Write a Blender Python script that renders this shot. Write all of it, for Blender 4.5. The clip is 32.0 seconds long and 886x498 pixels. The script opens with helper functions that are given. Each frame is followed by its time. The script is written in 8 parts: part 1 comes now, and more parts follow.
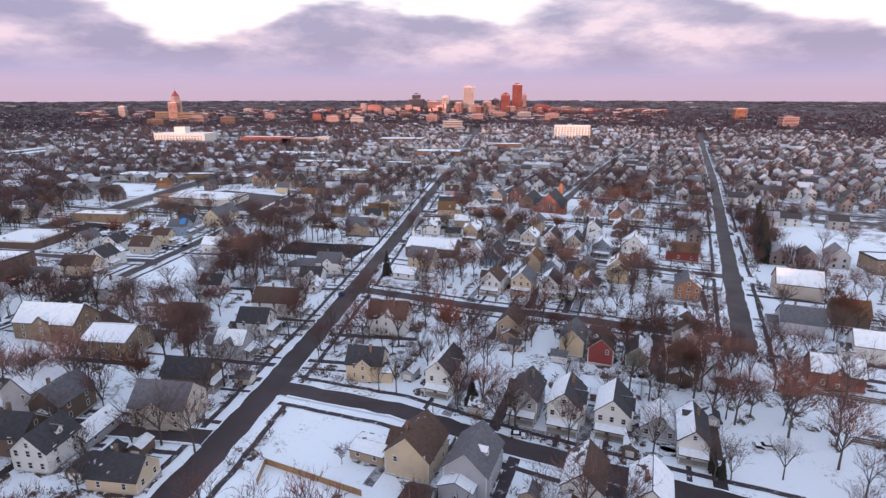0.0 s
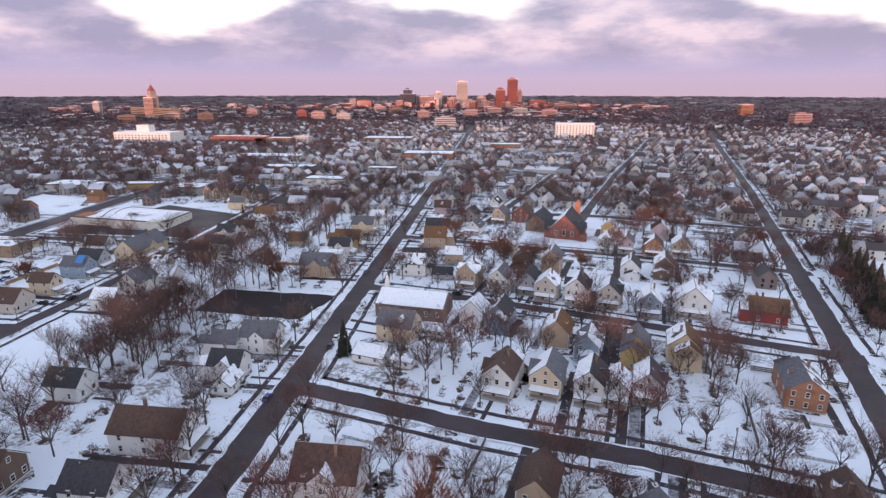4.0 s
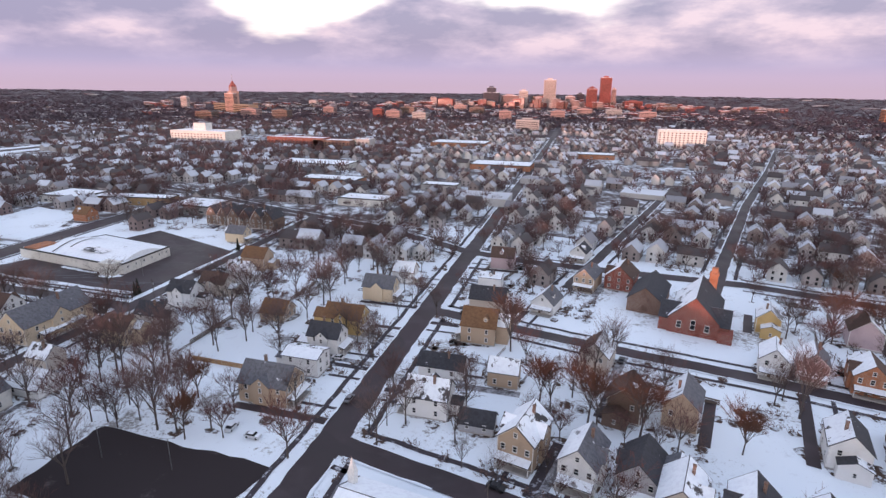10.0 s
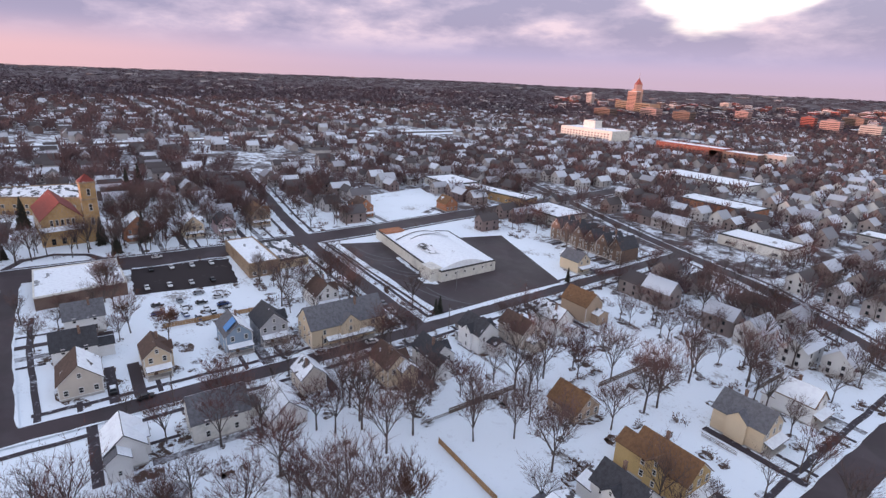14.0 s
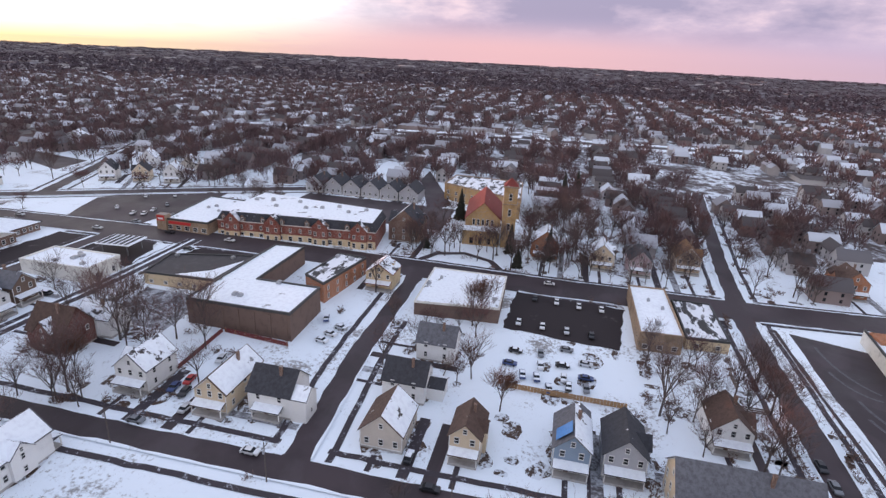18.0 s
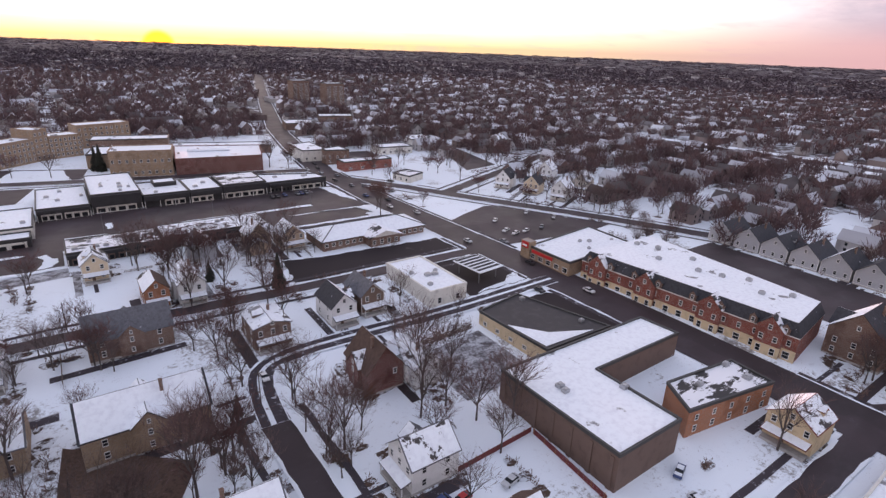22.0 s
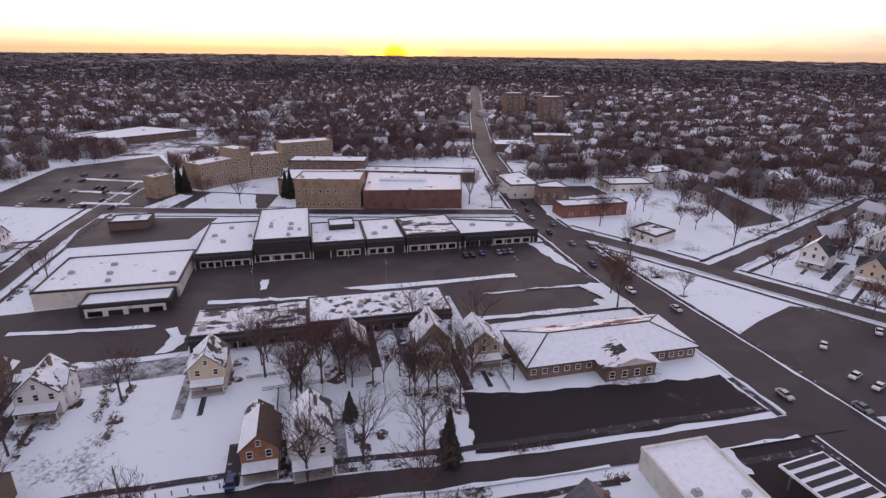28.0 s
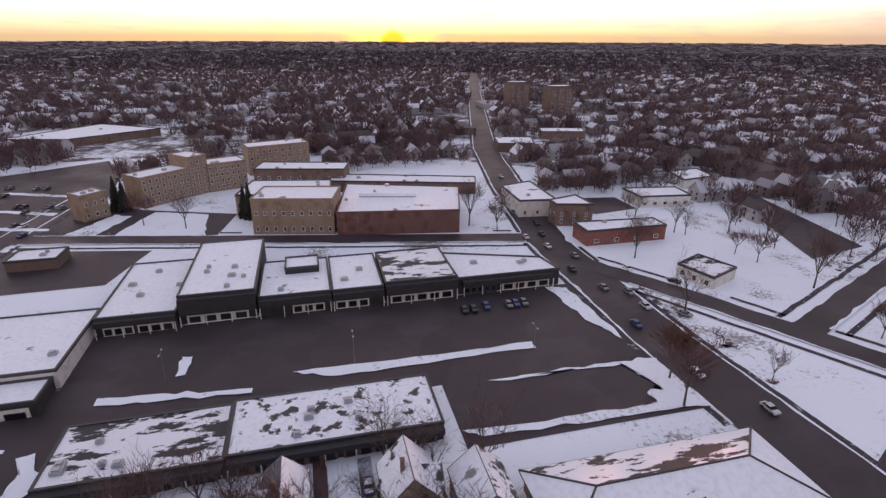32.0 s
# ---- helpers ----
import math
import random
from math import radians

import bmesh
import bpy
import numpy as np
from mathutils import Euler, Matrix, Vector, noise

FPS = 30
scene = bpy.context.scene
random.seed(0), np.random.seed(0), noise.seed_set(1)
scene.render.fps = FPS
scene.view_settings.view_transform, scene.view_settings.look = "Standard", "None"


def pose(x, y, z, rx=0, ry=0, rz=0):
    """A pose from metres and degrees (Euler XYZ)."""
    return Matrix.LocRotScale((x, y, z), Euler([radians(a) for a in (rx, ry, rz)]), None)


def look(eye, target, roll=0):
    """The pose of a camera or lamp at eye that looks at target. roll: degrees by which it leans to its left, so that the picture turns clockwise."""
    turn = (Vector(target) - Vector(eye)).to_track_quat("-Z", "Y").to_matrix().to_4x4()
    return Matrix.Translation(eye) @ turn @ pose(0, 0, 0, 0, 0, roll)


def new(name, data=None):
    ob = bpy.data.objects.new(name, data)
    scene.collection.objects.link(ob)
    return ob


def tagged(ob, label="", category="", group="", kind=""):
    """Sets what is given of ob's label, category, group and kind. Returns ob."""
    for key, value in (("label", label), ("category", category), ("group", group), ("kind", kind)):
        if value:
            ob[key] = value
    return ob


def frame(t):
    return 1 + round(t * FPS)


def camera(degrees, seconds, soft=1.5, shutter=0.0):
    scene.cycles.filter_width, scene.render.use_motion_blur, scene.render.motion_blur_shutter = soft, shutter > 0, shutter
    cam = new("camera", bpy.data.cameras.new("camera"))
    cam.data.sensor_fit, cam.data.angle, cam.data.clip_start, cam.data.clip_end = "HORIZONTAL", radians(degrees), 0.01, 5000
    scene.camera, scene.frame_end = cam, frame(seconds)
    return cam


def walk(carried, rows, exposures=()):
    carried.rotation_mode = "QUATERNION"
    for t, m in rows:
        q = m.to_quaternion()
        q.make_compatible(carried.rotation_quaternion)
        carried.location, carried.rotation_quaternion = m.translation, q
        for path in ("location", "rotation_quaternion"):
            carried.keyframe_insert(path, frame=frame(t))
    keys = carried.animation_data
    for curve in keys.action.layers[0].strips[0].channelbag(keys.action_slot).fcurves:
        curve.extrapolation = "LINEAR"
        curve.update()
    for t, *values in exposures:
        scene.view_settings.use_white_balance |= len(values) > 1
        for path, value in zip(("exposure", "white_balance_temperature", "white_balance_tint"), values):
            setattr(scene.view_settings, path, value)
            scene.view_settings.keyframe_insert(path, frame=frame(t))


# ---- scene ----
cam = camera(78.4, 32.0, soft=1.38)
METRES, EYE, TILT, LEAN, TURN = 591.8, 87.0, -0.4, 1.15, 7.2
ROWS = [
    (0.0, 0.0, 0.0, 0.0, 0.31, -15.47, -1.12),
    (0.5, 0.0004, 0.0197, 0.0002, 0.27, -15.55, -1.1),
    (1.0, 0.0007, 0.0391, 0.0005, 0.14, -15.57, -1.1),
    (1.5, 0.0012, 0.0589, 0.0004, 0.04, -15.59, -1.09),
    (2.0, 0.0017, 0.0787, 0.0005, 0.01, -15.65, -1.12),
    (2.5, 0.0022, 0.0986, 0.0006, -0.09, -15.68, -1.15),
    (3.0, 0.003, 0.1187, 0.0006, -0.25, -15.74, -1.14),
    (3.5, 0.0039, 0.1388, 0.0008, -0.32, -15.86, -1.17),
    (5.5, 0.0116, 0.2166, 0.0017, -0.5, -16.01, -1.13),
    (6.0, 0.0141, 0.2347, 0.0021, -0.53, -16.04, -1.12),
    (6.5, 0.0165, 0.2525, 0.0025, -0.6, -16.07, -1.09),
    (7.0, 0.019, 0.27, 0.0029, -0.49, -16.12, -1.1),
    (7.5, 0.0208, 0.2876, 0.0032, 0.8, -16.15, -1.25),
    (8.0, 0.0231, 0.3055, 0.0032, 4.22, -16.24, -1.51),
    (8.5, 0.0244, 0.3227, 0.0035, 5.76, -16.28, -1.63),
    (9.0, 0.0246, 0.3396, 0.0037, 6.47, -16.34, -1.65),
    (9.5, 0.0241, 0.3563, 0.0038, 6.95, -16.33, -1.71),
    (10.0, 0.0234, 0.372, 0.0041, 8.52, -16.37, -1.77),
    (10.5, 0.0222, 0.389, 0.0043, 11.18, -16.49, -1.98),
    (11.0, 0.0201, 0.4062, 0.0042, 15.65, -16.71, -2.19),
    (11.5, 0.0173, 0.4235, 0.0036, 22.41, -16.98, -2.57),
    (12.0, 0.0135, 0.44, 0.0036, 28.23, -17.29, -2.79),
    (12.5, 0.0081, 0.4567, 0.0033, 33.92, -17.6, -2.94),
    (13.0, 0.0014, 0.4714, 0.0029, 38.92, -17.85, -3.05),
    (13.5, -0.0065, 0.4851, 0.0024, 43.7, -18.08, -3.18),
    (15.5, -0.0479, 0.531, 0.0022, 64.19, -19.22, -3.38),
    (16.0, -0.0603, 0.54, 0.002, 70.33, -19.56, -3.38),
    (16.5, -0.0736, 0.5473, 0.0018, 76.02, -19.88, -3.36),
    (17.0, -0.0867, 0.5533, 0.0014, 82.32, -20.14, -3.23),
    (17.5, -0.1005, 0.5576, 0.0012, 88.35, -20.4, -3.07),
    (18.0, -0.1147, 0.5599, 0.0006, 95.98, -20.76, -2.89),
    (18.5, -0.1289, 0.5613, -0.0, 104.75, -21.07, -2.63),
    (19.0, -0.1424, 0.5602, -0.0005, 108.66, -21.15, -2.42),
    (19.5, -0.1554, 0.5575, -0.0009, 112.32, -21.19, -2.31),
    (20.0, -0.1681, 0.5538, -0.0013, 117.0, -21.28, -2.13),
    (20.5, -0.1805, 0.5485, -0.0019, 121.81, -21.32, -1.91),
    (21.0, -0.1923, 0.5422, -0.0028, 127.67, -21.35, -1.79),
    (21.5, -0.2037, 0.5349, -0.0032, 132.92, -21.43, -1.55),
    (22.0, -0.2143, 0.5263, -0.0039, 137.86, -21.45, -1.4),
    (22.5, -0.2239, 0.5166, -0.0045, 143.16, -21.51, -1.22),
    (23.0, -0.2332, 0.5064, -0.0051, 148.32, -21.5, -0.98),
    (23.5, -0.2409, 0.4957, -0.0054, 150.26, -21.47, -0.86),
    (24.0, -0.2479, 0.4843, -0.0059, 151.4, -21.41, -0.67),
    (24.5, -0.2541, 0.4723, -0.0063, 153.86, -21.36, -0.58),
    (25.0, -0.26, 0.4602, -0.0068, 155.29, -21.28, -0.46),
    (25.5, -0.265, 0.4475, -0.0073, 156.34, -21.21, -0.31),
    (26.0, -0.2698, 0.4346, -0.0077, 157.66, -21.16, -0.18),
    (26.5, -0.2745, 0.422, -0.0081, 158.38, -21.05, -0.04),
    (28.5, -0.2919, 0.3714, -0.0093, 159.19, -20.61, 0.32),
    (29.0, -0.2967, 0.3594, -0.0094, 158.86, -20.44, 0.37),
    (29.5, -0.3012, 0.3482, -0.0098, 158.61, -20.35, 0.45),
    (30.0, -0.3061, 0.3363, -0.0103, 158.53, -20.18, 0.5),
    (30.5, -0.3115, 0.3247, -0.0106, 158.59, -20.02, 0.61),
    (31.0, -0.317, 0.3133, -0.0105, 158.68, -19.91, 0.61),
    (31.5, -0.3222, 0.3024, -0.0119, 158.85, -21.54, 0.68),
    (32.0, -0.3279, 0.2904, -0.0109, 158.98, -22.12, 0.72),
]
EXPOSURES = [(0, 0.0, 6350, 14), (12, 0.0, 6400, 13), (18, 0.04, 6550, 14), (21, -0.06, 6750, 18), (24, -0.24, 7000, 26), (27, -0.38, 7000, 27), (32, -0.56, 7000, 27)]
walk(cam, [(t, pose(0, 0, EYE, TILT, LEAN, TURN) @ pose(METRES * x, METRES * y, METRES * z, 90 + pitch, roll, yaw)) for t, x, y, z, yaw, pitch, roll in ROWS], EXPOSURES)
SUN_YAW, SUN_UP = 171.1, 1.3   # degrees: bearing from +y towards -x, height

# ---------------- world, sun ----------------
world = bpy.data.worlds.new("evening_sky")
scene.world = world
world.use_nodes = True
SUN_DIR = Vector((-math.sin(radians(SUN_YAW)), math.cos(radians(SUN_YAW)), 0))


class Nodes:
    """Short hand for building node trees."""

    def __init__(self, tree):
        self.t = tree
        tree.nodes.clear()

    def add(self, kind, **sets):
        n = self.t.nodes.new(kind)
        for k, v in sets.items():
            if k in ("operation", "blend_type", "data_type", "noise_dimensions", "feature", "sky_type", "sun_disc", "sun_elevation",
                     "sun_rotation", "air_density", "dust_density", "ozone_density", "clamp", "interpolation_type", "wave_type", "bands_direction", "vector_type"):
                if k == "operation":
                    n.operation = v
                elif k == "blend_type":
                    n.blend_type = v
                elif k == "data_type":
                    n.data_type = v
                elif k == "noise_dimensions":
                    n.noise_dimensions = v
                elif k == "feature":
                    n.feature = v
                elif k == "sky_type":
                    n.sky_type = v
                elif k == "sun_disc":
                    n.sun_disc = v
                elif k == "sun_elevation":
                    n.sun_elevation = v
                elif k == "sun_rotation":
                    n.sun_rotation = v
                elif k == "dust_density":
                    n.dust_density = v
                elif k == "air_density":
                    n.air_density = v
                elif k == "wave_type":
                    n.wave_type = v
                elif k == "bands_direction":
                    n.bands_direction = v
                elif k == "interpolation_type":
                    n.interpolation_type = v
                elif k == "clamp":
                    n.clamp = v
            else:
                self.put(n.inputs[k.replace("_", " ")] if not k.startswith("i") or not k[1:].isdigit() else n.inputs[int(k[1:])], v)
        return n

    def put(self, sock, v):
        if isinstance(v, bpy.types.NodeSocket):
            self.t.links.new(v, sock)
        elif isinstance(v, tuple) and len(v) == 3 and sock.type == "RGBA":
            sock.default_value = (*v, 1)
        else:
            sock.default_value = v

    def math(self, op, a, b=0.0, c=0.0):
        n = self.add("ShaderNodeMath", operation=op, i0=a, i1=b)
        self.put(n.inputs[2], c)
        return n.outputs[0]

    def mix(self, f, a, b, blend="MIX"):
        n = self.add("ShaderNodeMixRGB", blend_type=blend, i0=f, i1=a, i2=b)
        return n.outputs[0]

    def ramp(self, f, *stops):
        n = self.t.nodes.new("ShaderNodeValToRGB")
        e = n.color_ramp.elements
        while len(e) > 1:
            e.remove(e[-1])
        for i, (p, col) in enumerate(stops):
            q = e[0] if i == 0 else e.new(p)
            q.position = p
            q.color = (*col, 1) if isinstance(col, tuple) else (col, col, col, 1)
        self.put(n.inputs[0], f)
        return n.outputs[0]

    def span(self, v, a, b, lo=0.0, hi=1.0, smooth=True):
        n = self.add("ShaderNodeMapRange", interpolation_type="SMOOTHSTEP" if smooth else "LINEAR", i0=v, i1=a, i2=b, i3=lo, i4=hi)
        return n.outputs[0]

    def noise(self, vec, scale, detail=4.0, rough=0.55, out=0):
        n = self.add("ShaderNodeTexNoise", Scale=scale, Detail=detail, Roughness=rough)
        if vec is not None:
            self.put(n.inputs["Vector"], vec)
        return n.outputs[out]


def build_sky():
    k = Nodes(world.node_tree)
    geo = k.add("ShaderNodeTexCoord").outputs["Generated"]
    s = k.add("ShaderNodeSeparateXYZ", i0=geo)
    x, y, z = s.outputs
    up = k.math("MAXIMUM", z, 0.0)
    toward = k.math("ADD", k.math("MULTIPLY", x, SUN_DIR.x), k.math("MULTIPLY", y, SUN_DIR.y))
    flat = k.math("SQRT", k.math("ADD", k.math("MULTIPLY", x, x), k.math("MULTIPLY", y, y)))
    cosb = k.math("DIVIDE", toward, k.math("MAXIMUM", flat, 0.001))
    # cloud sheet seen from below: the plane is stretched towards the horizon
    deep = k.math("ADD", up, 0.11)
    c = k.add("ShaderNodeCombineXYZ", i0=k.math("DIVIDE", x, deep), i1=k.math("DIVIDE", y, deep), i2=3.1)
    bank = k.add("ShaderNodeCombineXYZ", i0=k.math("MULTIPLY", x, 2.3), i1=k.math("MULTIPLY", y, 2.3), i2=k.math("MULTIPLY", z, 7.0))
    big = k.noise(bank.outputs[0], 1.0, 5.0, 0.52)
    fine = k.noise(c.outputs[0], 1.5, 5.0, 0.6)
    cl = k.math("ADD", k.math("MULTIPLY", big, 0.90), k.math("MULTIPLY", fine, 0.12))
    # the cloud sheet opens higher up, its far edge is closed
    bearing = k.span(k.math("ARCTAN2", k.math("MULTIPLY", x, -1.0), y), radians(-60), radians(120), 0.0, 1.0, False)
    top = k.ramp(bearing, (0.0, 0.05), (0.14, 0.060), (0.20, 0.095), (0.265, 0.165), (0.305, 0.150), (0.345, 0.118), (0.40, 0.128), (0.455, 0.112), (0.488, 0.080), (0.515, 0.080), (0.55, 0.135), (0.60, 0.175), (0.68, 0.30), (1.0, 0.34))
    rim = k.math("SUBTRACT", k.math("SUBTRACT", up, top), k.math("MULTIPLY", k.math("SUBTRACT", cl, 0.50), 0.30))
    gap = k.span(rim, -0.014, 0.020)
    puff = k.noise(bank.outputs[0], 2.4, 6.0, 0.58)
    shade = k.ramp(puff, (0.36, (1.0, 0.78, 0.88)), (0.46, (0.62, 0.52, 0.70)), (0.58, (0.34, 0.32, 0.52)))
    low = k.ramp(up, (0.0, (0.68, 0.51, 0.64)), (0.018, (0.66, 0.52, 0.69)), (0.038, (0.54, 0.49, 0.72)), (0.09, (0.54, 0.49, 0.72)), (0.16, (0.56, 0.50, 0.68)), (0.6, (0.62, 0.66, 0.84)))
    base = k.mix(k.span(up, 0.02, 0.08), low, k.mix(0.8, low, shade))
    clear = k.ramp(up, (0.0, (0.95, 0.70, 0.68)), (0.10, (1.50, 1.34, 1.26)), (0.2, (1.50, 1.42, 1.42)), (0.5, (0.70, 0.78, 0.98)), (1.0, (0.60, 0.72, 0.95)))
    cold = k.mix(gap, base, clear)
    # the sunset side: thin bright cloud, yellow low down
    hot = k.ramp(up, (0.0, (1.30, 1.05, 0.52)), (0.010, (1.75, 1.58, 0.86)), (0.030, (2.4, 2.25, 1.6)), (0.06, (2.9, 2.85, 2.6)), (0.12, (2.9, 2.85, 2.7)), (0.30, (1.6, 1.5, 1.5)), (0.7, (0.75, 0.80, 0.98)), (1.0, (0.60, 0.72, 0.95)))
    streak = k.span(fine, 0.50, 0.72)
    hot = k.mix(k.math("MULTIPLY", streak, 0.30), hot, (1.0, 0.74, 0.78))
    warm = k.span(cosb, 0.35, 0.97)
    col = k.mix(warm, cold, hot)
    mid = k.span(k.math("ABSOLUTE", k.math("SUBTRACT", cosb, 0.30)), 0.75, 0.0)
    col = k.mix(k.math("MULTIPLY", k.math("MULTIPLY", mid, k.span(up, 0.07, 0.012)), 0.75), col, (1.0, 0.60, 0.60))
    # glow about the half-set sun
    sun3 = k.math("ADD", toward, k.math("MULTIPLY", z, math.sin(radians(-0.8))))
    glow = k.span(sun3, 0.9955, 1.0)
    col = k.mix(1.0, col, k.mix(glow, (0, 0, 0), (1.2, 0.62, 0.0)), "ADD")
    flare = k.span(sun3, 0.99930, 0.99995)
    col = k.mix(1.0, col, k.mix(flare, (0, 0, 0), (2.2, 1.1, 0.0)), "ADD")
    disc = k.span(sun3, 0.99972, 0.99994)
    col = k.mix(disc, col, (2.6, 1.25, 0.10))
    sky = k.add("ShaderNodeTexSky", sky_type="NISHITA", sun_disc=False, sun_elevation=radians(SUN_UP), sun_rotation=radians(-SUN_YAW), dust_density=2.0)
    b1 = k.add("ShaderNodeBackground", Color=sky.outputs[0], Strength=0.08)
    b2 = k.add("ShaderNodeBackground", Color=col, Strength=0.92)
    a = k.add("ShaderNodeAddShader", i0=b1.outputs[0], i1=b2.outputs[0])
    o = k.t.nodes.new("ShaderNodeOutputWorld")
    k.t.links.new(a.outputs[0], o.inputs[0])


build_sky()
sun = new("sun", bpy.data.lights.new("sun", "SUN"))
sun.data.energy, sun.data.angle, sun.data.color = 3.4, radians(0.53), (1.0, 0.46, 0.36)
sun.matrix_world = look((0, 0, 300), Vector((0, 0, 300)) - SUN_DIR * math.cos(radians(SUN_UP)) - Vector((0, 0, math.sin(radians(SUN_UP)))))


# ---------------- materials ----------------
def material(name, build):
    m = bpy.data.materials.new(name)
    m.use_nodes = True
    k = Nodes(m.node_tree)
    where = k.add("ShaderNodeTexCoord").outputs["Object"]
    pos = k.add("ShaderNodeNewGeometry").outputs["Position"]
    rnd = k.add("ShaderNodeObjectInfo").outputs["Random"]
    isl = k.add("ShaderNodeNewGeometry").outputs["Random Per Island"]
    col, rough, metal, bump, dist = build(k, where, pos, rnd, isl)
    p = k.add("ShaderNodeBsdfPrincipled", Base_Color=col, Roughness=rough, Metallic=metal)
    if name in ("glass", "asphalt", "lot_black", "footpath", "soil"):
        p.inputs["Specular IOR Level"].default_value = 0.30 if name == "asphalt" else 0.22
    if bump is not None:
        b = k.add("ShaderNodeBump", Strength=0.6, Distance=dist, Height=bump)
        k.put(p.inputs["Normal"], b.outputs[0])
    o = k.t.nodes.new("ShaderNodeOutputMaterial")
    k.t.links.new(p.outputs[0], o.inputs[0])
    return m


def snow_ground(k, w, p, r, i):
    a = k.noise(p, 0.045, 5.0, 0.6)
    b = k.noise(p, 0.9, 6.0, 0.65)
    f = k.span(k.math("ADD", k.math("MULTIPLY", a, 0.75), k.math("MULTIPLY", b, 0.45)), 0.655, 0.76)
    tramp = k.span(k.noise(p, 0.35, 5.0, 0.7), 0.58, 0.75)
    c = k.mix(k.math("MULTIPLY", tramp, 0.34), (0.84, 0.90, 0.96), (0.48, 0.49, 0.53))
    tuft = k.span(k.noise(p, 1.6, 4.0, 0.75), 0.60, 0.70)
    c = k.mix(k.math("MULTIPLY", k.math("MULTIPLY", tuft, k.span(a, 0.44, 0.60)), 0.7), c, (0.20, 0.16, 0.14))
    return k.mix(k.math("MULTIPLY", f, 0.8), c, (0.14, 0.11, 0.09)), 0.75, 0.0, b, 0.10


def yard_ground(k, w, p, r, i):
    a = k.noise(p, 0.03, 5.0, 0.6)
    b = k.noise(p, 0.16, 6.0, 0.68)
    f = k.span(k.math("ADD", k.math("MULTIPLY", a, 0.6), k.math("MULTIPLY", b, 0.6)), 0.51, 0.66)
    return k.mix(f, (0.76, 0.81, 0.87), (0.085, 0.062, 0.060)), 0.85, 0.0, b, 0.10


def soil(k, w, p, r, i):
    b = k.noise(p, 0.55, 6.0, 0.72)
    c = k.noise(p, 0.12, 3.0, 0.6)
    f = k.span(k.math("ADD", k.math("MULTIPLY", b, 0.8), k.math("MULTIPLY", c, 0.3)), 0.50, 0.58)
    return k.mix(f, (0.72, 0.77, 0.83), k.mix(c, (0.045, 0.036, 0.034), (0.12, 0.075, 0.055))), 0.9, 0.0, b, 0.06


def footpath(k, w, p, r, i):
    b = k.noise(p, 0.5, 6.0, 0.7)
    return k.mix(k.span(b, 0.56, 0.66), (0.060, 0.050, 0.058), (0.50, 0.52, 0.57)), 0.8, 0.0, b, 0.02


def wood_floor(k, w, p, r, i):
    a = k.noise(p, 0.012, 5.0, 0.6)
    b = k.noise(p, 0.05, 5.0, 0.65)
    f = k.span(k.math("ADD", k.math("MULTIPLY", a, 0.6), k.math("MULTIPLY", b, 0.5)), 0.59, 0.72)
    return k.mix(f, (0.070, 0.052, 0.060), (0.40, 0.41, 0.46)), 0.9, 0.0, b, 0.10


def snow_roof(k, w, p, r, i):
    a = k.noise(p, 0.13, 6.0, 0.6)
    f = k.span(k.math("ADD", a, k.math("MULTIPLY", r, 0.12)), 0.73, 0.77)
    d = k.noise(p, 0.8, 4.0, 0.6)
    c = k.mix(k.span(d, 0.4, 0.75), (0.87, 0.91, 0.96), (0.76, 0.79, 0.85))
    return k.mix(k.math("MULTIPLY", f, 0.8), c, (0.10, 0.09, 0.09)), 0.7, 0.0, d, 0.05


def snow_thin(k, w, p, r, i):
    q = k.add("ShaderNodeVectorMath", operation="MULTIPLY", i0=p, i1=(0.4, 1.0, 1.0)).outputs[0]
    a = k.noise(q, 0.24, 7.0, 0.66)
    f = k.span(a, 0.515, 0.545)
    return k.mix(f, (0.82, 0.83, 0.87), (0.035, 0.033, 0.035)), 0.7, 0.0, a, 0.05


def snow_patchy(k, w, p, r, i):
    a = k.noise(p, 0.28, 6.0, 0.66)
    f = k.span(k.math("ADD", a, k.math("MULTIPLY", r, 0.10)), 0.60, 0.64)
    d = k.noise(p, 0.8, 4.0, 0.6)
    c = k.mix(k.span(d, 0.4, 0.75), (0.87, 0.91, 0.96), (0.76, 0.79, 0.85))
    return k.mix(f, c, (0.06, 0.052, 0.052)), 0.75, 0.0, a, 0.05


def asphalt(k, w, p, r, i):
    a = k.noise(p, 0.06, 5.0, 0.6)
    b = k.noise(p, 2.2, 5.0, 0.7)
    c = k.mix(k.span(a, 0.35, 0.65), (0.042, 0.030, 0.034), (0.066, 0.048, 0.054))
    s = k.span(k.math("ADD", k.math("MULTIPLY", k.noise(p, 0.22, 6.0, 0.7), 0.7), k.math("MULTIPLY", b, 0.3)), 0.60, 0.72)
    q = k.add("ShaderNodeVectorMath", operation="MULTIPLY", i0=p, i1=(0.5, 0.8, 1.0)).outputs[0]
    c = k.mix(k.math("MULTIPLY", k.span(k.noise(q, 0.09, 6.0, 0.62), 0.48, 0.62), 0.28), c, (0.105, 0.088, 0.096))
    patches = k.span(k.noise(p, 0.035, 2.0, 0.4), 0.52, 0.54)
    c = k.mix(k.math("MULTIPLY", patches, 0.35), c, (0.030, 0.024, 0.026))
    return k.mix(k.math("MULTIPLY", s, 0.22), c, (0.26, 0.26, 0.29)), k.span(a, 0.3, 0.7, 0.5, 0.72), 0.0, b, 0.01


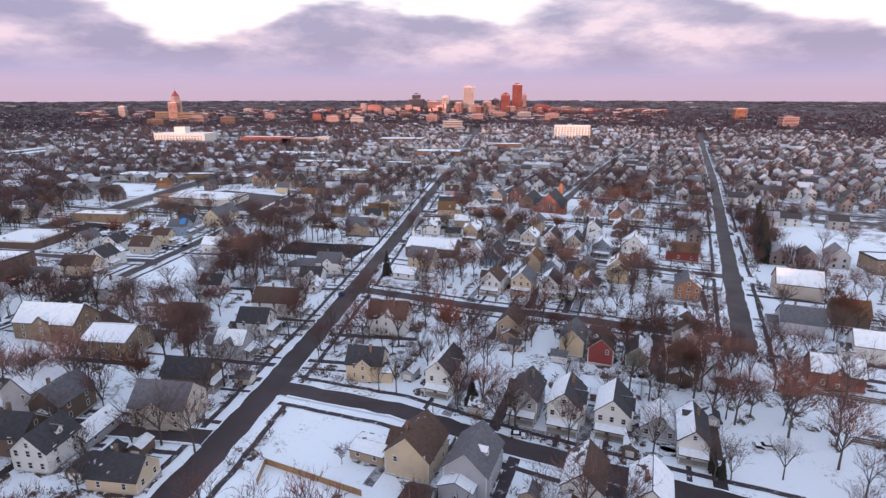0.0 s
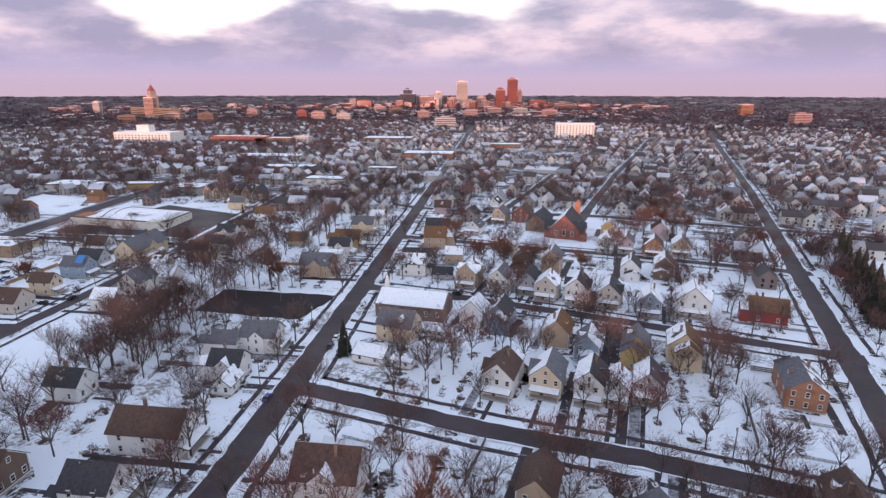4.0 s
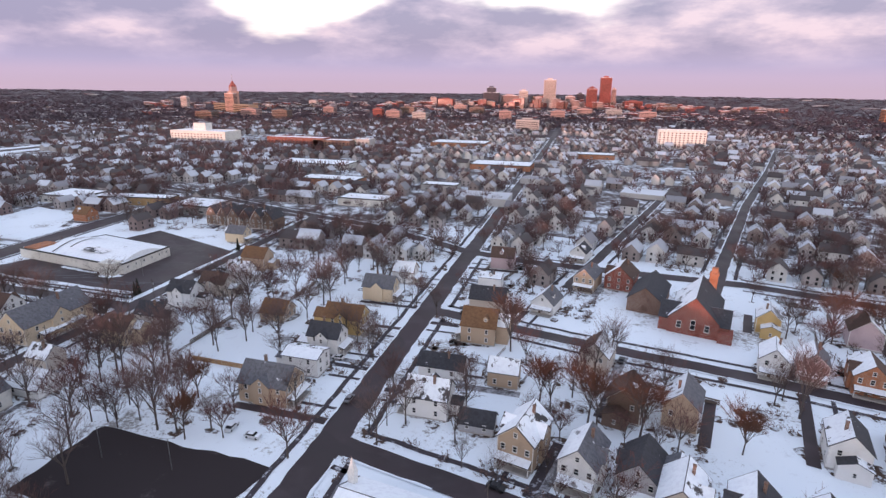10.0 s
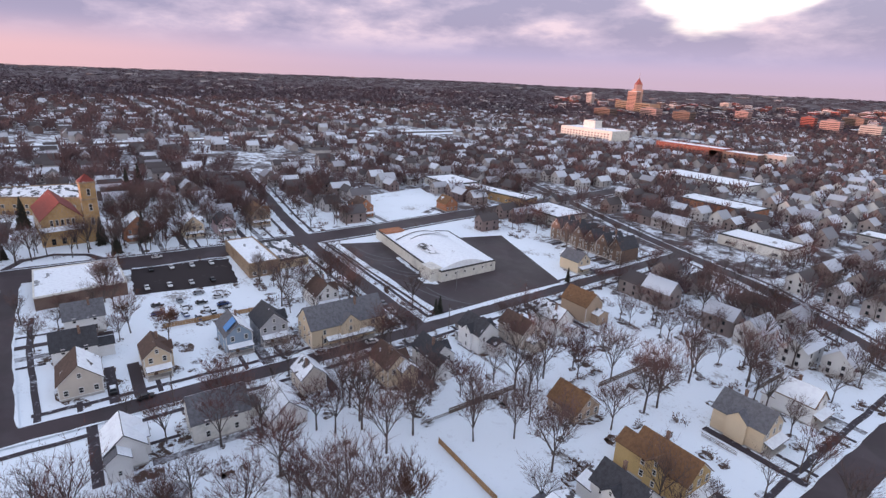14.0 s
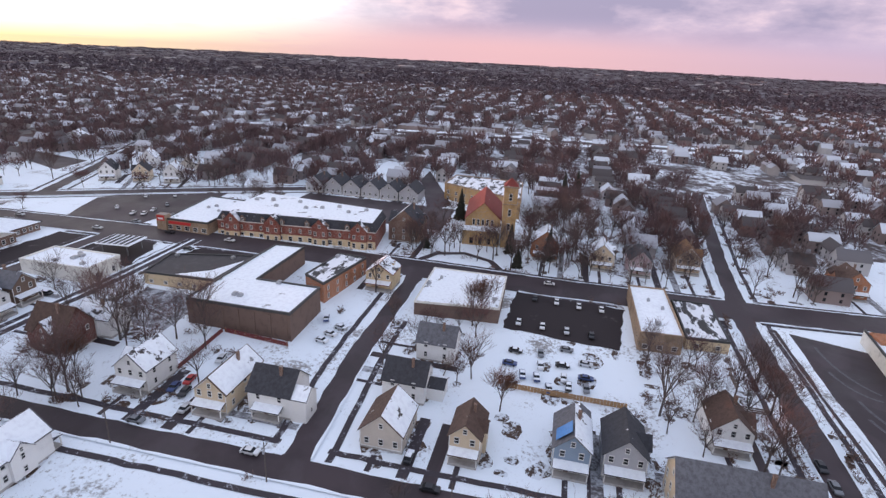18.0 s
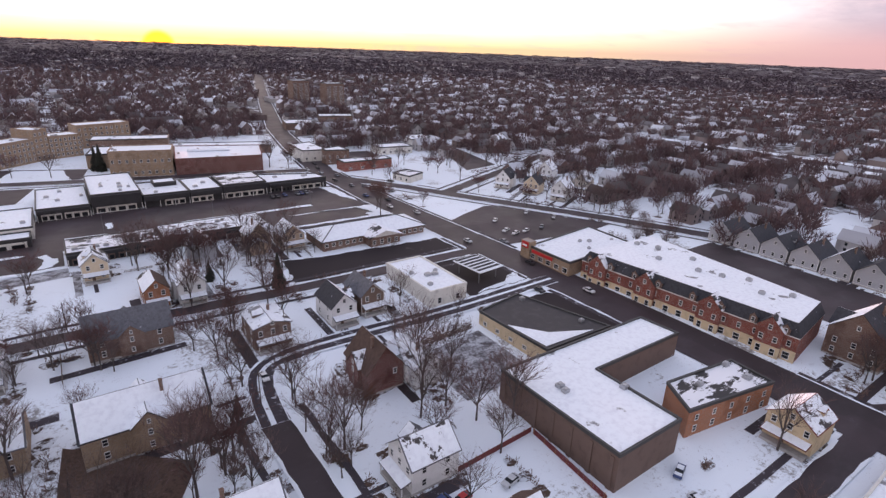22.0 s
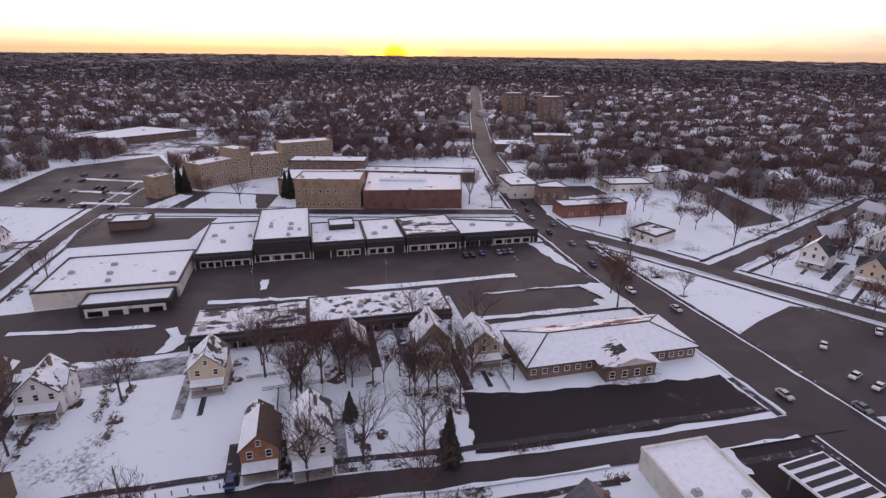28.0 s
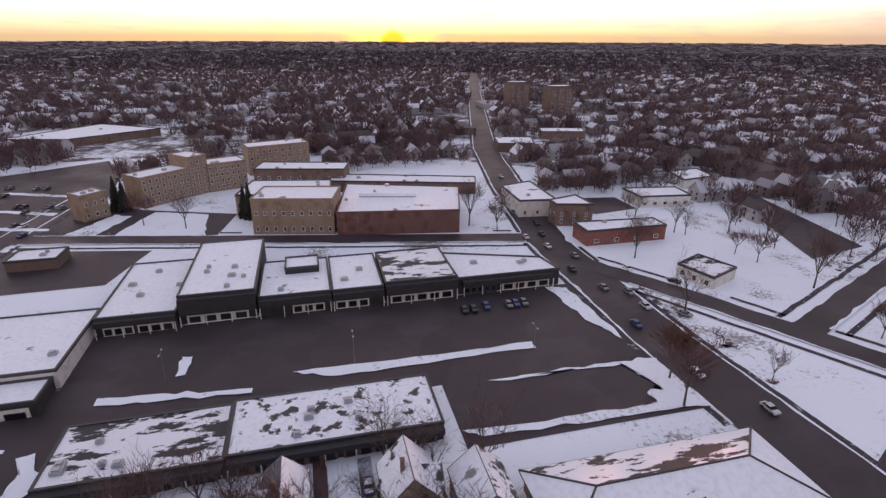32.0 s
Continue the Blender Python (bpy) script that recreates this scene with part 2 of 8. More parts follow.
def slush(k, w, p, r, i):
    a = k.noise(p, 0.30, 6.0, 0.68)
    b = k.noise(p, 2.0, 4.0, 0.6)
    f = k.math("ADD", k.math("MULTIPLY", a, 0.6), k.math("MULTIPLY", k.noise(p, 1.3, 5.0, 0.7), 0.4))
    return k.mix(k.span(f, 0.40, 0.62), (0.07, 0.06, 0.066), (0.50, 0.52, 0.56)), 0.75, 0.0, b, 0.03


def lot_black(k, w, p, r, i):
    a = k.noise(p, 0.10, 5.0, 0.65)
    return k.mix(k.span(a, 0.62, 0.75), (0.034, 0.026, 0.028), (0.12, 0.098, 0.10)), 0.8, 0.0, a, 0.01


def siding(base):
    def f(k, w, p, r, i):
        wave = k.add("ShaderNodeTexWave", wave_type="BANDS", bands_direction="Z", Vector=w, Scale=2.6, Distortion=0.0).outputs[1]
        d = k.noise(w, 0.22, 6.0, 0.62)
        c = k.mix(k.span(d, 0.48, 0.80), base, tuple(v * 0.80 for v in base))
        c = k.mix(k.math("MULTIPLY", r, 0.18), c, tuple(v * 0.75 for v in base))
        return k.mix(k.math("MULTIPLY", wave, 0.10), c, (0.05, 0.05, 0.05)), 0.65, 0.0, wave, 0.02
    return f


def brick(base, mortar=(0.32, 0.28, 0.25)):
    def f(k, w, p, r, i):
        q = k.add("ShaderNodeMapping", Vector=w).outputs[0]
        s = k.add("ShaderNodeSeparateXYZ", i0=q)
        c2 = k.add("ShaderNodeCombineXYZ", i0=k.math("ADD", s.outputs[0], s.outputs[1]), i1=s.outputs[2])
        b = k.add("ShaderNodeTexBrick", Vector=c2.outputs[0], Color1=base, Color2=tuple(v * 0.7 for v in base), Mortar=mortar, Scale=1.0)
        k.put(b.inputs["Brick Width"], 0.42)
        k.put(b.inputs["Row Height"], 0.15)
        k.put(b.inputs["Mortar Size"], 0.012)
        n = k.noise(w, 0.25, 5.0, 0.6)
        return k.mix(k.span(n, 0.45, 0.75), b.outputs[0], tuple(v * 0.55 for v in base)), 0.85, 0.0, b.outputs[1], 0.01
    return f


def plaster(base, dirt=0.6):
    def f(k, w, p, r, i):
        n = k.noise(w, 0.35, 6.0, 0.62)
        m = k.noise(w, 6.0, 3.0, 0.6)
        return k.mix(k.span(n, 0.45, 0.8), base, tuple(v * dirt for v in base)), 0.8, 0.0, m, 0.01
    return f


def shingle(base):
    def f(k, w, p, r, i):
        wave = k.add("ShaderNodeTexWave", wave_type="BANDS", bands_direction="Z", Vector=w, Scale=1.7, Distortion=0.6).outputs[1]
        n = k.noise(w, 1.1, 6.0, 0.7)
        s = k.span(k.noise(p, 0.30, 6.0, 0.65), 0.66, 0.70)
        c = k.mix(k.span(n, 0.35, 0.7), base, tuple(v * 0.55 for v in base))
        c = k.mix(k.math("MULTIPLY", r, 0.35), c, tuple(v * 0.6 for v in base))
        return k.mix(k.math("MULTIPLY", s, 0.85), c, (0.75, 0.76, 0.80)), 0.85, 0.0, wave, 0.02
    return f


def plain(base, rough=0.5, metal=0.0, vary=0.75):
    def f(k, w, p, r, i):
        n = k.noise(w, 1.5, 4.0, 0.6)
        return k.mix(k.span(n, 0.4, 0.75), base, tuple(v * vary for v in base)), rough, metal, None, 0.0
    return f


def islands(a, b, rough=0.8, c=None):
    def f(k, w, p, r, i):
        col = k.mix(i, a, b)
        if c:
            col = k.mix(k.span(k.math("FRACT", k.math("MULTIPLY", i, 7.3)), 0.45, 0.55), col, c)
        return col, rough, 0.0, None, 0.0
    return f


def twig(a, b):
    def f(k, w, p, r, i):
        return k.mix(i, k.mix(r, a, b), k.mix(r, b, tuple(v * 0.6 for v in a))), 0.9, 0.0, None, 0.0
    return f


def bark(k, w, p, r, i):
    n = k.noise(w, 3.0, 6.0, 0.7)
    return k.mix(n, (0.055, 0.042, 0.040), (0.13, 0.105, 0.095)), 0.9, 0.0, n, 0.03


def wood_board(k, w, p, r, i):
    n = k.noise(w, 2.0, 5.0, 0.6)
    return k.mix(k.math("ADD", k.math("MULTIPLY", n, 0.6), k.math("MULTIPLY", r, 0.4)), (0.42, 0.25, 0.12), (0.26, 0.15, 0.075)), 0.8, 0.0, n, 0.01


def glassy(k, w, p, r, i):
    return k.mix(r, (0.010, 0.011, 0.014), (0.035, 0.036, 0.04)), 0.12, 0.0, None, 0.0


M = {}
for name, f in (
        ("snow_ground", snow_ground), ("snow_roof", snow_roof), ("snow_thin", snow_thin), ("snow_patchy", snow_patchy), ("asphalt", asphalt), ("slush", slush), ("lot_black", lot_black),
        ("white", siding((0.82, 0.81, 0.80))), ("cream", siding((0.68, 0.55, 0.39))), ("tan", siding((0.47, 0.35, 0.25))), ("grey", siding((0.46, 0.46, 0.49))),
        ("bluegrey", siding((0.26, 0.34, 0.44))), ("green", siding((0.20, 0.28, 0.23))), ("yellow", siding((0.60, 0.42, 0.18))), ("brown", siding((0.17, 0.11, 0.08))),
        ("darkred", siding((0.28, 0.05, 0.045))), ("beige", siding((0.62, 0.55, 0.48))), ("pink", siding((0.52, 0.40, 0.42))),
        ("brick_red", brick((0.27, 0.066, 0.045))), ("brick_dark", brick((0.165, 0.050, 0.040))), ("brick_orange", brick((0.46, 0.18, 0.085))), ("brick_tan", brick((0.36, 0.245, 0.155))), ("brick_brown", brick((0.20, 0.115, 0.085))),
        ("brick_yellow", brick((0.50, 0.31, 0.13))), ("stucco_white", plaster((0.70, 0.68, 0.63))), ("stucco_cream", plaster((0.62, 0.49, 0.32))), ("stucco_brown", plaster((0.16, 0.105, 0.085))),
        ("concrete", plaster((0.42, 0.40, 0.38))), ("panel_dark", plaster((0.035, 0.033, 0.036))),
        ("roof_dark", shingle((0.055, 0.055, 0.065))), ("roof_brown", shingle((0.11, 0.065, 0.05))), ("roof_tan", shingle((0.22, 0.115, 0.055))), ("roof_grey", shingle((0.16, 0.16, 0.18))), ("roof_red", shingle((0.24, 0.045, 0.035))),
        ("roof_tar", plaster((0.050, 0.045, 0.048), 1.6)), ("trim", plain((0.74, 0.73, 0.71), 0.6)), ("trim_dark", plain((0.05, 0.05, 0.05), 0.6)),
        ("glass", glassy), ("metal", plain((0.45, 0.46, 0.48), 0.45, 0.7)), ("pole", plain((0.10, 0.08, 0.07), 0.85)), ("steel", plain((0.22, 0.22, 0.23), 0.5, 0.4)),
        ("bark", bark), ("twig_red", twig((0.115, 0.052, 0.052), (0.16, 0.075, 0.068))), ("twig_grey", twig((0.12, 0.075, 0.072), (0.17, 0.11, 0.10))), ("twig_rust", twig((0.15, 0.062, 0.035), (0.11, 0.05, 0.032))),
        ("needle", twig((0.022, 0.027, 0.020), (0.040, 0.038, 0.028))), ("board", wood_board), ("red_board", plain((0.17, 0.035, 0.035), 0.8, 0.0, 0.6)), ("sign_red", plain((0.55, 0.03, 0.03), 0.4)), ("sign_white", plain((0.8, 0.8, 0.8), 0.4)), ("rubber", plain((0.02, 0.02, 0.02), 0.9)),
        ("lens_red", plain((0.45, 0.02, 0.02), 0.2)), ("lens_white", plain((0.75, 0.75, 0.72), 0.2)), ("tarp", plain((0.05, 0.22, 0.55), 0.4)), ("chalk", plain((0.6, 0.6, 0.6), 0.8)),
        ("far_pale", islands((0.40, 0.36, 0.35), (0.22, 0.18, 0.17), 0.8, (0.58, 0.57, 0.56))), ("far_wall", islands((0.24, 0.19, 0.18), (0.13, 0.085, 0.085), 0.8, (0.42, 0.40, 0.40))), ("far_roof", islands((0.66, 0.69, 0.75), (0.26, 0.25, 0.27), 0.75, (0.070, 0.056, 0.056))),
        # the hill woods have the purple-blue of distance haze mixed into their base colour
        ("wood_floor", wood_floor), ("leaf_litter", plain((0.105, 0.062, 0.045), 0.9, 0.0, 0.45)), ("tyre_slush", plain((0.115, 0.11, 0.12), 0.8, 0.0, 0.5)), ("fence_grey", plain((0.16, 0.12, 0.10), 0.9, 0.0, 0.6)), ("scrub", twig((0.13, 0.085, 0.075), (0.18, 0.11, 0.09))), ("yard_ground", yard_ground), ("soil", soil), ("footpath", footpath), ("hazed_far_tree", islands((0.100, 0.056, 0.058), (0.155, 0.090, 0.088), 0.95, (0.125, 0.086, 0.090))), ("hazed_hill_tree", islands((0.058, 0.042, 0.056), (0.085, 0.062, 0.078), 0.95)),
        ("tower_red", brick((0.40, 0.11, 0.088), (0.25, 0.09, 0.08))), ("tower_rose", plaster((0.52, 0.31, 0.25))), ("tower_white", plaster((0.56, 0.46, 0.42))), ("tower_pink", plaster((0.42, 0.27, 0.245))), ("tower_dark", plaster((0.06, 0.055, 0.075)))):
    M[name] = material(name, f)
for i, c in enumerate(((0.55, 0.56, 0.58), (0.03, 0.03, 0.035), (0.40, 0.02, 0.02), (0.75, 0.75, 0.76), (0.05, 0.08, 0.20), (0.20, 0.21, 0.23), (0.62, 0.30, 0.03))):
    M["paint_" + str(i)] = material("paint_" + str(i), plain(c, 0.3, 0.2, 0.9))


# ---------------- building blocks ----------------
class Geo:
    """Collects boxes, prisms and strips into one mesh."""

    def __init__(self):
        self.v, self.f, self.m = [], [], []

    def add(self, verts, faces, m=0):
        o = len(self.v)
        self.v += [tuple(q) for q in verts]
        self.f += [tuple(o + i for i in q) for q in faces]
        self.m += [m] * len(faces)
        return self

    def box(self, x0, y0, z0, x1, y1, z1, m=0):
        v = [(x, y, z) for z in (z0, z1) for x, y in ((x0, y0), (x1, y0), (x1, y1), (x0, y1))]
        return self.add(v, [(3, 2, 1, 0), (4, 5, 6, 7), (0, 1, 5, 4), (1, 2, 6, 5), (2, 3, 7, 6), (3, 0, 4, 7)], m)

    def prism(self, ring, z0, z1, m=0):
        n = len(ring)
        v = [(x, y, z0) for x, y in ring] + [(x, y, z1) for x, y in ring]
        return self.add(v, [tuple(range(n))[::-1], tuple(range(n, 2 * n))] + [(i, (i + 1) % n, n + (i + 1) % n, n + i) for i in range(n)], m)

    def slab(self, quad, t, m=0):
        """A sheet of thickness t (downwards) under the given face."""
        n = len(quad)
        v = [tuple(q) for q in quad] + [(x, y, z - t) for x, y, z in quad]
        return self.add(v, [tuple(range(n)), tuple(range(n, 2 * n))[::-1]] + [(i, n + i, n + (i + 1) % n, (i + 1) % n) for i in range(n)], m)

    def tube(self, a, b, ra, rb, n=6, m=0):
        a, b = Vector(a), Vector(b)
        d = (b - a).normalized()
        u = d.orthogonal().normalized()
        w = d.cross(u)
        v = [p + (u * math.cos(6.2832 * i / n) + w * math.sin(6.2832 * i / n)) * r for p, r in ((a, ra), (b, rb)) for i in range(n)]
        return self.add(v, [(i, (i + 1) % n, n + (i + 1) % n, n + i) for i in range(n)] + [tuple(range(n))[::-1], tuple(range(n, 2 * n))], m)

    def mesh(self, name, *mats):
        me = bpy.data.meshes.new(name)
        me.from_pydata(self.v, [], self.f)
        for q in mats:
            me.materials.append(M[q])
        if len(mats) > 1:
            me.polygons.foreach_set("material_index", self.m)
        me.update()
        return me


def part(name, mesh, parent, label="", at=(0, 0, 0), rz=0.0):
    ob = new(name, mesh)
    ob.parent = parent
    ob.matrix_basis = pose(*at, 0, 0, rz)
    if label:
        ob["label"] = label
    return ob


def thing(name, x, y, z, yaw, label, category, group=""):
    ob = new(name)
    ob.empty_display_size = 0.5
    ob.matrix_basis = pose(x, y, z, 0, 0, yaw)
    return tagged(ob, label, category, group)


def structure(name, mesh, label, category):
    return tagged(new(name, mesh), label, category, "", "structure")


def step(s):
    s = min(1.0, max(0.0, s))
    return s * s * (3 - 2 * s)


def land(x, y):
    """Height of the ground: a gentle rise to the south-west, level beyond, and low hills far out."""
    z = -3.8 + 7.25 * step(((-x - y) * 0.7071 + 101) / 261)
    r = math.hypot(x + 100, y - 150)
    return z + 41.0 * step((r - 1500) / 3100)


WINDOWS = {}


def window_mesh(w, h, frame_mat="trim", bars=1):
    """A framed window in one piece: the frame stands proud, one or two panes lie back in it."""
    key = (round(w, 2), round(h, 2), frame_mat, bars)
    if key not in WINDOWS:
        b = min(0.13, w * 0.13)
        xs = (-w / 2, -w / 2 + b, w / 2 - b, w / 2)
        zs = (-0.1, b, h / 2 - 0.05, h / 2 + 0.05, h - b, h + 0.05) if bars else (-0.1, b, h - b, h + 0.05)
        n = len(zs)
        v = [(x, -0.09, z) for z in zs for x in xs]
        f, m = [], []
        panes = (1, 3) if bars else (1,)
        for j in range(n - 1):
            for i in range(3):
                q = (j * 4 + i, j * 4 + i + 1, j * 4 + 5 + i, j * 4 + 4 + i)
                if i == 1 and j in panes:
                    o = len(v)
                    v += [(v[k][0], -0.03, v[k][2]) for k in q]
                    f += [(q[k], q[(k + 1) % 4], o + (k + 1) % 4, o + k) for k in range(4)] + [(o, o + 1, o + 2, o + 3)]
                    m += [0, 0, 0, 0, 1]
                else:
                    f.append(q)
                    m.append(0)
        rim = [0, 1, 2, 3] + [4 * j + 3 for j in range(1, n)] + [4 * (n - 1) + 2, 4 * (n - 1) + 1, 4 * (n - 1)] + [4 * j for j in range(n - 2, 0, -1)]
        o = len(v)
        v += [(v[k][0], 0.06, v[k][2]) for k in rim]
        e = len(rim)
        f += [(rim[(k + 1) % e], rim[k], o + k, o + (k + 1) % e) for k in range(e)]
        m += [0] * e
        g = Geo()
        g.v, g.f, g.m = v, f, m
        WINDOWS[key] = g.mesh("window", frame_mat, "glass")
    return WINDOWS[key]

# ---------------- ground ----------------
def ground_sheet():
    cx, cy, nth = -100.0, 150.0, 180
    rr = [0.0] + [12.0 * i for i in range(1, 46)]
    while rr[-1] < 4600:
        rr.append(min(4600.0, rr[-1] * 1.06))
    v = [(cx, cy, land(cx, cy))]
    for r in rr[1:]:
        for i in range(nth):
            a = 2 * math.pi * i / nth
            x, y = cx + r * math.cos(a), cy + r * math.sin(a)
            v.append((x, y, land(x, y)))
    f = [(0, 1 + i, 1 + (i + 1) % nth) for i in range(nth)]
    for j in range(len(rr) - 2):
        o = 1 + j * nth
        f += [(o + i, o + nth + i, o + nth + (i + 1) % nth, o + (i + 1) % nth) for i in range(nth)]
    g = Geo()
    g.v, g.f = v, f
    for q in f:
        r = math.hypot(v[q[0]][0] - cx, v[q[0]][1] - cy)
        g.m.append(0 if r < 420 else (1 if r < 1150 else 2))
    ob = structure("ground", g.mesh("ground", "snow_ground", "yard_ground", "wood_floor"), "snow-covered ground with bare brown patches", "ground")
    for q in ob.data.polygons:
        q.use_smooth = True


ground_sheet()
ROADS = []
LAYER = [0]


def along(pts, gap=8.0):
    """Evenly spaced points with their direction along a polyline."""
    out = []
    for (x0, y0), (x1, y1) in zip(pts, pts[1:]):
        d = math.hypot(x1 - x0, y1 - y0)
        n = max(1, int(d / gap))
        for i in range(n):
            out.append((x0 + (x1 - x0) * i / n, y0 + (y1 - y0) * i / n))
    out.append(pts[-1])
    res = []
    for i, (x, y) in enumerate(out):
        a, b = out[max(0, i - 1)], out[min(len(out) - 1, i + 1)]
        d = math.hypot(b[0] - a[0], b[1] - a[1]) or 1
        res.append((x, y, (b[0] - a[0]) / d, (b[1] - a[1]) / d))
    return res


def strip(pts, lo, hi, lift, thick=0.0):
    """A ribbon between the offsets lo and hi to the right of a polyline, laid on the ground."""
    g = Geo()
    q = along(pts)
    for x, y, dx, dy in q:
        for o in (lo, hi):
            X, Y = x + dy * o, y - dx * o
            g.v.append((X, Y, land(X, Y) + lift))
    n = len(q)
    for i in range(n - 1):
        g.f.append((2 * i, 2 * i + 1, 2 * i + 3, 2 * i + 2))
        g.m.append(0)
    return g


def road(name, pts, width, mat="asphalt", walk_off=3.2, sides=(1, 1), kerb=True):
    LAYER[0] += 1
    lift = 0.10 + 0.008 * LAYER[0]
    structure(name, strip(pts, -width / 2, width / 2, lift).mesh(name, mat), "wet dark asphalt street with slush at its edges", "street")
    ROADS.append((pts, width))
    EDGES.append((len(ROADS) - 1, pts, width, walk_off, sides, kerb, lift))


EDGES = []


def near_road(x, y, gap, skip=-1):
    for k, (pts, w) in enumerate(ROADS):
        if k == skip:
            continue
        for (x0, y0), (x1, y1) in zip(pts, pts[1:]):
            dx, dy = x1 - x0, y1 - y0
            q = max(0.0, min(1.0, ((x - x0) * dx + (y - y0) * dy) / (dx * dx + dy * dy)))
            if math.hypot(x - x0 - q * dx, y - y0 - q * dy) < w / 2 + gap:
                return True
    return False


def edge_strip(k, pts, lo, hi, lift, gap, inner=0, wob=0.0):
    """A ribbon beside a street that stops where another street or a building lies."""
    g = Geo()
    q = along([p for p in pts if math.hypot(p[0] + 100, p[1] - 150) < 1300], 4.0)
    ok = []
    for x, y, dx, dy in q:
        for j, o in enumerate((lo, hi)):
            if wob and (inner == 0 or (inner > 0) == (j == 0)):
                n = noise.noise(Vector((x * 0.23, y * 0.23, lo))) * wob
                o += n if inner == 0 else -inner * (abs(n) * 2.2 + 0.1)
            X, Y = x + dy * o, y - dx * o
            g.v.append((X, Y, land(X, Y) + lift))
        o = (lo + hi) / 2
        X, Y = x + dy * o, y - dx * o
        ok.append(not near_road(X, Y, gap, k) and not any(a < X < c and b < Y < e for a, b, c, e in TAKEN))
    for i in range(len(q) - 1):
        if ok[i] and ok[i + 1]:
            g.f.append((2 * i, 2 * i + 1, 2 * i + 3, 2 * i + 2))
            g.m.append(0)
    return g


def finish_streets():
    for k, pts, width, walk_off, sides, kerb, lift in EDGES:
        for s, on in zip((-1, 1), sides):
            if on:
                a, b = sorted((s * (width / 2 + walk_off), s * (width / 2 + walk_off + 1.7)))
                structure("pavement", edge_strip(k, pts, a, b, 0.10, 0.3, 0, 0.5).mesh("pavement", "footpath"), "dark wet footpath between snowy verges", "footpath")
        if kerb:
            for s in (-1, 1):
                g = edge_strip(k, pts, min(s * width / 2, s * (width / 2 + 0.3)), max(s * width / 2, s * (width / 2 + 0.3)), lift + 0.13, 0.2, s, 0.6)
                structure("kerb", g.mesh("kerb", "snow_ground"), "low stone kerb under snow", "kerb")


ST_A = [(-95, -170), (-85, -71), (-82, 2), (-75, 110), (-75, 250), (-76, 330), (-79, 512), (-85, 820), (-96, 1250), (-120, 1900)]
ST_E = [(86, 194), (90, 206), (130, 340), (172, 480), (216, 626), (332, 1036), (450, 1450)]
ST_E2 = [(36, 455), (52, 513), (109, 712), (184, 945), (260, 1200)]
ST_E3 = [(-22, 470), (19, 624), (60, 780)]
ST_C1 = [(-75, 148), (-67, 146), (-33, 140), (1, 127), (41, 115), (68, 108)]
ST_C2 = [(-75, 240), (-68, 239), (-13, 224.5), (28, 217), (90, 201)]
ST_C3 = [(-76, 333), (-69, 331), (-27, 323), (28, 308), (93, 288), (118, 281)]
ST_C4 = [(-78, 426), (-72, 425), (-19, 413), (44, 402), (148, 378)]
ST_C5 = [(-420, 640), (-245, 580), (-159, 555), (-80, 514), (-44, 505), (60, 500), (178, 470), (330, 430)]
ST_W1 = [(-196, 180), (-198, 270), (-200, 391), (-204, 489), (-207, 567)]
ST_C0 = [(-196, 184), (-197, 170), (-200, 160), (-210, 157), (-233, 158), (-262, 161), (-312, 161)]
for _ in range(2):
    ST_C0 = ST_C0[:1] + [q for a, b in zip(ST_C0, ST_C0[1:]) for q in ((a[0] * 0.75 + b[0] * 0.25, a[1] * 0.75 + b[1] * 0.25), (a[0] * 0.25 + b[0] * 0.75, a[1] * 0.25 + b[1] * 0.75))] + ST_C0[-1:]
ST_D1 = [(-198, 268), (-248, 265), (-318, 265.5)]
ST_D2 = [(-200, 391), (-244, 392), (-309, 393), (-373, 398), (-520, 415)]
ST_B = [(-345, 700), (-335, 505), (-326, 407), (-320, 320), (-316, 200), (-313, 146), (-307, 30), (-308, -50), (-323, -140), (-345, -250), (-406, -468), (-480, -722), (-742, -1605), (-1200, -3100)]
ST_F = [(-312, -25), (-335, 13), (-347, 35), (-362, 62), (-395, 120), (-440, 210)]
ST_FX = [(-349, 37), (-417, 7), (-520, -40)]
ST_S1 = [(-80, 118), (-121, 117), (-143, 113), (-188, 115), (-225, 119), (-262, 121), (-312, 123)]
ST_H = [(-88, -103), (-177, -83), (-300, -57)]
road("main_street", ST_A, 9.4)
road("east_street", ST_E, 9.0)
road("commercial_street", ST_B, 17.5, walk_off=0.5)
for nm, st, w in (("side_street", ST_E2, 7.5), ("side_street", ST_E3, 6.5), ("side_street", ST_C1, 8), ("side_street", ST_C2, 8), ("side_street", ST_C3, 7.5), ("side_street", ST_C4, 7.5),
                  ("cross_street", ST_C5, 9), ("side_street", ST_W1, 7.5), ("side_street", ST_C0, 7), ("side_street", ST_D1, 7), ("side_street", ST_D2, 8), ("fork_street", ST_F, 10), ("side_street", ST_FX, 9),
                  ("side_street", ST_S1, 7), ("side_street", ST_H, 10)):
    road(nm, st, w, "snow_ground" if st is ST_C0 else "asphalt", sides=(0, 0) if st is ST_C0 else (1, 1))
for lo, hi in ((-3.2, -1.0), (0.3, 3.2)):
    LAYER[0] += 1
    structure("wheel_track", strip(ST_C0, lo, hi, 0.12 + 0.008 * LAYER[0]).mesh("wheel_track", "footpath"), "dark wet wheel track in packed snow", "street")

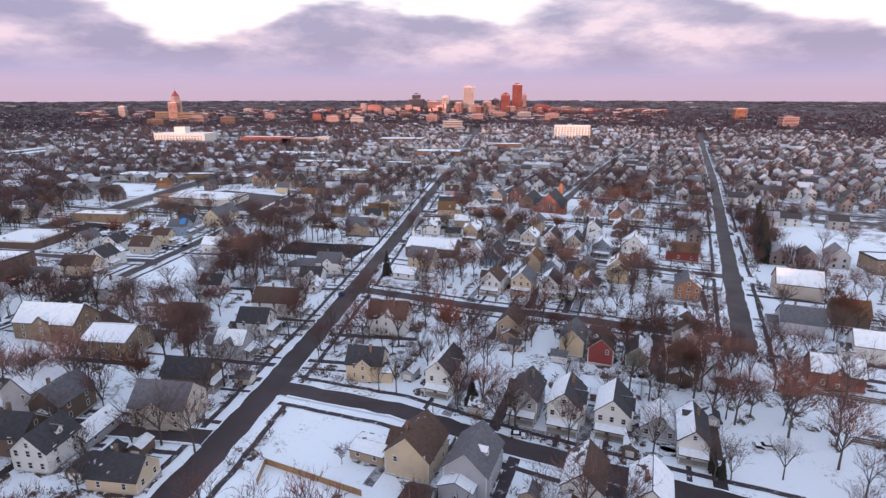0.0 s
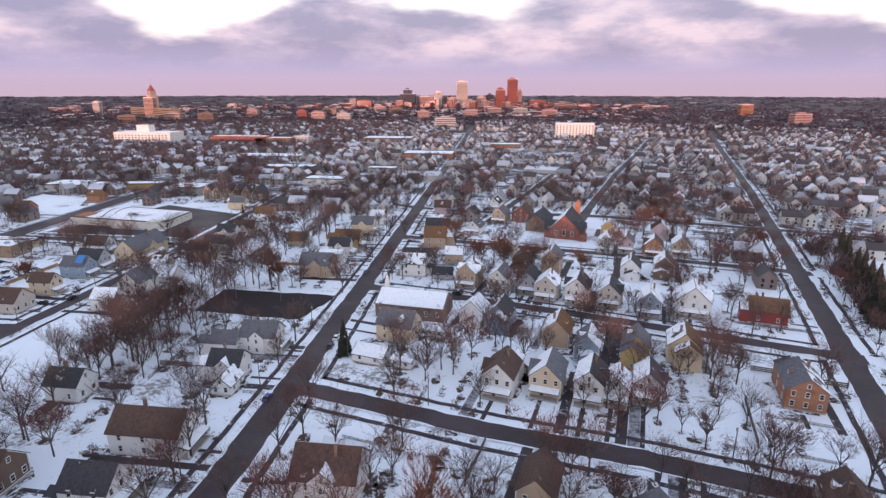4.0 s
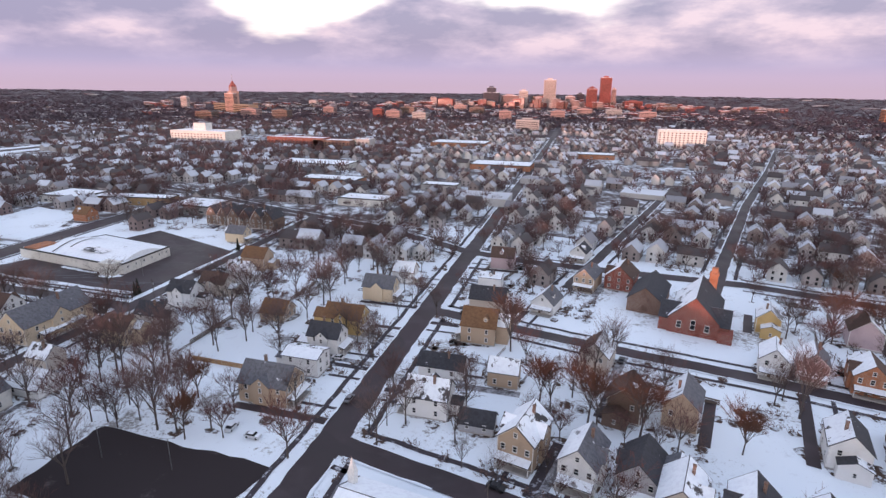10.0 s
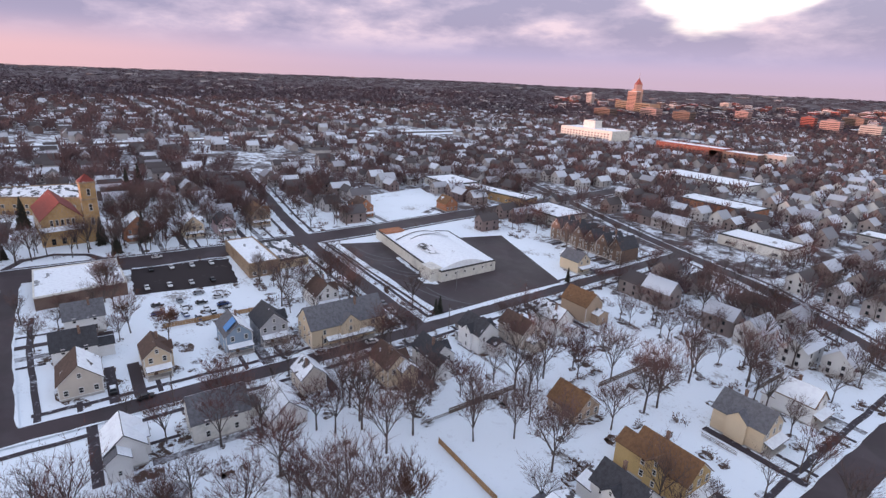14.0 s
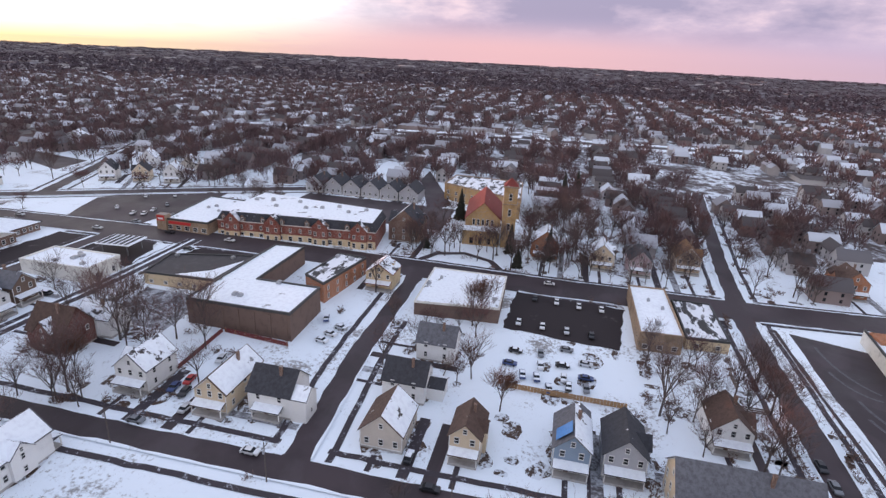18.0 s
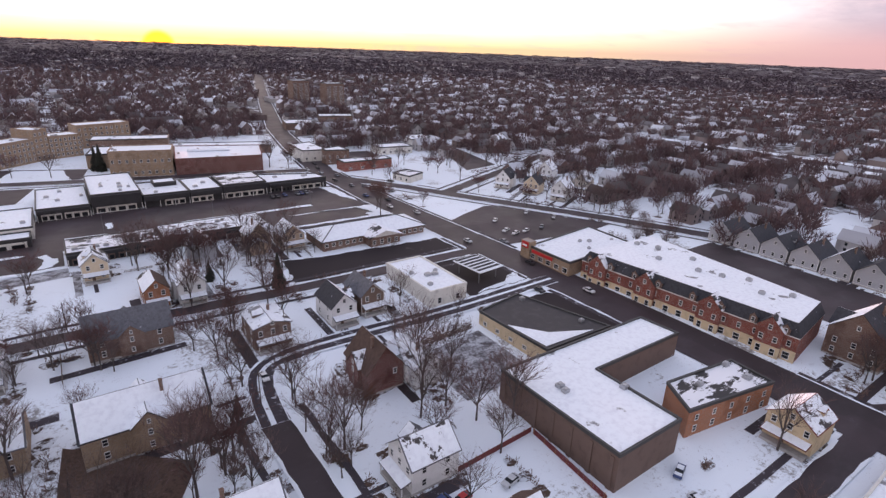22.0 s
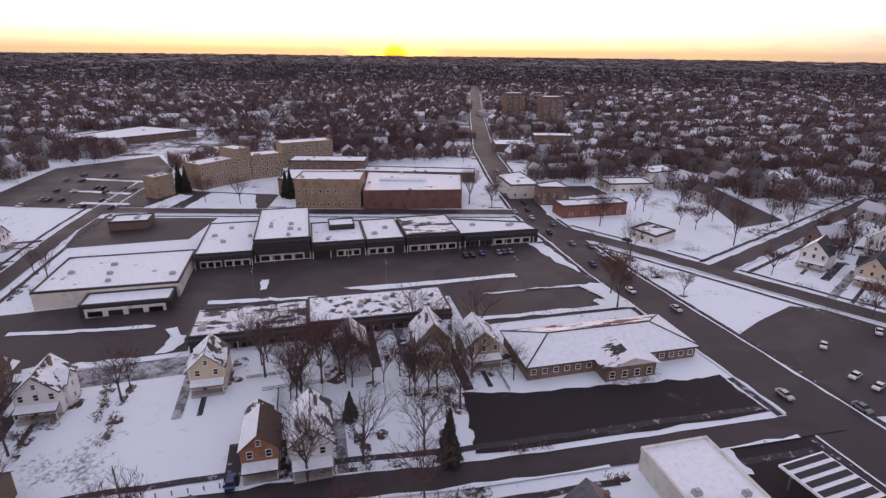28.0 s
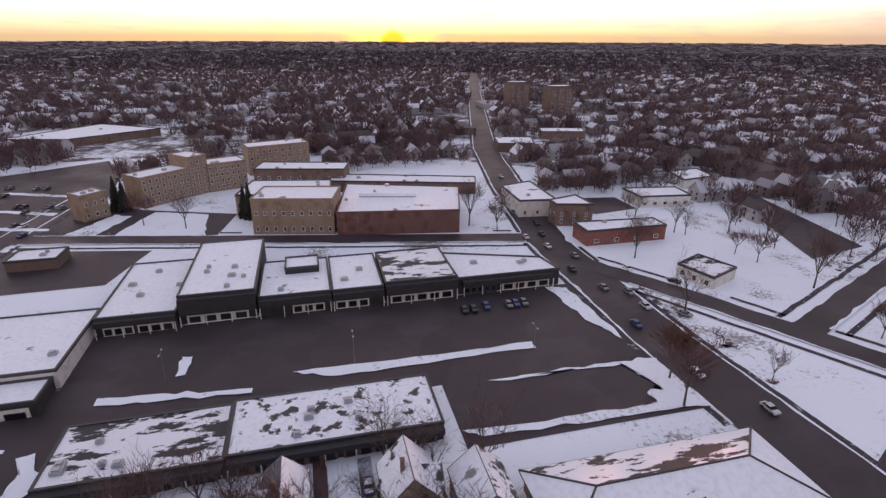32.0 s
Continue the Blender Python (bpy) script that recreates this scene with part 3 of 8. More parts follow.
RAIL = [(-660, -60), (-690, 80), (-714, 211), (-736, 472), (-802, 861), (-840, 1100)]
for lo, hi, mat, lab in ((-24, -9, "snow_ground", "snowy verge beside the far expressway"), (-9, 9, "asphalt", "far expressway of dark asphalt"), (9, 26, "snow_ground", "snowy verge beside the far expressway")):
    LAYER[0] += 1
    structure("expressway", strip(RAIL, lo, hi, 0.3).mesh("expressway", mat), lab, "expressway")
ROADS.append((RAIL, 46))

TAKEN = []   # rectangles of ground that generated things keep clear of


LOTS = []


def patch(name, ring, mat, label, category="yard", lift=0.07):
    LOTS.append(ring)
    LAYER[0] += 1
    g = Geo()
    cx, cy = sum(p[0] for p in ring) / len(ring), sum(p[1] for p in ring) / len(ring)
    n = len(ring)
    rows = 6
    ragged = 1.3 if mat == "snow_ground" or category == "car park" and mat == "lot_black" else 0.0
    steps = [q / 12 for q in range(12)] if ragged else (0.0, 0.25, 0.5, 0.75)
    for j in range(rows + 1):
        s = j / rows
        for i in range(n):
            for u in steps:
                x = ring[i][0] * (1 - u) + ring[(i + 1) % n][0] * u
                y = ring[i][1] * (1 - u) + ring[(i + 1) % n][1] * u
                if ragged:
                    x += ragged * noise.noise(Vector((x * 0.35, y * 0.35, 1.7)))
                    y += ragged * noise.noise(Vector((x * 0.35, y * 0.35, 8.3)))
                x, y = cx + (x - cx) * s, cy + (y - cy) * s
                g.v.append((x, y, land(x, y) + lift + 0.004 * (LAYER[0] % 12)))
    m = len(steps) * n
    for j in range(rows):
        for i in range(m):
            g.f.append((j * m + i, (j + 1) * m + i, (j + 1) * m + (i + 1) % m, j * m + (i + 1) % m))
            g.m.append(0)
    return structure(name, g.mesh(name, mat), label, category)


def rect(x0, y0, x1, y1):
    return [(x0, y0), (x1, y0), (x1, y1), (x0, y1)]


# ---------------- flat-roofed buildings ----------------
def windows_on(parent, x0, y0, x1, y1, z, n, w, h, frame_mat="trim", bars=1, name="window", skip=()):
    """A row of n windows on the wall that runs from (x0, y0) to (x1, y1) with the outside on its right."""
    a = math.degrees(math.atan2(y1 - y0, x1 - x0))
    dx, dy = x1 - x0, y1 - y0
    for i in range(n):
        if i in skip:
            continue
        s = (i + 0.5) / n
        part(name, window_mesh(w, h, frame_mat, bars), parent, "", (x0 + dx * s, y0 + dy * s, z), a)


def flat_block(name, ring, h, wall, label, category="building", roof="snow_roof", parapet=0.6, cap="trim_dark", rows=(), units=0, group="", base=None):
    """A flat-roofed building on a counter-clockwise ring of corners. rows: (side, z, n, w, h) of windows."""
    cx, cy = sum(p[0] for p in ring) / len(ring), sum(p[1] for p in ring) / len(ring)
    z = min(land(*p) for p in ring) if base is None else base
    t = thing(name, cx, cy, z, 0, label, category, group)
    loc = [(x - cx, y - cy) for x, y in ring]
    part("wall", Geo().prism(loc, -0.8, h).mesh("wall", wall), t)
    inner = inset(loc, 0.45)
    part("roof", Geo().prism(inner, h - 0.1, h + 0.12).mesh("roof", roof), t, "flat roof with a layer of snow" if roof.startswith("snow") else "flat tar roof")
    n = len(loc)
    for i in range(n):
        a, b, c, d = loc[i], loc[(i + 1) % n], inner[(i + 1) % n], inner[i]
        out = inset(loc, -0.12)
        part("parapet", Geo().prism([out[i], out[(i + 1) % n], c, d], h - 0.25, h + parapet).mesh("parapet", cap), t)
    for side, wz, k, ww, wh in rows:
        a, b = loc[side], loc[(side + 1) % n]
        windows_on(t, a[0], a[1], b[0], b[1], wz, k, ww, wh)
    xs, ys = [p[0] for p in inner], [p[1] for p in inner]
    rng = random.Random(int(abs(cx * 7 + cy * 13)))
    for i in range(units):
        for _ in range(20):
            ux, uy = rng.uniform(min(xs) + 2, max(xs) - 2), rng.uniform(min(ys) + 2, max(ys) - 2)
            if inside(ux, uy, inner):
                s = rng.uniform(0.6, 1.2)
                g = Geo().box(-s, -s * 0.8, 0, s, s * 0.8, 0.9).box(-s * 0.6, -s * 0.5, 0.9, s * 0.6, s * 0.5, 1.15)
                part("roof_unit", g.mesh("roof_unit", "metal"), t, "grey metal roof ventilator", (ux, uy, h + 0.1))
                break
    TAKEN.append((min(p[0] for p in ring) - 3, min(p[1] for p in ring) - 3, max(p[0] for p in ring) + 3, max(p[1] for p in ring) + 3))
    return t


def inset(ring, d):
    """The ring moved inwards by d (counter-clockwise ring)."""
    out = []
    n = len(ring)
    for i in range(n):
        p, q, r = Vector(ring[i - 1]), Vector(ring[i]), Vector(ring[(i + 1) % n])
        e1, e2 = (q - p).normalized(), (r - q).normalized()
        n1, n2 = Vector((-e1.y, e1.x)), Vector((-e2.y, e2.x))
        k = (n1 + n2) / max(0.3, 1 + n1.dot(n2))
        out.append((q.x + k.x * d, q.y + k.y * d))
    return out


def inside(x, y, ring):
    c = False
    for i in range(len(ring)):
        (x0, y0), (x1, y1) = ring[i], ring[i - 1]
        if (y0 > y) != (y1 > y) and x < (x1 - x0) * (y - y0) / (y1 - y0) + x0:
            c = not c
    return c


# ---------------- houses ----------------
def roof_slopes(parent, w, l, h, rise, mat, snow, over=0.45, along_y=True, y_off=0.0, x_off=0.0, name="roof_slope"):
    """Two slopes over a ridge along local y (or x); snow names the slopes (L, R) that lie under snow."""
    run = w / 2 + over
    drop = over * rise / (w / 2)
    for key, s in (("L", -1), ("R", 1)):
        quad = [(0, -l / 2 - over, h + rise), (s * run, -l / 2 - over, h - drop), (s * run, l / 2 + over, h - drop), (0, l / 2 + over, h + rise)]
        if s < 0:
            quad = quad[::-1]
        quad = [((x, y, z) if along_y else (y, -x, z)) for x, y, z in quad]
        quad = [(x + x_off, y + y_off, z + 0.16) for x, y, z in quad]
        part(name, Geo().slab(quad, 0.16).mesh(name, mat), parent)
        if key in snow:
            c = [sum(q[i] for q in quad) / 4 for i in range(3)]
            top = [(c[0] + (x - c[0]) * 0.96, c[1] + (y - c[1]) * 0.96, c[2] + (z - c[2]) * 0.96 + 0.10) for x, y, z in quad]
            part("roof_snow", Geo().slab(top, 0.09).mesh("roof_snow", "snow_patchy" if len(parent.children) % 3 and l < 17 else "snow_roof"), parent, "layer of snow")


def gable_body(g, w, l, z0, h, rise, along_y=True, x_off=0.0, y_off=0.0, m=0):
    a = [(-w / 2, z0), (w / 2, z0), (w / 2, h), (0, h + rise), (-w / 2, h)]
    v = [(x, -l / 2, z) for x, z in a] + [(x, l / 2, z) for x, z in a]
    v = [((x, y, z) if along_y else (y, -x, z)) for x, y, z in v]
    g.add([(x + x_off, y + y_off, z) for x, y, z in v], [(0, 1, 2, 3, 4), (9, 8, 7, 6, 5), (0, 5, 6, 1), (1, 6, 7, 2), (2, 7, 8, 3), (3, 8, 9, 4), (4, 9, 5, 0)], m)
    return g


def trimmed_body(w, l, h, rise, z0=0.5):
    """The walls of a frame house: each gable has a pale rim of boards, and its siding lies a little back in it."""
    outer = [(-w / 2, z0), (w / 2, z0), (w / 2, h), (0, h + rise), (-w / 2, h)]
    inner = inset(outer, 0.26)
    v = [(x, y, z) for y in (-l / 2, l / 2) for x, z in outer]
    v += [(x, sy * (l / 2 - back), z) for sy in (-1, 1) for back in (0.0, 0.05) for x, z in inner]
    f = [(0, 5, 6, 1), (1, 6, 7, 2), (2, 7, 8, 3), (3, 8, 9, 4), (4, 9, 5, 0)]
    m = [0] * 5
    for k, (a, b, c) in enumerate(((0, 10, 15), (5, 20, 25))):
        for i in range(5):
            q = (i + 1) % 5
            pair = [(a + i, a + q, b + q, b + i), (b + i, b + q, c + q, c + i)]
            f += pair if k == 0 else [p[::-1] for p in pair]
            m += [1, 1]
        f.append(tuple(range(c, c + 5)) if k == 0 else tuple(range(c + 4, c - 1, -1)))
        m.append(0)
    g = Geo()
    g.v, g.f, g.m = v, f, m
    return g


HOUSES = []
DRIVES = [0]


DRIVE_SPOTS = []
WALKS = Geo()
MELT = Geo()


def blot(x, y, rx, ry, yaw, rng, lift):
    """An uneven patch of bare soil and leaf litter."""
    n = 12
    m = pose(x, y, 0, 0, 0, yaw)
    ring = []
    for i in range(n):
        a = 6.2832 * i / n
        c, q = math.cos(a), math.sin(a)
        k = 1 / max(abs(c), abs(q)) ** 0.6 * rng.uniform(0.8, 1.15)
        p = m @ Vector((rx * c * k, ry * q * k, 0))
        ring.append((p.x, p.y, land(p.x, p.y) + lift))
    MELT.add(ring, [tuple(range(n))])


def driveway(x, y, yaw, w, l):
    """A dark tyre-worn drive beside a house, from the street to the back yard, and a cleared walk to the door."""
    DRIVES[0] += 1
    s = 1 if DRIVES[0] % 2 else -1
    m = pose(x, y, 0, 0, 0, yaw)
    rng = random.Random(DRIVES[0])
    way, end = -1, l / 2 + 9.5
    for sign in (-1, 1):
        hits = [d for d in range(3, 27) if near_road(*(m @ Vector((s * (w / 2 + 2.0), sign * (l / 2 + d), 0)))[:2], 0.0)]
        if hits:
            way, end = sign, l / 2 + hits[0] + 0.6
            break
    wide = rng.uniform(1.1, 1.7)
    pts = [m @ Vector((s * (w / 2 + 0.6 + wide), q * way, 0)) for q in (end, l / 2 + 1, 0, -l / 2 - rng.uniform(0, 6))]
    g = strip([(p.x, p.y) for p in pts], -wide, wide, 0.075 + 0.003 * (DRIVES[0] % 5))
    structure("driveway", g.mesh("driveway", ("footpath", "slush", "asphalt")[DRIVES[0] % 3]), "dark cleared driveway beside a house", "driveway")
    DRIVE_SPOTS.append((pts[1].x, pts[1].y, yaw + 90))
    p = [m @ Vector((-0.9, way * q, 0)) for q in (l / 2 + 2, end)]
    h = strip([(q.x, q.y) for q in p], -0.65, 0.65, 0.07)
    WALKS.add(h.v, h.f)
    for i in range(rng.randint(2, 4)):
        q = m @ Vector((rng.uniform(-0.8, 0.8) * w, rng.uniform(-0.9, 0.9) * l, 0))
        blot(q.x, q.y, rng.uniform(1.5, 4), rng.uniform(1.5, 4), rng.uniform(0, 90), rng, 0.05)


def house(x, y, yaw, w, l, h, wall="white", roof="roof_dark", pitch=42, snow="LR", porch="F", cross="", chimney=True, detail=2, label="", roof_label=""):
    """A wooden house: the ridge runs along local y and the front gable faces local -y. cross: L, R or LR for side gables; porch: F, L, R or none."""
    w, l = w * 1.07, l * 1.07
    h = h * 1.12 if h > 4.2 else h
    rise = math.tan(radians(pitch)) * w / 2
    z = land(x, y)
    words = {"white": "white clapboard", "cream": "cream clapboard", "tan": "tan sided", "grey": "grey sided", "bluegrey": "blue-grey sided", "green": "green sided", "yellow": "yellow sided", "brown": "dark brown shingled", "brick_dark": "dark brick",
             "darkred": "dark red sided", "beige": "beige sided", "pink": "faded pink", "brick_red": "red brick", "brick_orange": "orange brick", "brick_tan": "tan brick", "brick_brown": "brown brick", "stucco_white": "white stucco", "stucco_cream": "cream stucco", "brick_yellow": "yellow brick"}
    cover = "snow-covered roof" if snow == "LR" else ("half snowy dark roof" if snow else {"roof_dark": "bare dark roof", "roof_brown": "bare brown roof", "roof_tan": "bare tan roof", "roof_grey": "bare grey roof", "roof_red": "red roof"}[roof])
    rng = random.Random(int(abs(x * 11 + y * 7)))
    if not (-270 < x < 110 and 60 < y < 420):
        detail = 1
    blot(x, y, w / 2 + 1.3, l / 2 + 1.5, yaw, rng, 0.045)
    if h > 4.2:
        driveway(x, y, yaw, w, l)
    t = thing("house", x, y, z, yaw, label or "two-storey %s house with a %s" % (words[wall], cover), "house", "houses of the neighbourhood")
    HOUSES.append((x, y, max(w, l) / 2 + 1))
    part("wall", gable_body(Geo(), w, l, 0.5, h, rise).mesh("wall", wall) if wall.startswith(("brick", "stucco")) else trimmed_body(w, l, h, rise).mesh("wall", wall, "trim"), t)
    part("foundation", Geo().box(-w / 2 + 0.05, -l / 2 + 0.05, -1.0, w / 2 - 0.05, l / 2 - 0.05, 0.5).mesh("foundation", "concrete"), t)
    roof_slopes(t, w, l, h, rise, roof, snow)
    cw = w * 0.55
    crise = math.tan(radians(pitch)) * cw / 2
    for i, s in enumerate(("L", "R")):
        if s in cross:
            sg = -1 if s == "L" else 1
            ln = w / 2 + 0.9
            part("gable_wing", gable_body(Geo(), cw, ln, 0.5, h, crise, False, sg * ln / 2, 0.0).mesh("gable_wing", wall), t)
            roof_slopes(t, cw, ln, h, crise, roof, snow if i else snow[::-1], 0.3, False, 0.0, sg * ln / 2, "wing_roof")
            if detail > 1:
                for wz in (1.4, 4.6):
                    if wz + 1.4 < h:
                        part("window", window_mesh(1.0, 1.5), t, "", (sg * (ln + 0.02), 0, wz), 90 * sg)
                part("window", window_mesh(0.8, 1.1), t, "", (sg * (ln + 0.02), 0, h + 0.3), 90 * sg)
    if h > 4.2 and l < 16 and rng.random() < 0.6:
        bw, bl, bh = w * rng.uniform(0.55, 0.8), rng.uniform(3, 4.5), h * rng.choice((0.55, 0.6, 0.95))
        off = (w - bw) / 2 * rng.choice((-1, 1))
        br = math.tan(radians(pitch)) * bw / 2 * (0.5 if bh < h * 0.9 else 0.85)
        part("rear_wing", gable_body(Geo(), bw, bl, -0.6, bh, br, True, off, l / 2 + bl / 2).mesh("rear_wing", wall), t)
        roof_slopes(t, bw, bl + 0.4, bh, br, roof, rng.choice(("LR", "L", "R", snow)), 0.3, True, l / 2 + bl / 2 - 0.1, off, "wing_roof")
        part("window", window_mesh(0.9, 1.3), t, "", (off, l / 2 + bl + 0.02, 1.4), 180)
    if h > 4.2 and not cross and rng.random() < 0.55:
        sg, dy = rng.choice((-1, 1)), rng.uniform(-0.2, 0.2) * l
        dw, px = 1.9, w / 2 * 0.72
        dz = h + rise * (1 - 0.72) - 0.2
        part("dormer", gable_body(Geo(), dw, px * 0.8, dz, dz + 1.5, 0.9, False, sg * px * 0.6, dy).mesh("dormer", wall), t)
        roof_slopes(t, dw, px * 0.8, dz + 1.5, 0.9, roof, rng.choice(("LR", "", "L")), 0.2, False, dy, sg * px * 0.6, "dormer_roof")
        part("window", window_mesh(0.8, 1.0), t, "", (sg * (px + 0.02), dy, dz + 0.35), 90 * sg)
    floors = [zz for zz in (1.4, 4.6) if zz + 1.5 < h + 0.2]
    if detail:
        nf = 2 if w < 9 else 3
        for j, zz in enumerate(floors):
            windows_on(t, -w / 2, -l / 2 - 0.01, w / 2, -l / 2 - 0.01, zz, nf, 1.25, 1.75)
            if detail > 1:
                if j:
                    windows_on(t, w / 2, l / 2 + 0.01, -w / 2, l / 2 + 0.01, zz, 2, 1.15, 1.6, skip=(rng.randint(0, 1),))
                ns = 3 if l > 15 else 2
                windows_on(t, w / 2 + 0.01, -l / 2, w / 2 + 0.01, l / 2, zz, ns, 1.15, 1.75, skip=(ns // 2,) if "R" in cross else ())
                windows_on(t, -w / 2 - 0.01, l / 2, -w / 2 - 0.01, -l / 2, zz, ns, 1.15, 1.75, skip=(ns // 2,) if "L" in cross else ())
        part("window", window_mesh(1.1, 1.4), t, "", (0, -l / 2 - 0.02, h + rise * 0.22), 0)
    if porch in ("F", "L", "R"):
        pw = (w if porch == "F" else l * 0.7) * 0.92
        a = {"F": 0, "L": -90, "R": 90}[porch]
        o = l / 2 if porch == "F" else w / 2
        m = pose(0, 0, 0, 0, 0, a)
        def place(nm, me, lab="", off=(0, 0, 0)):
            q = m @ Vector((off[0], -o + off[1], off[2]))
            return part(nm, me, t, lab, tuple(q), a)
        place("porch_floor", Geo().box(-pw / 2, -2.2, -0.6, pw / 2, -0.05, 0.55).mesh("porch_floor", "concrete"))
        top = [(-pw / 2 - 0.2, -2.45, 2.95), (pw / 2 + 0.2, -2.45, 2.95), (pw / 2 + 0.2, 0.0, 3.65), (-pw / 2 - 0.2, 0.0, 3.65)]
        place("porch_roof", Geo().slab(top, 0.2).mesh("porch_roof", roof))
        place("porch_snow", Geo().slab([(q[0] * 0.97, q[1] * 0.97 - 0.02, q[2] + 0.1) for q in top], 0.09).mesh("porch_snow", "snow_roof"), "layer of snow")
        if detail > 1:
            for px in (-pw / 2 + 0.1, pw / 2 - 0.1):
                place("porch_post", POST, "", (px, -2.1, 0.55))
        place("door", DOOR, "", (-0.9, 0.0, 0.55))
    if chimney and len(HOUSES) % 3:
        part("chimney", Geo().box(-0.35, -0.35, 0, 0.35, 0.35, rise * 0.5 + 1.3).box(-0.42, -0.42, rise * 0.5 + 1.3, 0.42, 0.42, rise * 0.5 + 1.5).mesh("chimney", "brick_brown"), t, "brown brick chimney", (w * 0.14, l * 0.15, h + rise * 0.45))
    return t


POST = Geo().box(-0.11, -0.11, 0, 0.11, 0.11, 2.35).box(-0.17, -0.17, 2.2, 0.17, 0.17, 2.4).mesh("porch_post", "trim")
DOOR = Geo().box(-0.5, -0.08, 0, 0.5, 0.02, 2.1).box(-0.3, -0.10, 1.1, 0.3, -0.07, 1.9, 1).mesh("door", "brown", "glass")

# ---------------- car parks and yards ----------------
patch("plaza_lot", rect(-300, -10, -148, 37), "asphalt", "wide wet asphalt car park", "car park")
patch("plaza_lot", [(-300, 37), (-300, 60), (-241, 60), (-241, 37)], "asphalt", "wet asphalt car park behind a snowy kerb", "car park")
patch("plaza_lane", rect(-160, 57, -86, 66), "slush", "slushy delivery lane behind the shops", "lane")
patch("plaza_lot", rect(-159, 16, -88, 54), "asphalt", "wet asphalt car park", "car park")
patch("office_lot", [(-230, 92), (-247, 96), (-284, 100), (-299, 101), (-300, 117), (-228, 114)], "lot_black", "dark asphalt office car park", "car park")
patch("corner_lot", [(-304, 124), (-276, 125), (-276, 156), (-304, 156)], "lot_black", "dark asphalt forecourt", "car park")
patch("drugstore_lot", [(-321, 124), (-318.5, 84), (-333, 77), (-352, 70), (-361, 74), (-390, 127), (-368, 130)], "asphalt", "wet asphalt drugstore car park", "car park")
patch("black_lot", [(-140, 294.5), (-140, 320.5), (-84, 319), (-92, 291)], "lot_black", "fresh black asphalt car park", "car park")
patch("market_lot", [(-312, 402), (-209, 402), (-209, 474), (-283, 500)], "asphalt", "dark asphalt car park of the market", "car park")
patch("car_yard", [(-310, 307.5), (-310, 349), (-277, 345.5), (-280, 306)], "lot_black", "black asphalt car yard", "car park")
patch("hospital_lot", [(-24, -225), (-81, -265), (-103, -207), (-111, -150), (-105.5, -103), (-73.6, -111), (-18, -130)], "asphalt", "large asphalt hospital car park", "car park", 0.04)
patch("hospital_drive", [(-100, -104), (-172, -86), (-178, -120), (-132, -137), (-112, -150)], "asphalt", "wet asphalt drive round the hospital lawns", "drive", 0.03)
patch("lawn", [(-129, -97.5), (-168, -88.5), (-164.5, -122), (-139, -132)], "snow_ground", "snow-covered hospital lawn", "lawn", 0.16)
patch("lawn", [(-109, -104.5), (-122, -101), (-130, -127), (-122, -131)], "snow_ground", "snow-covered hospital lawn", "lawn", 0.16)
for ring in ([(-60, -150), (-63, -152), (-95, -140), (-94, -136)], [(-50, -185), (-54, -188), (-98, -170), (-97, -166)], [(-72, -120), (-74, -124), (-100, -116), (-100, -112)]):
    patch("lot_island", ring, "snow_ground", "snowy island between rows of parked cars", "traffic island", 0.16)
patch("back_lot", [(-88, -90), (-150, -77), (-142, -46), (-92, -46)], "asphalt", "wet asphalt yard behind the plaza", "car park")
patch("shop_lot", [(-338, -110), (-371, -105), (-371, -84), (-346, -80)], "asphalt", "dark asphalt lot beside the workshop", "car park")
patch("long_lot", [(-430.3, -86.7), (-448.9, -95.1), (-432.3, -15.2), (-400.0, -8.6)], "asphalt", "long dark asphalt lot beyond the lawn", "car park")
patch("shop_yard", [(-264, 176), (-240, 178), (-240, 202), (-264, 202)], "slush", "slushy dark yard beside the shop", "yard")
patch("row_yard", rect(-408, 170, -368, 262), "asphalt", "wet asphalt yard behind the apartment row", "yard")
patch("church_lane", [(-472.9, 223.2), (-506.5, 221.3), (-416.5, 257.7), (-397.7, 248.1)], "asphalt", "wet asphalt lane beside the church", "lane")
patch("leafy_yard", [(-154, 166), (-178, 186), (-172, 197), (-152, 186)], "leaf_litter", "bare yard covered with brown leaves", "yard")
patch("snow_field", [(-338, 462), (-350, 438), (-412, 474), (-424, 530), (-372, 522)][::-1], "snow_ground", "wide snow-covered lot between brick houses", "field")
patch("snow_field", [(153, 325), (185, 410), (262, 390), (232, 300)], "snow_ground", "wide untouched snow field", "field")
for ring in ([(-205, 23), (-217, 27.5), (-270.5, 26.2), (-271, 23.3)], [(-252.6, 38.7), (-289, 39.4), (-288, 37.6)], [(-288.9, -9), (-295.5, -7), (-296.5, 28), (-291, 15)], [(-288, 37.8), (-299.2, 38.9), (-299.4, 59.7), (-288.5, 57.1), (-288.4, 51.6), (-293, 51)], [(-241.6, 54.5), (-244.6, 57.1), (-297.6, 59), (-297.5, 56.4)], [(-176, 8), (-179, 8), (-179, 17), (-176, 17)], [(-160, 22), (-196, 27), (-196, 29), (-160, 25)], [(-104, 30), (-147, 36), (-147, 37.6), (-104, 32)][::-1], [(-112, 53), (-157, 54.5), (-157, 57), (-112, 56)], [(-150, 39), (-153, 38.5), (-158, 46), (-156, 53), (-151, 53), (-153, 46)]):
    patch("ploughed_snow", ring, "snow_ground", "bank of ploughed snow on the car park", "snow bank", 0.25)


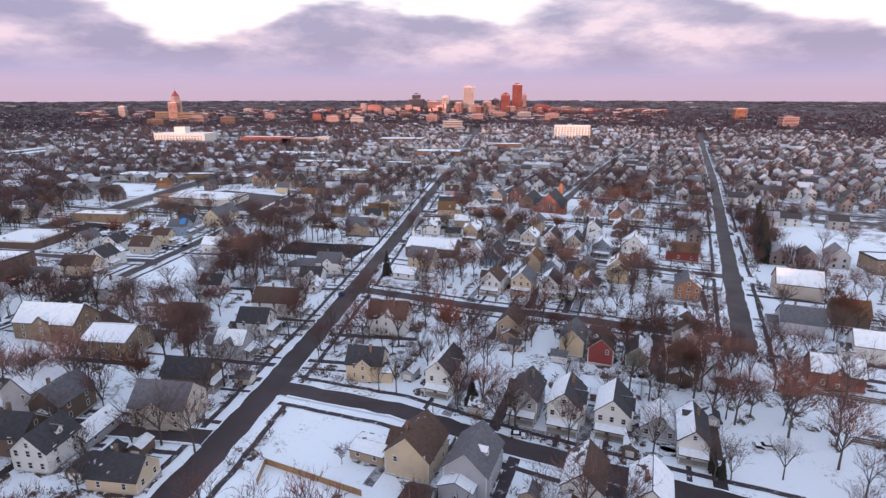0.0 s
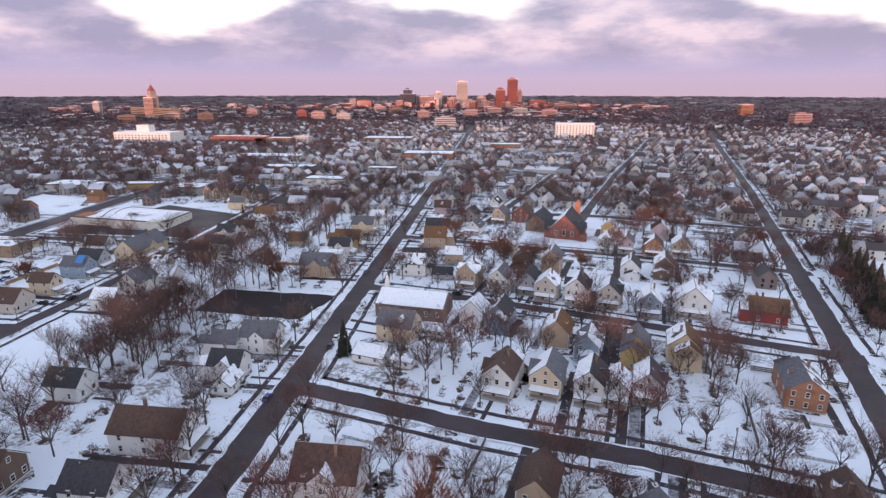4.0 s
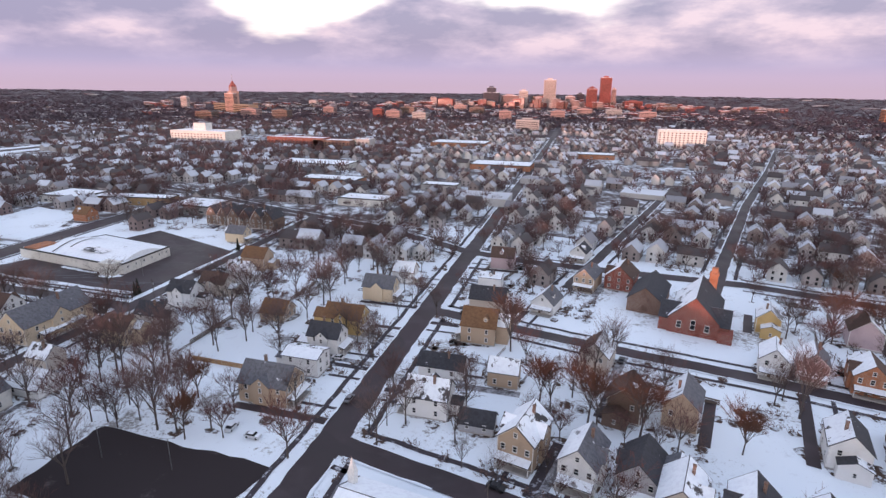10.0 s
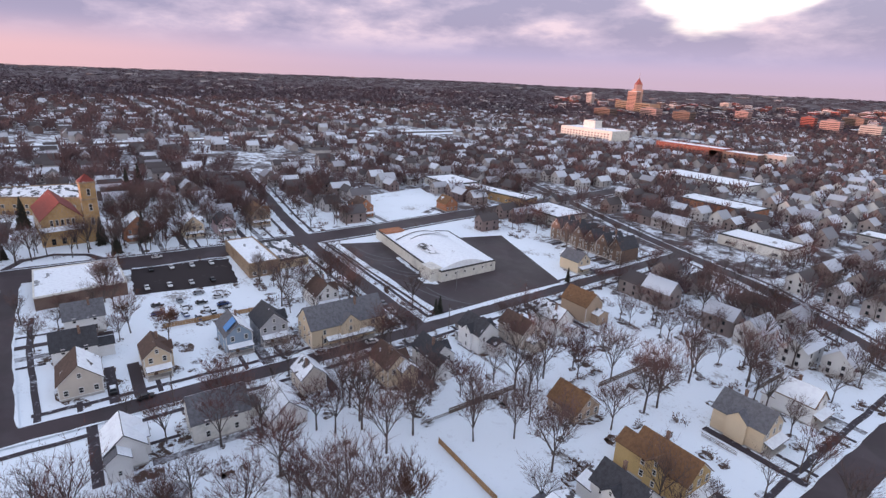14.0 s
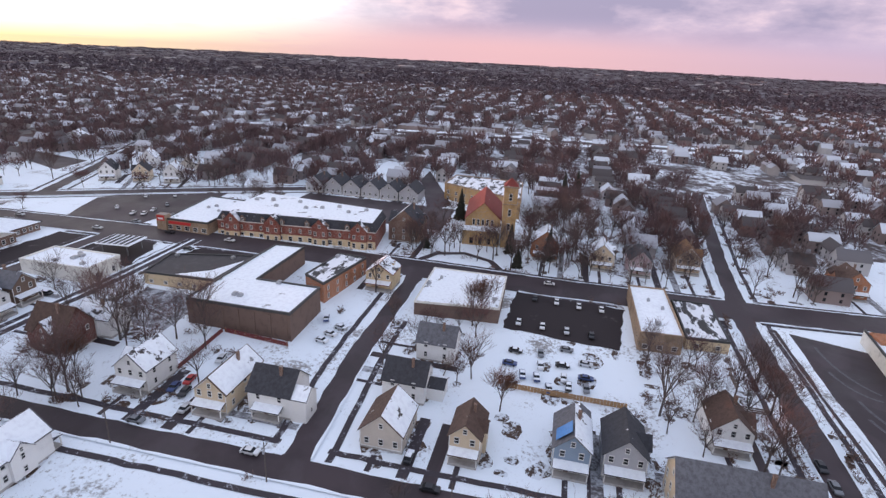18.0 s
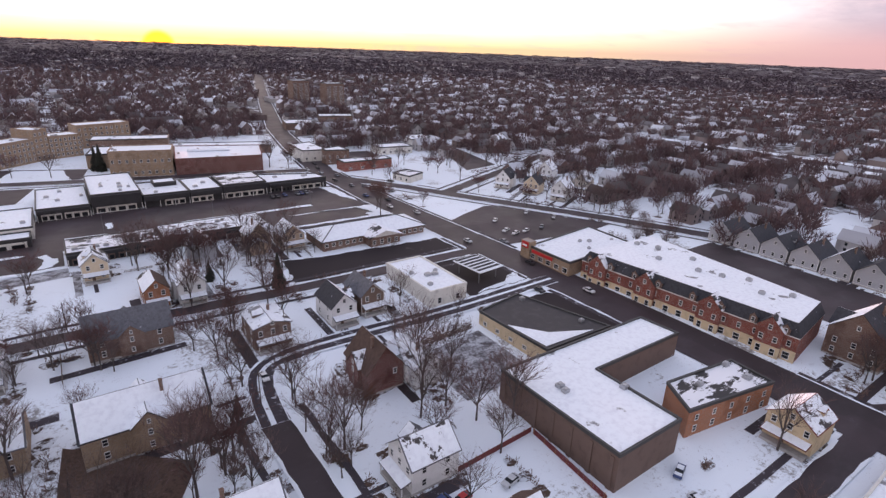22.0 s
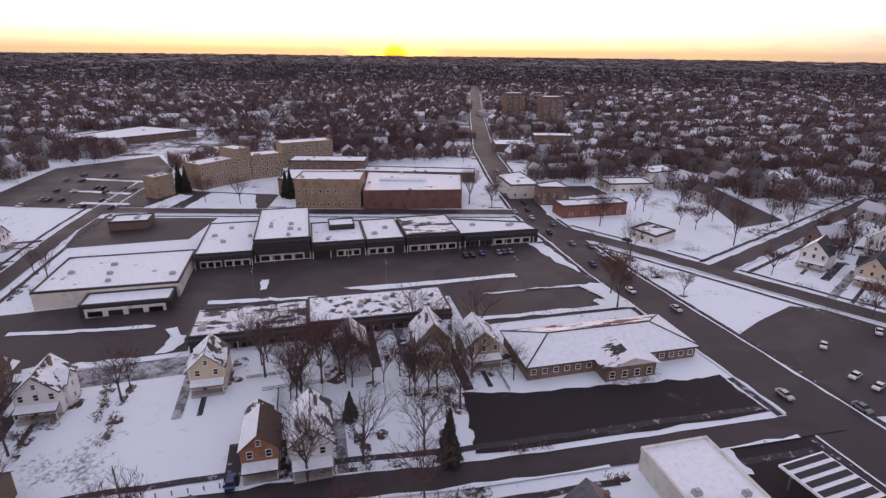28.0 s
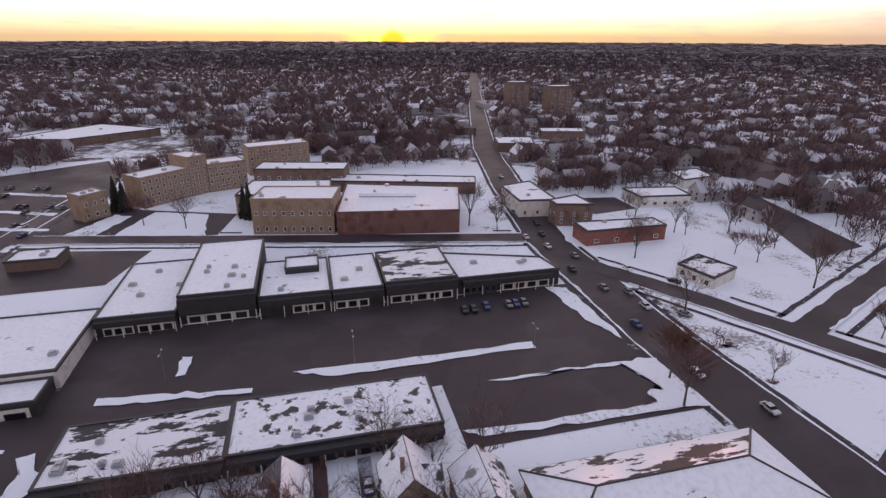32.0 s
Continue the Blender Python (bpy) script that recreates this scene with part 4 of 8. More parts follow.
def storefront(t, x0, x1, y, h, glass=3, mat="stucco_white"):
    """A pale shop front with glazing, set against a wall that faces +y (local coordinates)."""
    part("shop_front", Geo().box(x0, y, 0, x1, y + 0.25, h).mesh("shop_front", mat), t, "pale shop front")
    n = glass
    for i in range(n):
        xa = x0 + (x1 - x0) * (i + 0.5) / n
        part("shop_window", window_mesh((x1 - x0) / n * 0.72, h * 0.55, "trim_dark", 0), t, "", (xa, y + 0.27, 0.5), 180)


def fascia(t, x0, x1, y, z0, z1, mat="panel_dark"):
    part("canopy", Geo().box(x0, y, z0, x1, y + 1.9, z1).mesh("canopy", mat), t, "dark flat canopy over the shops")
    n = max(2, int((x1 - x0) / 6))
    for i in range(n + 1):
        px = x0 + 0.2 + (x1 - x0 - 0.4) * i / n
        part("canopy_post", Geo().box(px - 0.12, y + 1.6, 0, px + 0.12, y + 1.84, z0).mesh("canopy_post", "trim"), t)


def shop(x0, y0, x1, y1, h, wall, fronts, units=3, roof="snow_roof", front_mat="stucco_white", label="plaza store with dark walls, pale shop front and snowy roof"):
    t = flat_block("plaza_shop", rect(x0, y0, x1, y1), h, wall, label, "shop", roof, 0.5, "trim_dark", (), units, "shops of the plaza")
    hw, hd = (x1 - x0) / 2, (y1 - y0) / 2
    if fronts:
        fascia(t, -hw + 0.1, hw - 0.1, hd, 3.6, h - 0.3)
        for a, b, g in fronts:
            storefront(t, -hw + a * 2 * hw, -hw + b * 2 * hw, hd, 3.3, g, front_mat)
    return t


shop(-150, -18, -105, 15, 6.2, "stucco_white", (), 5)
patch("shop_apron", rect(-150, 15.5, -104, 26), "slush", "slushy apron before the store", "yard")
t = flat_block("plaza_shop", rect(-149, 15.2, -122, 25), 4.2, "panel_dark", "low dark front bay of the plaza store under snow", "shop")
storefront(t, -12, 12, 4.95, 3.2, 4)
shop(-172.5, -50, -151, -8.8, 5.6, "panel_dark", ((0.05, 0.5, 3), (0.55, 0.92, 3)), 4)
shop(-194.8, -56, -173, -10.6, 9.0, "panel_dark", ((0.12, 0.92, 4),), 6)
shop(-217, -38, -195.4, -10, 6.2, "panel_dark", ((0.1, 0.55, 3),), 3)
shop(-233.4, -38, -217.4, -9.6, 6.2, "panel_dark", ((0.3, 0.95, 3),), 2)
flat_block("plaza_penthouse", rect(-214, -36, -203, -26), 9, "panel_dark", "dark box-like upper storey on the shop roof", "shop", base=2.5)
shop(-257.4, -36, -234, -9.4, 7.2, "panel_dark", ((0.06, 0.94, 5),), 0, "snow_thin")
t = flat_block("plaza_shop", [(-292, -22), (-258, -34), (-258, -10.6), (-294, -10.4)], 5.6, "panel_dark", "corner plaza store with dark fascia and lit shop windows", "shop", units=3)
fascia(t, -16, 16, 8.9, 3.4, 5.2)
storefront(t, -15, 2, 8.8, 3.1, 4, "stucco_white")
storefront(t, 4, 15.5, 8.8, 3.1, 5, "trim_dark")
for x0, x1, rf in ((-193, -160, "snow_thin"), (-237, -193.4, "snow_patchy")):
    t = flat_block("shop_strip", rect(x0, 37.5, x1, 55.5), 5, "panel_dark", "long dark row of shops with a patchy snowy roof", "shop", rf, 0.35, "trim_dark", (), 5, "shops of the plaza")
    w = (x1 - x0) / 2
    fascia(t, -w + 0.2, w - 0.2, 9.0, 3.4, 4.7)
    for i in range(4):
        storefront(t, -w + 1 + i * (2 * w - 2) / 4 + 0.6, -w + 1 + (i + 1) * (2 * w - 2) / 4 - 0.6, 9.0, 3.1, 3, "stucco_brown")

# ---------------- shops on the commercial street ----------------
t = flat_block("brown_block", [(-247.5, 205.7), (-247.5, 242.5), (-269, 242.5), (-269, 218.6), (-305, 218.6), (-304, 206)], 9.5, "stucco_brown", "large brown L-shaped commercial block with a snowy flat roof", units=3)
for i in range(7):
    part("pilaster", Geo().box(-0.12, -0.5, -0.5, 0.25, 0.5, 8.6).mesh("pilaster", "stucco_brown"), t, "", (26.2, -15 + i * 5.6, 0))
t = flat_block("cream_shop", [(-266.7, 172.9), (-268, 202), (-295, 202), (-286, 169.5)], 5.2, "stucco_cream", "low cream-walled shop with a dark flat roof", "shop", roof="roof_tar", units=2, rows=((0, 1.5, 5, 1.6, 1.2),))
part("snow_drift", Geo().prism([(9.5, 13.5), (-10, 14), (3, 8), (10.5, -2)], 5.2, 5.4).mesh("snow_drift", "snow_roof"), t, "wedge of snow left on the dark roof")
patch("shop_lot", [(-297, 168), (-288, 168), (-296, 201), (-306, 203), (-306, 170)], "lot_black", "dark asphalt strip beside the shop", "car park")
flat_block("white_store", rect(-274.3, 125.8, -259, 156), 5.8, "stucco_white", "long low white store with a snowy flat roof", "shop", cap="stucco_white", units=5, rows=((2, 1.0, 2, 1.6, 2.2),))
t = flat_block("drugstore", [(-362, 135), (-319, 140.7), (-319, 163), (-360.4, 160)], 5.6, "brick_tan", "low drugstore with tan walls, red signs and snowy flat roof", "shop", units=3, rows=((1, 1.0, 5, 2.6, 2.0),))
part("sign_tower", Geo().box(18.5, -13, 0, 22.2, -8, 7.8).mesh("sign_tower", "brick_tan"), t)
part("sign_board", Geo().box(22.2, -12.4, 5.0, 22.5, -8.6, 7.5).mesh("sign_board", "sign_red"), t, "blank red sign board")
part("sign_mark", Geo().box(22.5, -11.8, 5.6, 22.56, -9.2, 6.4).mesh("sign_mark", "sign_white"), t, "white shapes on the sign")
part("sign_board", Geo().box(21.9, -6.5, 4.0, 22.3, 5, 5.2).mesh("sign_board", "sign_red"), t, "long red sign band")
t = flat_block("square_store", [(-312.6, 273), (-278.5, 274), (-282, 304), (-312.6, 303)], 5.6, "stucco_brown", "square store with brown walls and a snowy flat roof", "shop", cap="stucco_white", parapet=0.45, units=1)
flat_block("orange_store", [(-321, 350.8), (-280, 351), (-281, 365), (-321.5, 364.5)], 6.5, "brick_tan", "long tan brick shop with a snowy flat roof", "shop", cap="brick_tan", units=3, rows=((1, 1.2, 3, 1.8, 1.6),))
flat_block("orange_shop", [(-306, 234), (-281, 231), (-275, 241), (-305, 246)], 7.5, "brick_orange", "orange brick shop building with a cluttered flat roof", "shop", roof="snow_thin", units=3, rows=((2, 1.2, 5, 1.3, 1.8), (2, 4.4, 5, 1.2, 1.6)))
flat_block("red_shop", [(-357.5, -51.5), (-321, -54), (-321, -41.6), (-357.5, -41.6)], 6.2, "brick_red", "long red brick shop with snow on its roof", "shop", units=2, rows=((2, 1.2, 4, 2.2, 1.6),))
flat_block("brick_shop", [(-335, -81), (-319.5, -76), (-319.5, -68.5), (-335.5, -64.5)], 10, "brick_brown", "three-storey brown brick shop house", "shop", rows=((2, 1.4, 3, 1.2, 1.8), (2, 4.6, 3, 1.2, 1.8), (1, 4.6, 2, 1.2, 1.8)))
flat_block("white_shop", [(-327, -118), (-309, -112), (-308, -84), (-326, -82)], 8, "stucco_white", "white two-storey shop with snowy roof", "shop", units=1, rows=((2, 1.4, 3, 1.4, 1.8), (1, 4.6, 5, 1.2, 1.6)))
flat_block("garage_shop", [(-402, -98), (-373, -102), (-373, -85), (-400, -82)], 5.5, "stucco_white", "low white workshop with snowy roof", "shop", rows=((2, 1.2, 5, 2.2, 1.6),))
flat_block("kiosk", [(-352, -14), (-339, -8), (-343, 6), (-357, 0)], 4.2, "stucco_white", "small white filling station kiosk with a dark roof", "shop", roof="snow_thin", rows=((1, 0.9, 3, 1.8, 1.8),))
flat_block("tan_office", rect(188, 296, 214, 312), 8, "brick_tan", "tan brick office with a snowy flat roof", "office", rows=((3, 1.4, 4, 1.4, 1.5), (0, 1.4, 6, 1.4, 1.5), (0, 4.6, 6, 1.4, 1.5)))

flat_block("yellow_hall", [(-396, 552), (-330, 563), (-334, 578), (-398, 568)], 6, "brick_yellow", "long yellow brick hall with a snowy flat roof", "hall", units=3, rows=((0, 1.4, 9, 1.8, 1.6),))
flat_block("low_annex", [(-318, 367), (-286, 367), (-287, 381), (-318, 381)], 4.2, "stucco_cream", "low cream shop with a patchy dark roof", "shop", roof="snow_thin", units=3, rows=((1, 1.0, 2, 1.6, 1.6),))
flat_block("street_store", [(-356, -262), (-384, -254), (-376, -228), (-350, -234)][::-1], 6.5, "stucco_brown", "brown flat-roofed store under snow", "shop", units=3)
flat_block("street_store", [(-410, -300), (-446, -290), (-440, -272), (-404, -280)][::-1], 6, "brick_brown", "long brick store with a snowy flat roof", "shop", units=3)
flat_block("street_store", [(-422, -132), (-444, -136), (-440, -116), (-418, -112)][::-1], 5, "stucco_white", "white workshop with a snowy flat roof", "shop", units=2)

# forecourt canopy
t = thing("station_canopy", -289.5, 143, land(-289.5, 143), 6, "flat station canopy with dark stripes and snow", "canopy")
part("canopy_roof", Geo().box(-6, -7.5, 4.6, 6, 7.5, 5.1).mesh("canopy_roof", "snow_roof"), t)
for i in range(6):
    part("panel", Geo().box(-5.6, -7 + i * 2.4, 5.12, 5.6, -5.6 + i * 2.4, 5.2).mesh("panel", "panel_dark"), t, "dark stripe panel")
for px in (-4.5, 4.5):
    for py in (-5.5, 5.5):
        part("post", Geo().box(px - 0.18, py - 0.18, -0.2, px + 0.18, py + 0.18, 4.6).mesh("post", "steel"), t)


# ---------------- hipped office ----------------
def hip_roof(t, x0, y0, x1, y1, h, rise, mat, over=0.8):
    x0, y0, x1, y1 = x0 - over, y0 - over, x1 + over, y1 + over
    d = min(x1 - x0, y1 - y0) / 2
    a, b = ((x0 + d, (y0 + y1) / 2, h + rise), (x1 - d, (y0 + y1) / 2, h + rise)) if x1 - x0 > y1 - y0 else (((x0 + x1) / 2, y0 + d, h + rise), ((x0 + x1) / 2, y1 - d, h + rise))
    c = [(x0, y0, h), (x1, y0, h), (x1, y1, h), (x0, y1, h)]
    faces = [(c[0], c[1], b, a), (c[1], c[2], b), (c[2], c[3], a, b), (c[3], c[0], a)] if x1 - x0 > y1 - y0 else [(c[0], c[1], a), (c[1], c[2], b, a), (c[2], c[3], b), (c[3], c[0], a, b)]
    for p, q in ((a, b), (c[0], a), (c[3], a) if x1 - x0 > y1 - y0 else (c[1], a), (c[2], b), (c[1], b) if x1 - x0 > y1 - y0 else (c[3], b)):
        part("ridge_cap", Geo().tube((p[0], p[1], p[2] + 0.06), (q[0], q[1], q[2] + 0.06), 0.22, 0.22, 6).mesh("ridge_cap", "trim_dark"), t, "dark bare ridge")
    part("gutter", Geo().box(x0 - 0.1, y0 - 0.1, h - 0.32, x1 + 0.1, y1 + 0.1, h - 0.04).mesh("gutter", "trim_dark"), t, "dark eaves board")
    for i, f in enumerate(faces):
        part("roof_slope", Geo().slab(f, 0.25).mesh("roof_slope", mat if i else "snow_thin"), t)


zo = land(-273, 82)
t = thing("office", -273.3, 82, zo, 0, "low brown brick office with a hipped snowy roof", "office")
part("wall", Geo().box(-25, -9.4, -0.8, 25, 9.2, 4).mesh("wall", "brick_brown"), t)
part("entrance_bay", Geo().box(-9, 9.2, -0.8, 5.5, 14.5, 3.8).mesh("entrance_bay", "brick_brown"), t)
hip_roof(t, -25, -9.4, 25, 9.2, 4, 3.6, "snow_roof")
part("bay_roof", Geo().slab([(-10, 4, 3.95), (-1.8, 4, 6.9), (-1.8, 15.4, 6.6), (-10, 15.4, 3.95)], 0.25).mesh("bay_roof", "snow_roof"), t)
part("bay_roof", Geo().slab([(-1.8, 4, 6.9), (6.5, 4, 3.95), (6.5, 15.4, 3.95), (-1.8, 15.4, 6.6)], 0.25).mesh("bay_roof", "snow_thin"), t, "dark roof slope where snow has slid")
part("bay_gable", Geo().add([(-9, 14.5, 3.8), (5.5, 14.5, 3.8), (-1.8, 14.5, 6.3), (-9, 14.3, 3.8), (5.5, 14.3, 3.8), (-1.8, 14.3, 6.3)], [(0, 1, 2), (5, 4, 3)]).mesh("bay_gable", "trim"), t)
windows_on(t, 25, 9.22, 6, 9.22, 1.2, 6, 1.6, 1.5)
windows_on(t, -10, 9.22, -25, 9.22, 1.2, 5, 1.6, 1.5)
windows_on(t, 5.5, 14.52, -9, 14.52, 0.6, 4, 1.6, 2.0)
windows_on(t, -25.02, 9, -25.02, -9, 1.2, 5, 1.6, 1.5)
TAKEN.append((-301, 70, -246, 99))

# ---------------- apartment row with mansard ----------------
ring = [(-365, 165.5), (-324, 164.8), (-331, 240.5), (-356, 237)]
t = flat_block("apartment_row", ring, 8.2, "brick_red", "long red brick apartment row with dark mansard and pale dormers", "apartments", "roof_tar", 0.2, "trim")
cx, cy = sum(p[0] for p in ring) / 4, sum(p[1] for p in ring) / 4
loc = [(x - cx, y - cy) for x, y in ring]
out, inn = inset(loc, -0.25), inset(loc, 1.6)
for i in range(4):
    a, b, c, d = out[i], out[(i + 1) % 4], inn[(i + 1) % 4], inn[i]
    part("mansard", Geo().add([(*a, 8.4), (*b, 8.4), (*c, 12.2), (*d, 12.2)], [(0, 1, 2, 3)]).mesh("mansard", "roof_dark"), t, "steep dark slate mansard")
part("roof_top", Geo().prism(inn, 11.9, 12.35).mesh("roof_top", "snow_roof"), t, "flat roof under snow")
a, b = Vector(loc[1]), Vector(loc[2])
e = (b - a).normalized()
nrm = Vector((e.y, -e.x))
ang = math.degrees(math.atan2(e.y, e.x))
L = (b - a).length
base_strip = [a + nrm * 0.15, b + nrm * 0.15, b - nrm * 0.2, a - nrm * 0.2]
part("ground_floor", Geo().prism([(p.x, p.y) for p in base_strip], -0.6, 3.7).mesh("ground_floor", "stucco_cream"), t, "pale stone ground floor")
for i in range(16):
    p = a + e * (L * (i + 0.5) / 16)
    q = p + nrm * 0.18
    part("window", window_mesh(2.0, 2.3), t, "", (q.x, q.y, 0.7), ang)
    q = p + nrm * 0.03
    part("window", window_mesh(1.2, 1.8), t, "", (q.x, q.y, 4.9), ang)
for s in (0.05, 0.17, 0.30, 0.42, 0.58, 0.70, 0.83, 0.95):
    p = a + e * (L * s) - nrm * 0.1
    d = part("dormer", gable_body(Geo(), 2.2, 1.8, 0, 2.0, 1.2).mesh("dormer", "brick_brown"), t, "brown gabled dormer", (p.x, p.y, 8.6), ang)
    part("window", window_mesh(1.1, 1.5), d, "", (0, -0.92, 0.3), 0)
    for sg in (-1, 1):
        part("dormer_roof", Geo().slab([(0, -1.1, 3.35), (sg * 1.4, -1.1, 1.9), (sg * 1.4, 0.9, 1.9), (0, 0.9, 3.35)][::sg], 0.12).mesh("dormer_roof", "roof_dark"), d)
for s in (0.10, 0.36, 0.66, 0.90):
    p = a + e * (L * s) + nrm * 0.3
    bay = part("pavilion", gable_body(Geo(), 7.4, 2.6, -0.6, 9.2, 3.6).mesh("pavilion", "brick_red"), t, "projecting brick bay with a gable", (p.x, p.y, 0), ang)
    for sg in (-1, 1):
        part("pavilion_roof", Geo().slab([(0, -1.7, 13.1), (sg * 4.2, -1.7, 9.0), (sg * 4.2, 3.4, 9.0), (0, 3.4, 13.1)][::sg], 0.2).mesh("pavilion_roof", "snow_thin" if sg > 0 else "roof_dark"), bay)
    part("stone_base", Geo().box(-3.75, -1.4, -0.6, 3.75, -0.6, 3.6).mesh("stone_base", "stucco_cream"), bay, "pale stone ground floor")
    for wx in (-2.0, 2.0):
        part("window", window_mesh(1.5, 2.3), bay, "", (wx, -1.42, 0.7), 0)
        part("window", window_mesh(1.3, 1.8), bay, "", (wx, -1.32, 5.0), 0)
    part("window", window_mesh(1.2, 1.6), bay, "", (0, -1.32, 8.6), 0)
r7 = random.Random(7)
for i in range(9):
    q = Vector(inn[0]).lerp(Vector(inn[3]), (i + 0.6) / 9.6).lerp(Vector(inn[1]).lerp(Vector(inn[2]), (i + 0.6) / 9.6), r7.uniform(0.2, 0.8))
    part("roof_unit", Geo().box(-0.9, -0.7, 0, 0.9, 0.7, 1.0).box(-0.5, -0.4, 1.0, 0.5, 0.4, 1.3).mesh("roof_unit", "metal"), t, "grey metal roof ventilator", (q.x, q.y, 12.35), ang)
# townhouses behind the row: a line of gables
for i in range(6):
    house(-420 - (i % 2) * 0.4, 172 + i * 12, 90, 10.4, 16, 5, "grey", "roof_dark", 40, "L" if i % 3 == 1 else "", "", "L" if i % 2 else "", detail=1, label="grey terraced townhouse with a dark gabled roof")

# ---------------- yellow brick church ----------------
zc = land(-375, 283)
t = thing("church", -377, 283, zc, 97, "yellow brick church with red roof and square tower", "church")
part("nave", gable_body(Geo(), 17, 36, -0.8, 12, 8).mesh("nave", "brick_yellow"), t)
roof_slopes(t, 17, 36, 12, 8, "roof_red", "", 0.5)
part("porch", Geo().box(-9.5, -21, -0.8, 8, -18, 7).mesh("porch", "brick_yellow"), t)
part("porch_roof", Geo().slab([(-9.8, -21.3, 7.0), (8.3, -21.3, 7.0), (8.3, -17.9, 8.4), (-9.8, -17.9, 8.4)], 0.25).mesh("porch_roof", "snow_roof"), t)
for i in range(5):
    part("window", window_mesh(1.3, 3.0), t, "tall arched church window", (-4.4 + i * 2.2, -18.05, 8.8), 0)
for i in range(3):
    part("door", window_mesh(1.8, 3.0, "brown"), t, "brown church door", (-5 + i * 4.2, -21.05, 0.3), 0)
for sd in (-1, 1):
    for i in range(6):
        part("window", window_mesh(1.4, 5), t, "", (sd * 8.55, -14 + i * 5.6, 4), 90 * sd)
tw = part("tower", Geo().box(-3.2, -3.2, -0.8, 3.2, 3.2, 29).mesh("tower", "brick_yellow"), t, "square yellow brick bell tower", (12.2, -17.5, 0))
part("cornice", Geo().box(-3.7, -3.7, 28.6, 3.7, 3.7, 29.4).box(-3.6, -3.6, 20.5, 3.6, 3.6, 21).mesh("cornice", "brick_tan"), tw)
part("spire_roof", Geo().add([(-3.4, -3.4, 29.4), (3.4, -3.4, 29.4), (3.4, 3.4, 29.4), (-3.4, 3.4, 29.4), (0, 0, 33)], [(0, 1, 4), (1, 2, 4), (2, 3, 4), (3, 0, 4), (3, 2, 1, 0)]).mesh("spire_roof", "roof_red"), tw, "low red pyramid roof")
for zz in (8, 15, 22.5):
    for ag, px, py in ((0, 0, -3.22), (90, 3.22, 0), (-90, -3.22, 0)):
        part("window", window_mesh(1.5, 3.4), tw, "", (px, py, zz), ag)
TAKEN.append((-402, 264, -350, 302))
flat_block("school", [(-456, 252), (-430, 250), (-405, 299), (-452, 296)], 11, "brick_yellow", "yellow brick school behind the church", "school", roof="snow_thin", cap="brick_tan", rows=((1, 1.5, 9, 1.8, 2), (1, 5.2, 9, 1.8, 2), (2, 1.5, 8, 1.8, 2), (2, 5.2, 8, 1.8, 2)))

# ---------------- red brick church with chimney and hall ----------------
zc = land(30, 455)
t = thing("church", 31, 446, zc, -13.5, "red brick church with steep dark roof", "church")
part("nave", gable_body(Geo(), 18, 30, -0.8, 6.5, 9).mesh("nave", "brick_red"), t)
roof_slopes(t, 18, 30, 6.5, 9, "roof_dark", "L", 0.5)
part("transept", gable_body(Geo(), 12, 25, -0.8, 5.5, 5, False).mesh("transept", "brick_red"), t, "", (0, -8, 0))
roof_slopes(t, 12, 25, 5.5, 5, "roof_dark", "L", 0.4, False, -8)
for i, (px, h) in enumerate(((-5, 2.8), (0, 4), (5, 2.8))):
    part("window", window_mesh(1.8, h), t, "tall church window", (px, -15.05, 2.5), 0)
part("window", window_mesh(2.2, 2.2), t, "", (-12.55, -8, 4), -90)
part("window", window_mesh(2.2, 2.2), t, "", (12.55, -8, 4), 90)
part("side_porch", Geo().box(9, -17, -0.8, 14, -11, 4).mesh("side_porch", "brick_red"), t)
part("tower", Geo().box(-1.6, -1.6, 0, 1.6, 1.6, 17).box(-1.9, -1.9, 16, 1.9, 1.9, 16.6).box(-1.2, -1.2, 17, 1.2, 1.2, 19).mesh("tower", "brick_orange"), t, "slim orange brick tower", (4, 18, 0))
t = thing("parish_hall", 14, 462, land(14, 462), -13.5, "brown brick parish hall with a bare grey roof", "hall")
part("wall", gable_body(Geo(), 14, 26, -0.8, 6, 5.5).mesh("wall", "brick_brown"), t)
roof_slopes(t, 14, 26, 6, 5.5, "roof_dark", "", 0.5)
for i in range(5):
    part("window", window_mesh(1.4, 2.4), t, "", (-7.05, -9 + i * 4.6, 1.6), -90)
house(3, 481, -13.5, 12, 14, 6, "brick_red", "roof_brown", 40, "L", "", "L", label="red brick parish house with snow on one slope")
TAKEN.append((-8, 420, 58, 512))

# ---------------- supermarket with a curved roof ----------------
t = flat_block("supermarket", [(-312, 431), (-246, 423), (-236, 424.5), (-237, 457), (-290, 466)], 5.2, "stucco_white", "white supermarket with a curved snowy roof", "supermarket", rows=((2, 2.6, 6, 1.2, 1.2),), cap="trim_dark", parapet=0.4)
g = Geo()
n = 10
for i in range(n + 1):
    s = i / n
    yy, zz = -13.5 + 29 * s, 5.3 + 3.2 * math.sin(math.pi * s)
    g.v += [(-30, yy + 4, zz), (27, yy - 3, zz)]
g.f = [(2 * i, 2 * i + 1, 2 * i + 3, 2 * i + 2) for i in range(n)] + [tuple(range(0, 2 * n + 2, 2)), tuple(range(1, 2 * n + 3, 2))[::-1]]
g.m = [0] * len(g.f)
part("curved_roof", g.mesh("curved_roof", "snow_roof"), t, "barrel roof under snow")
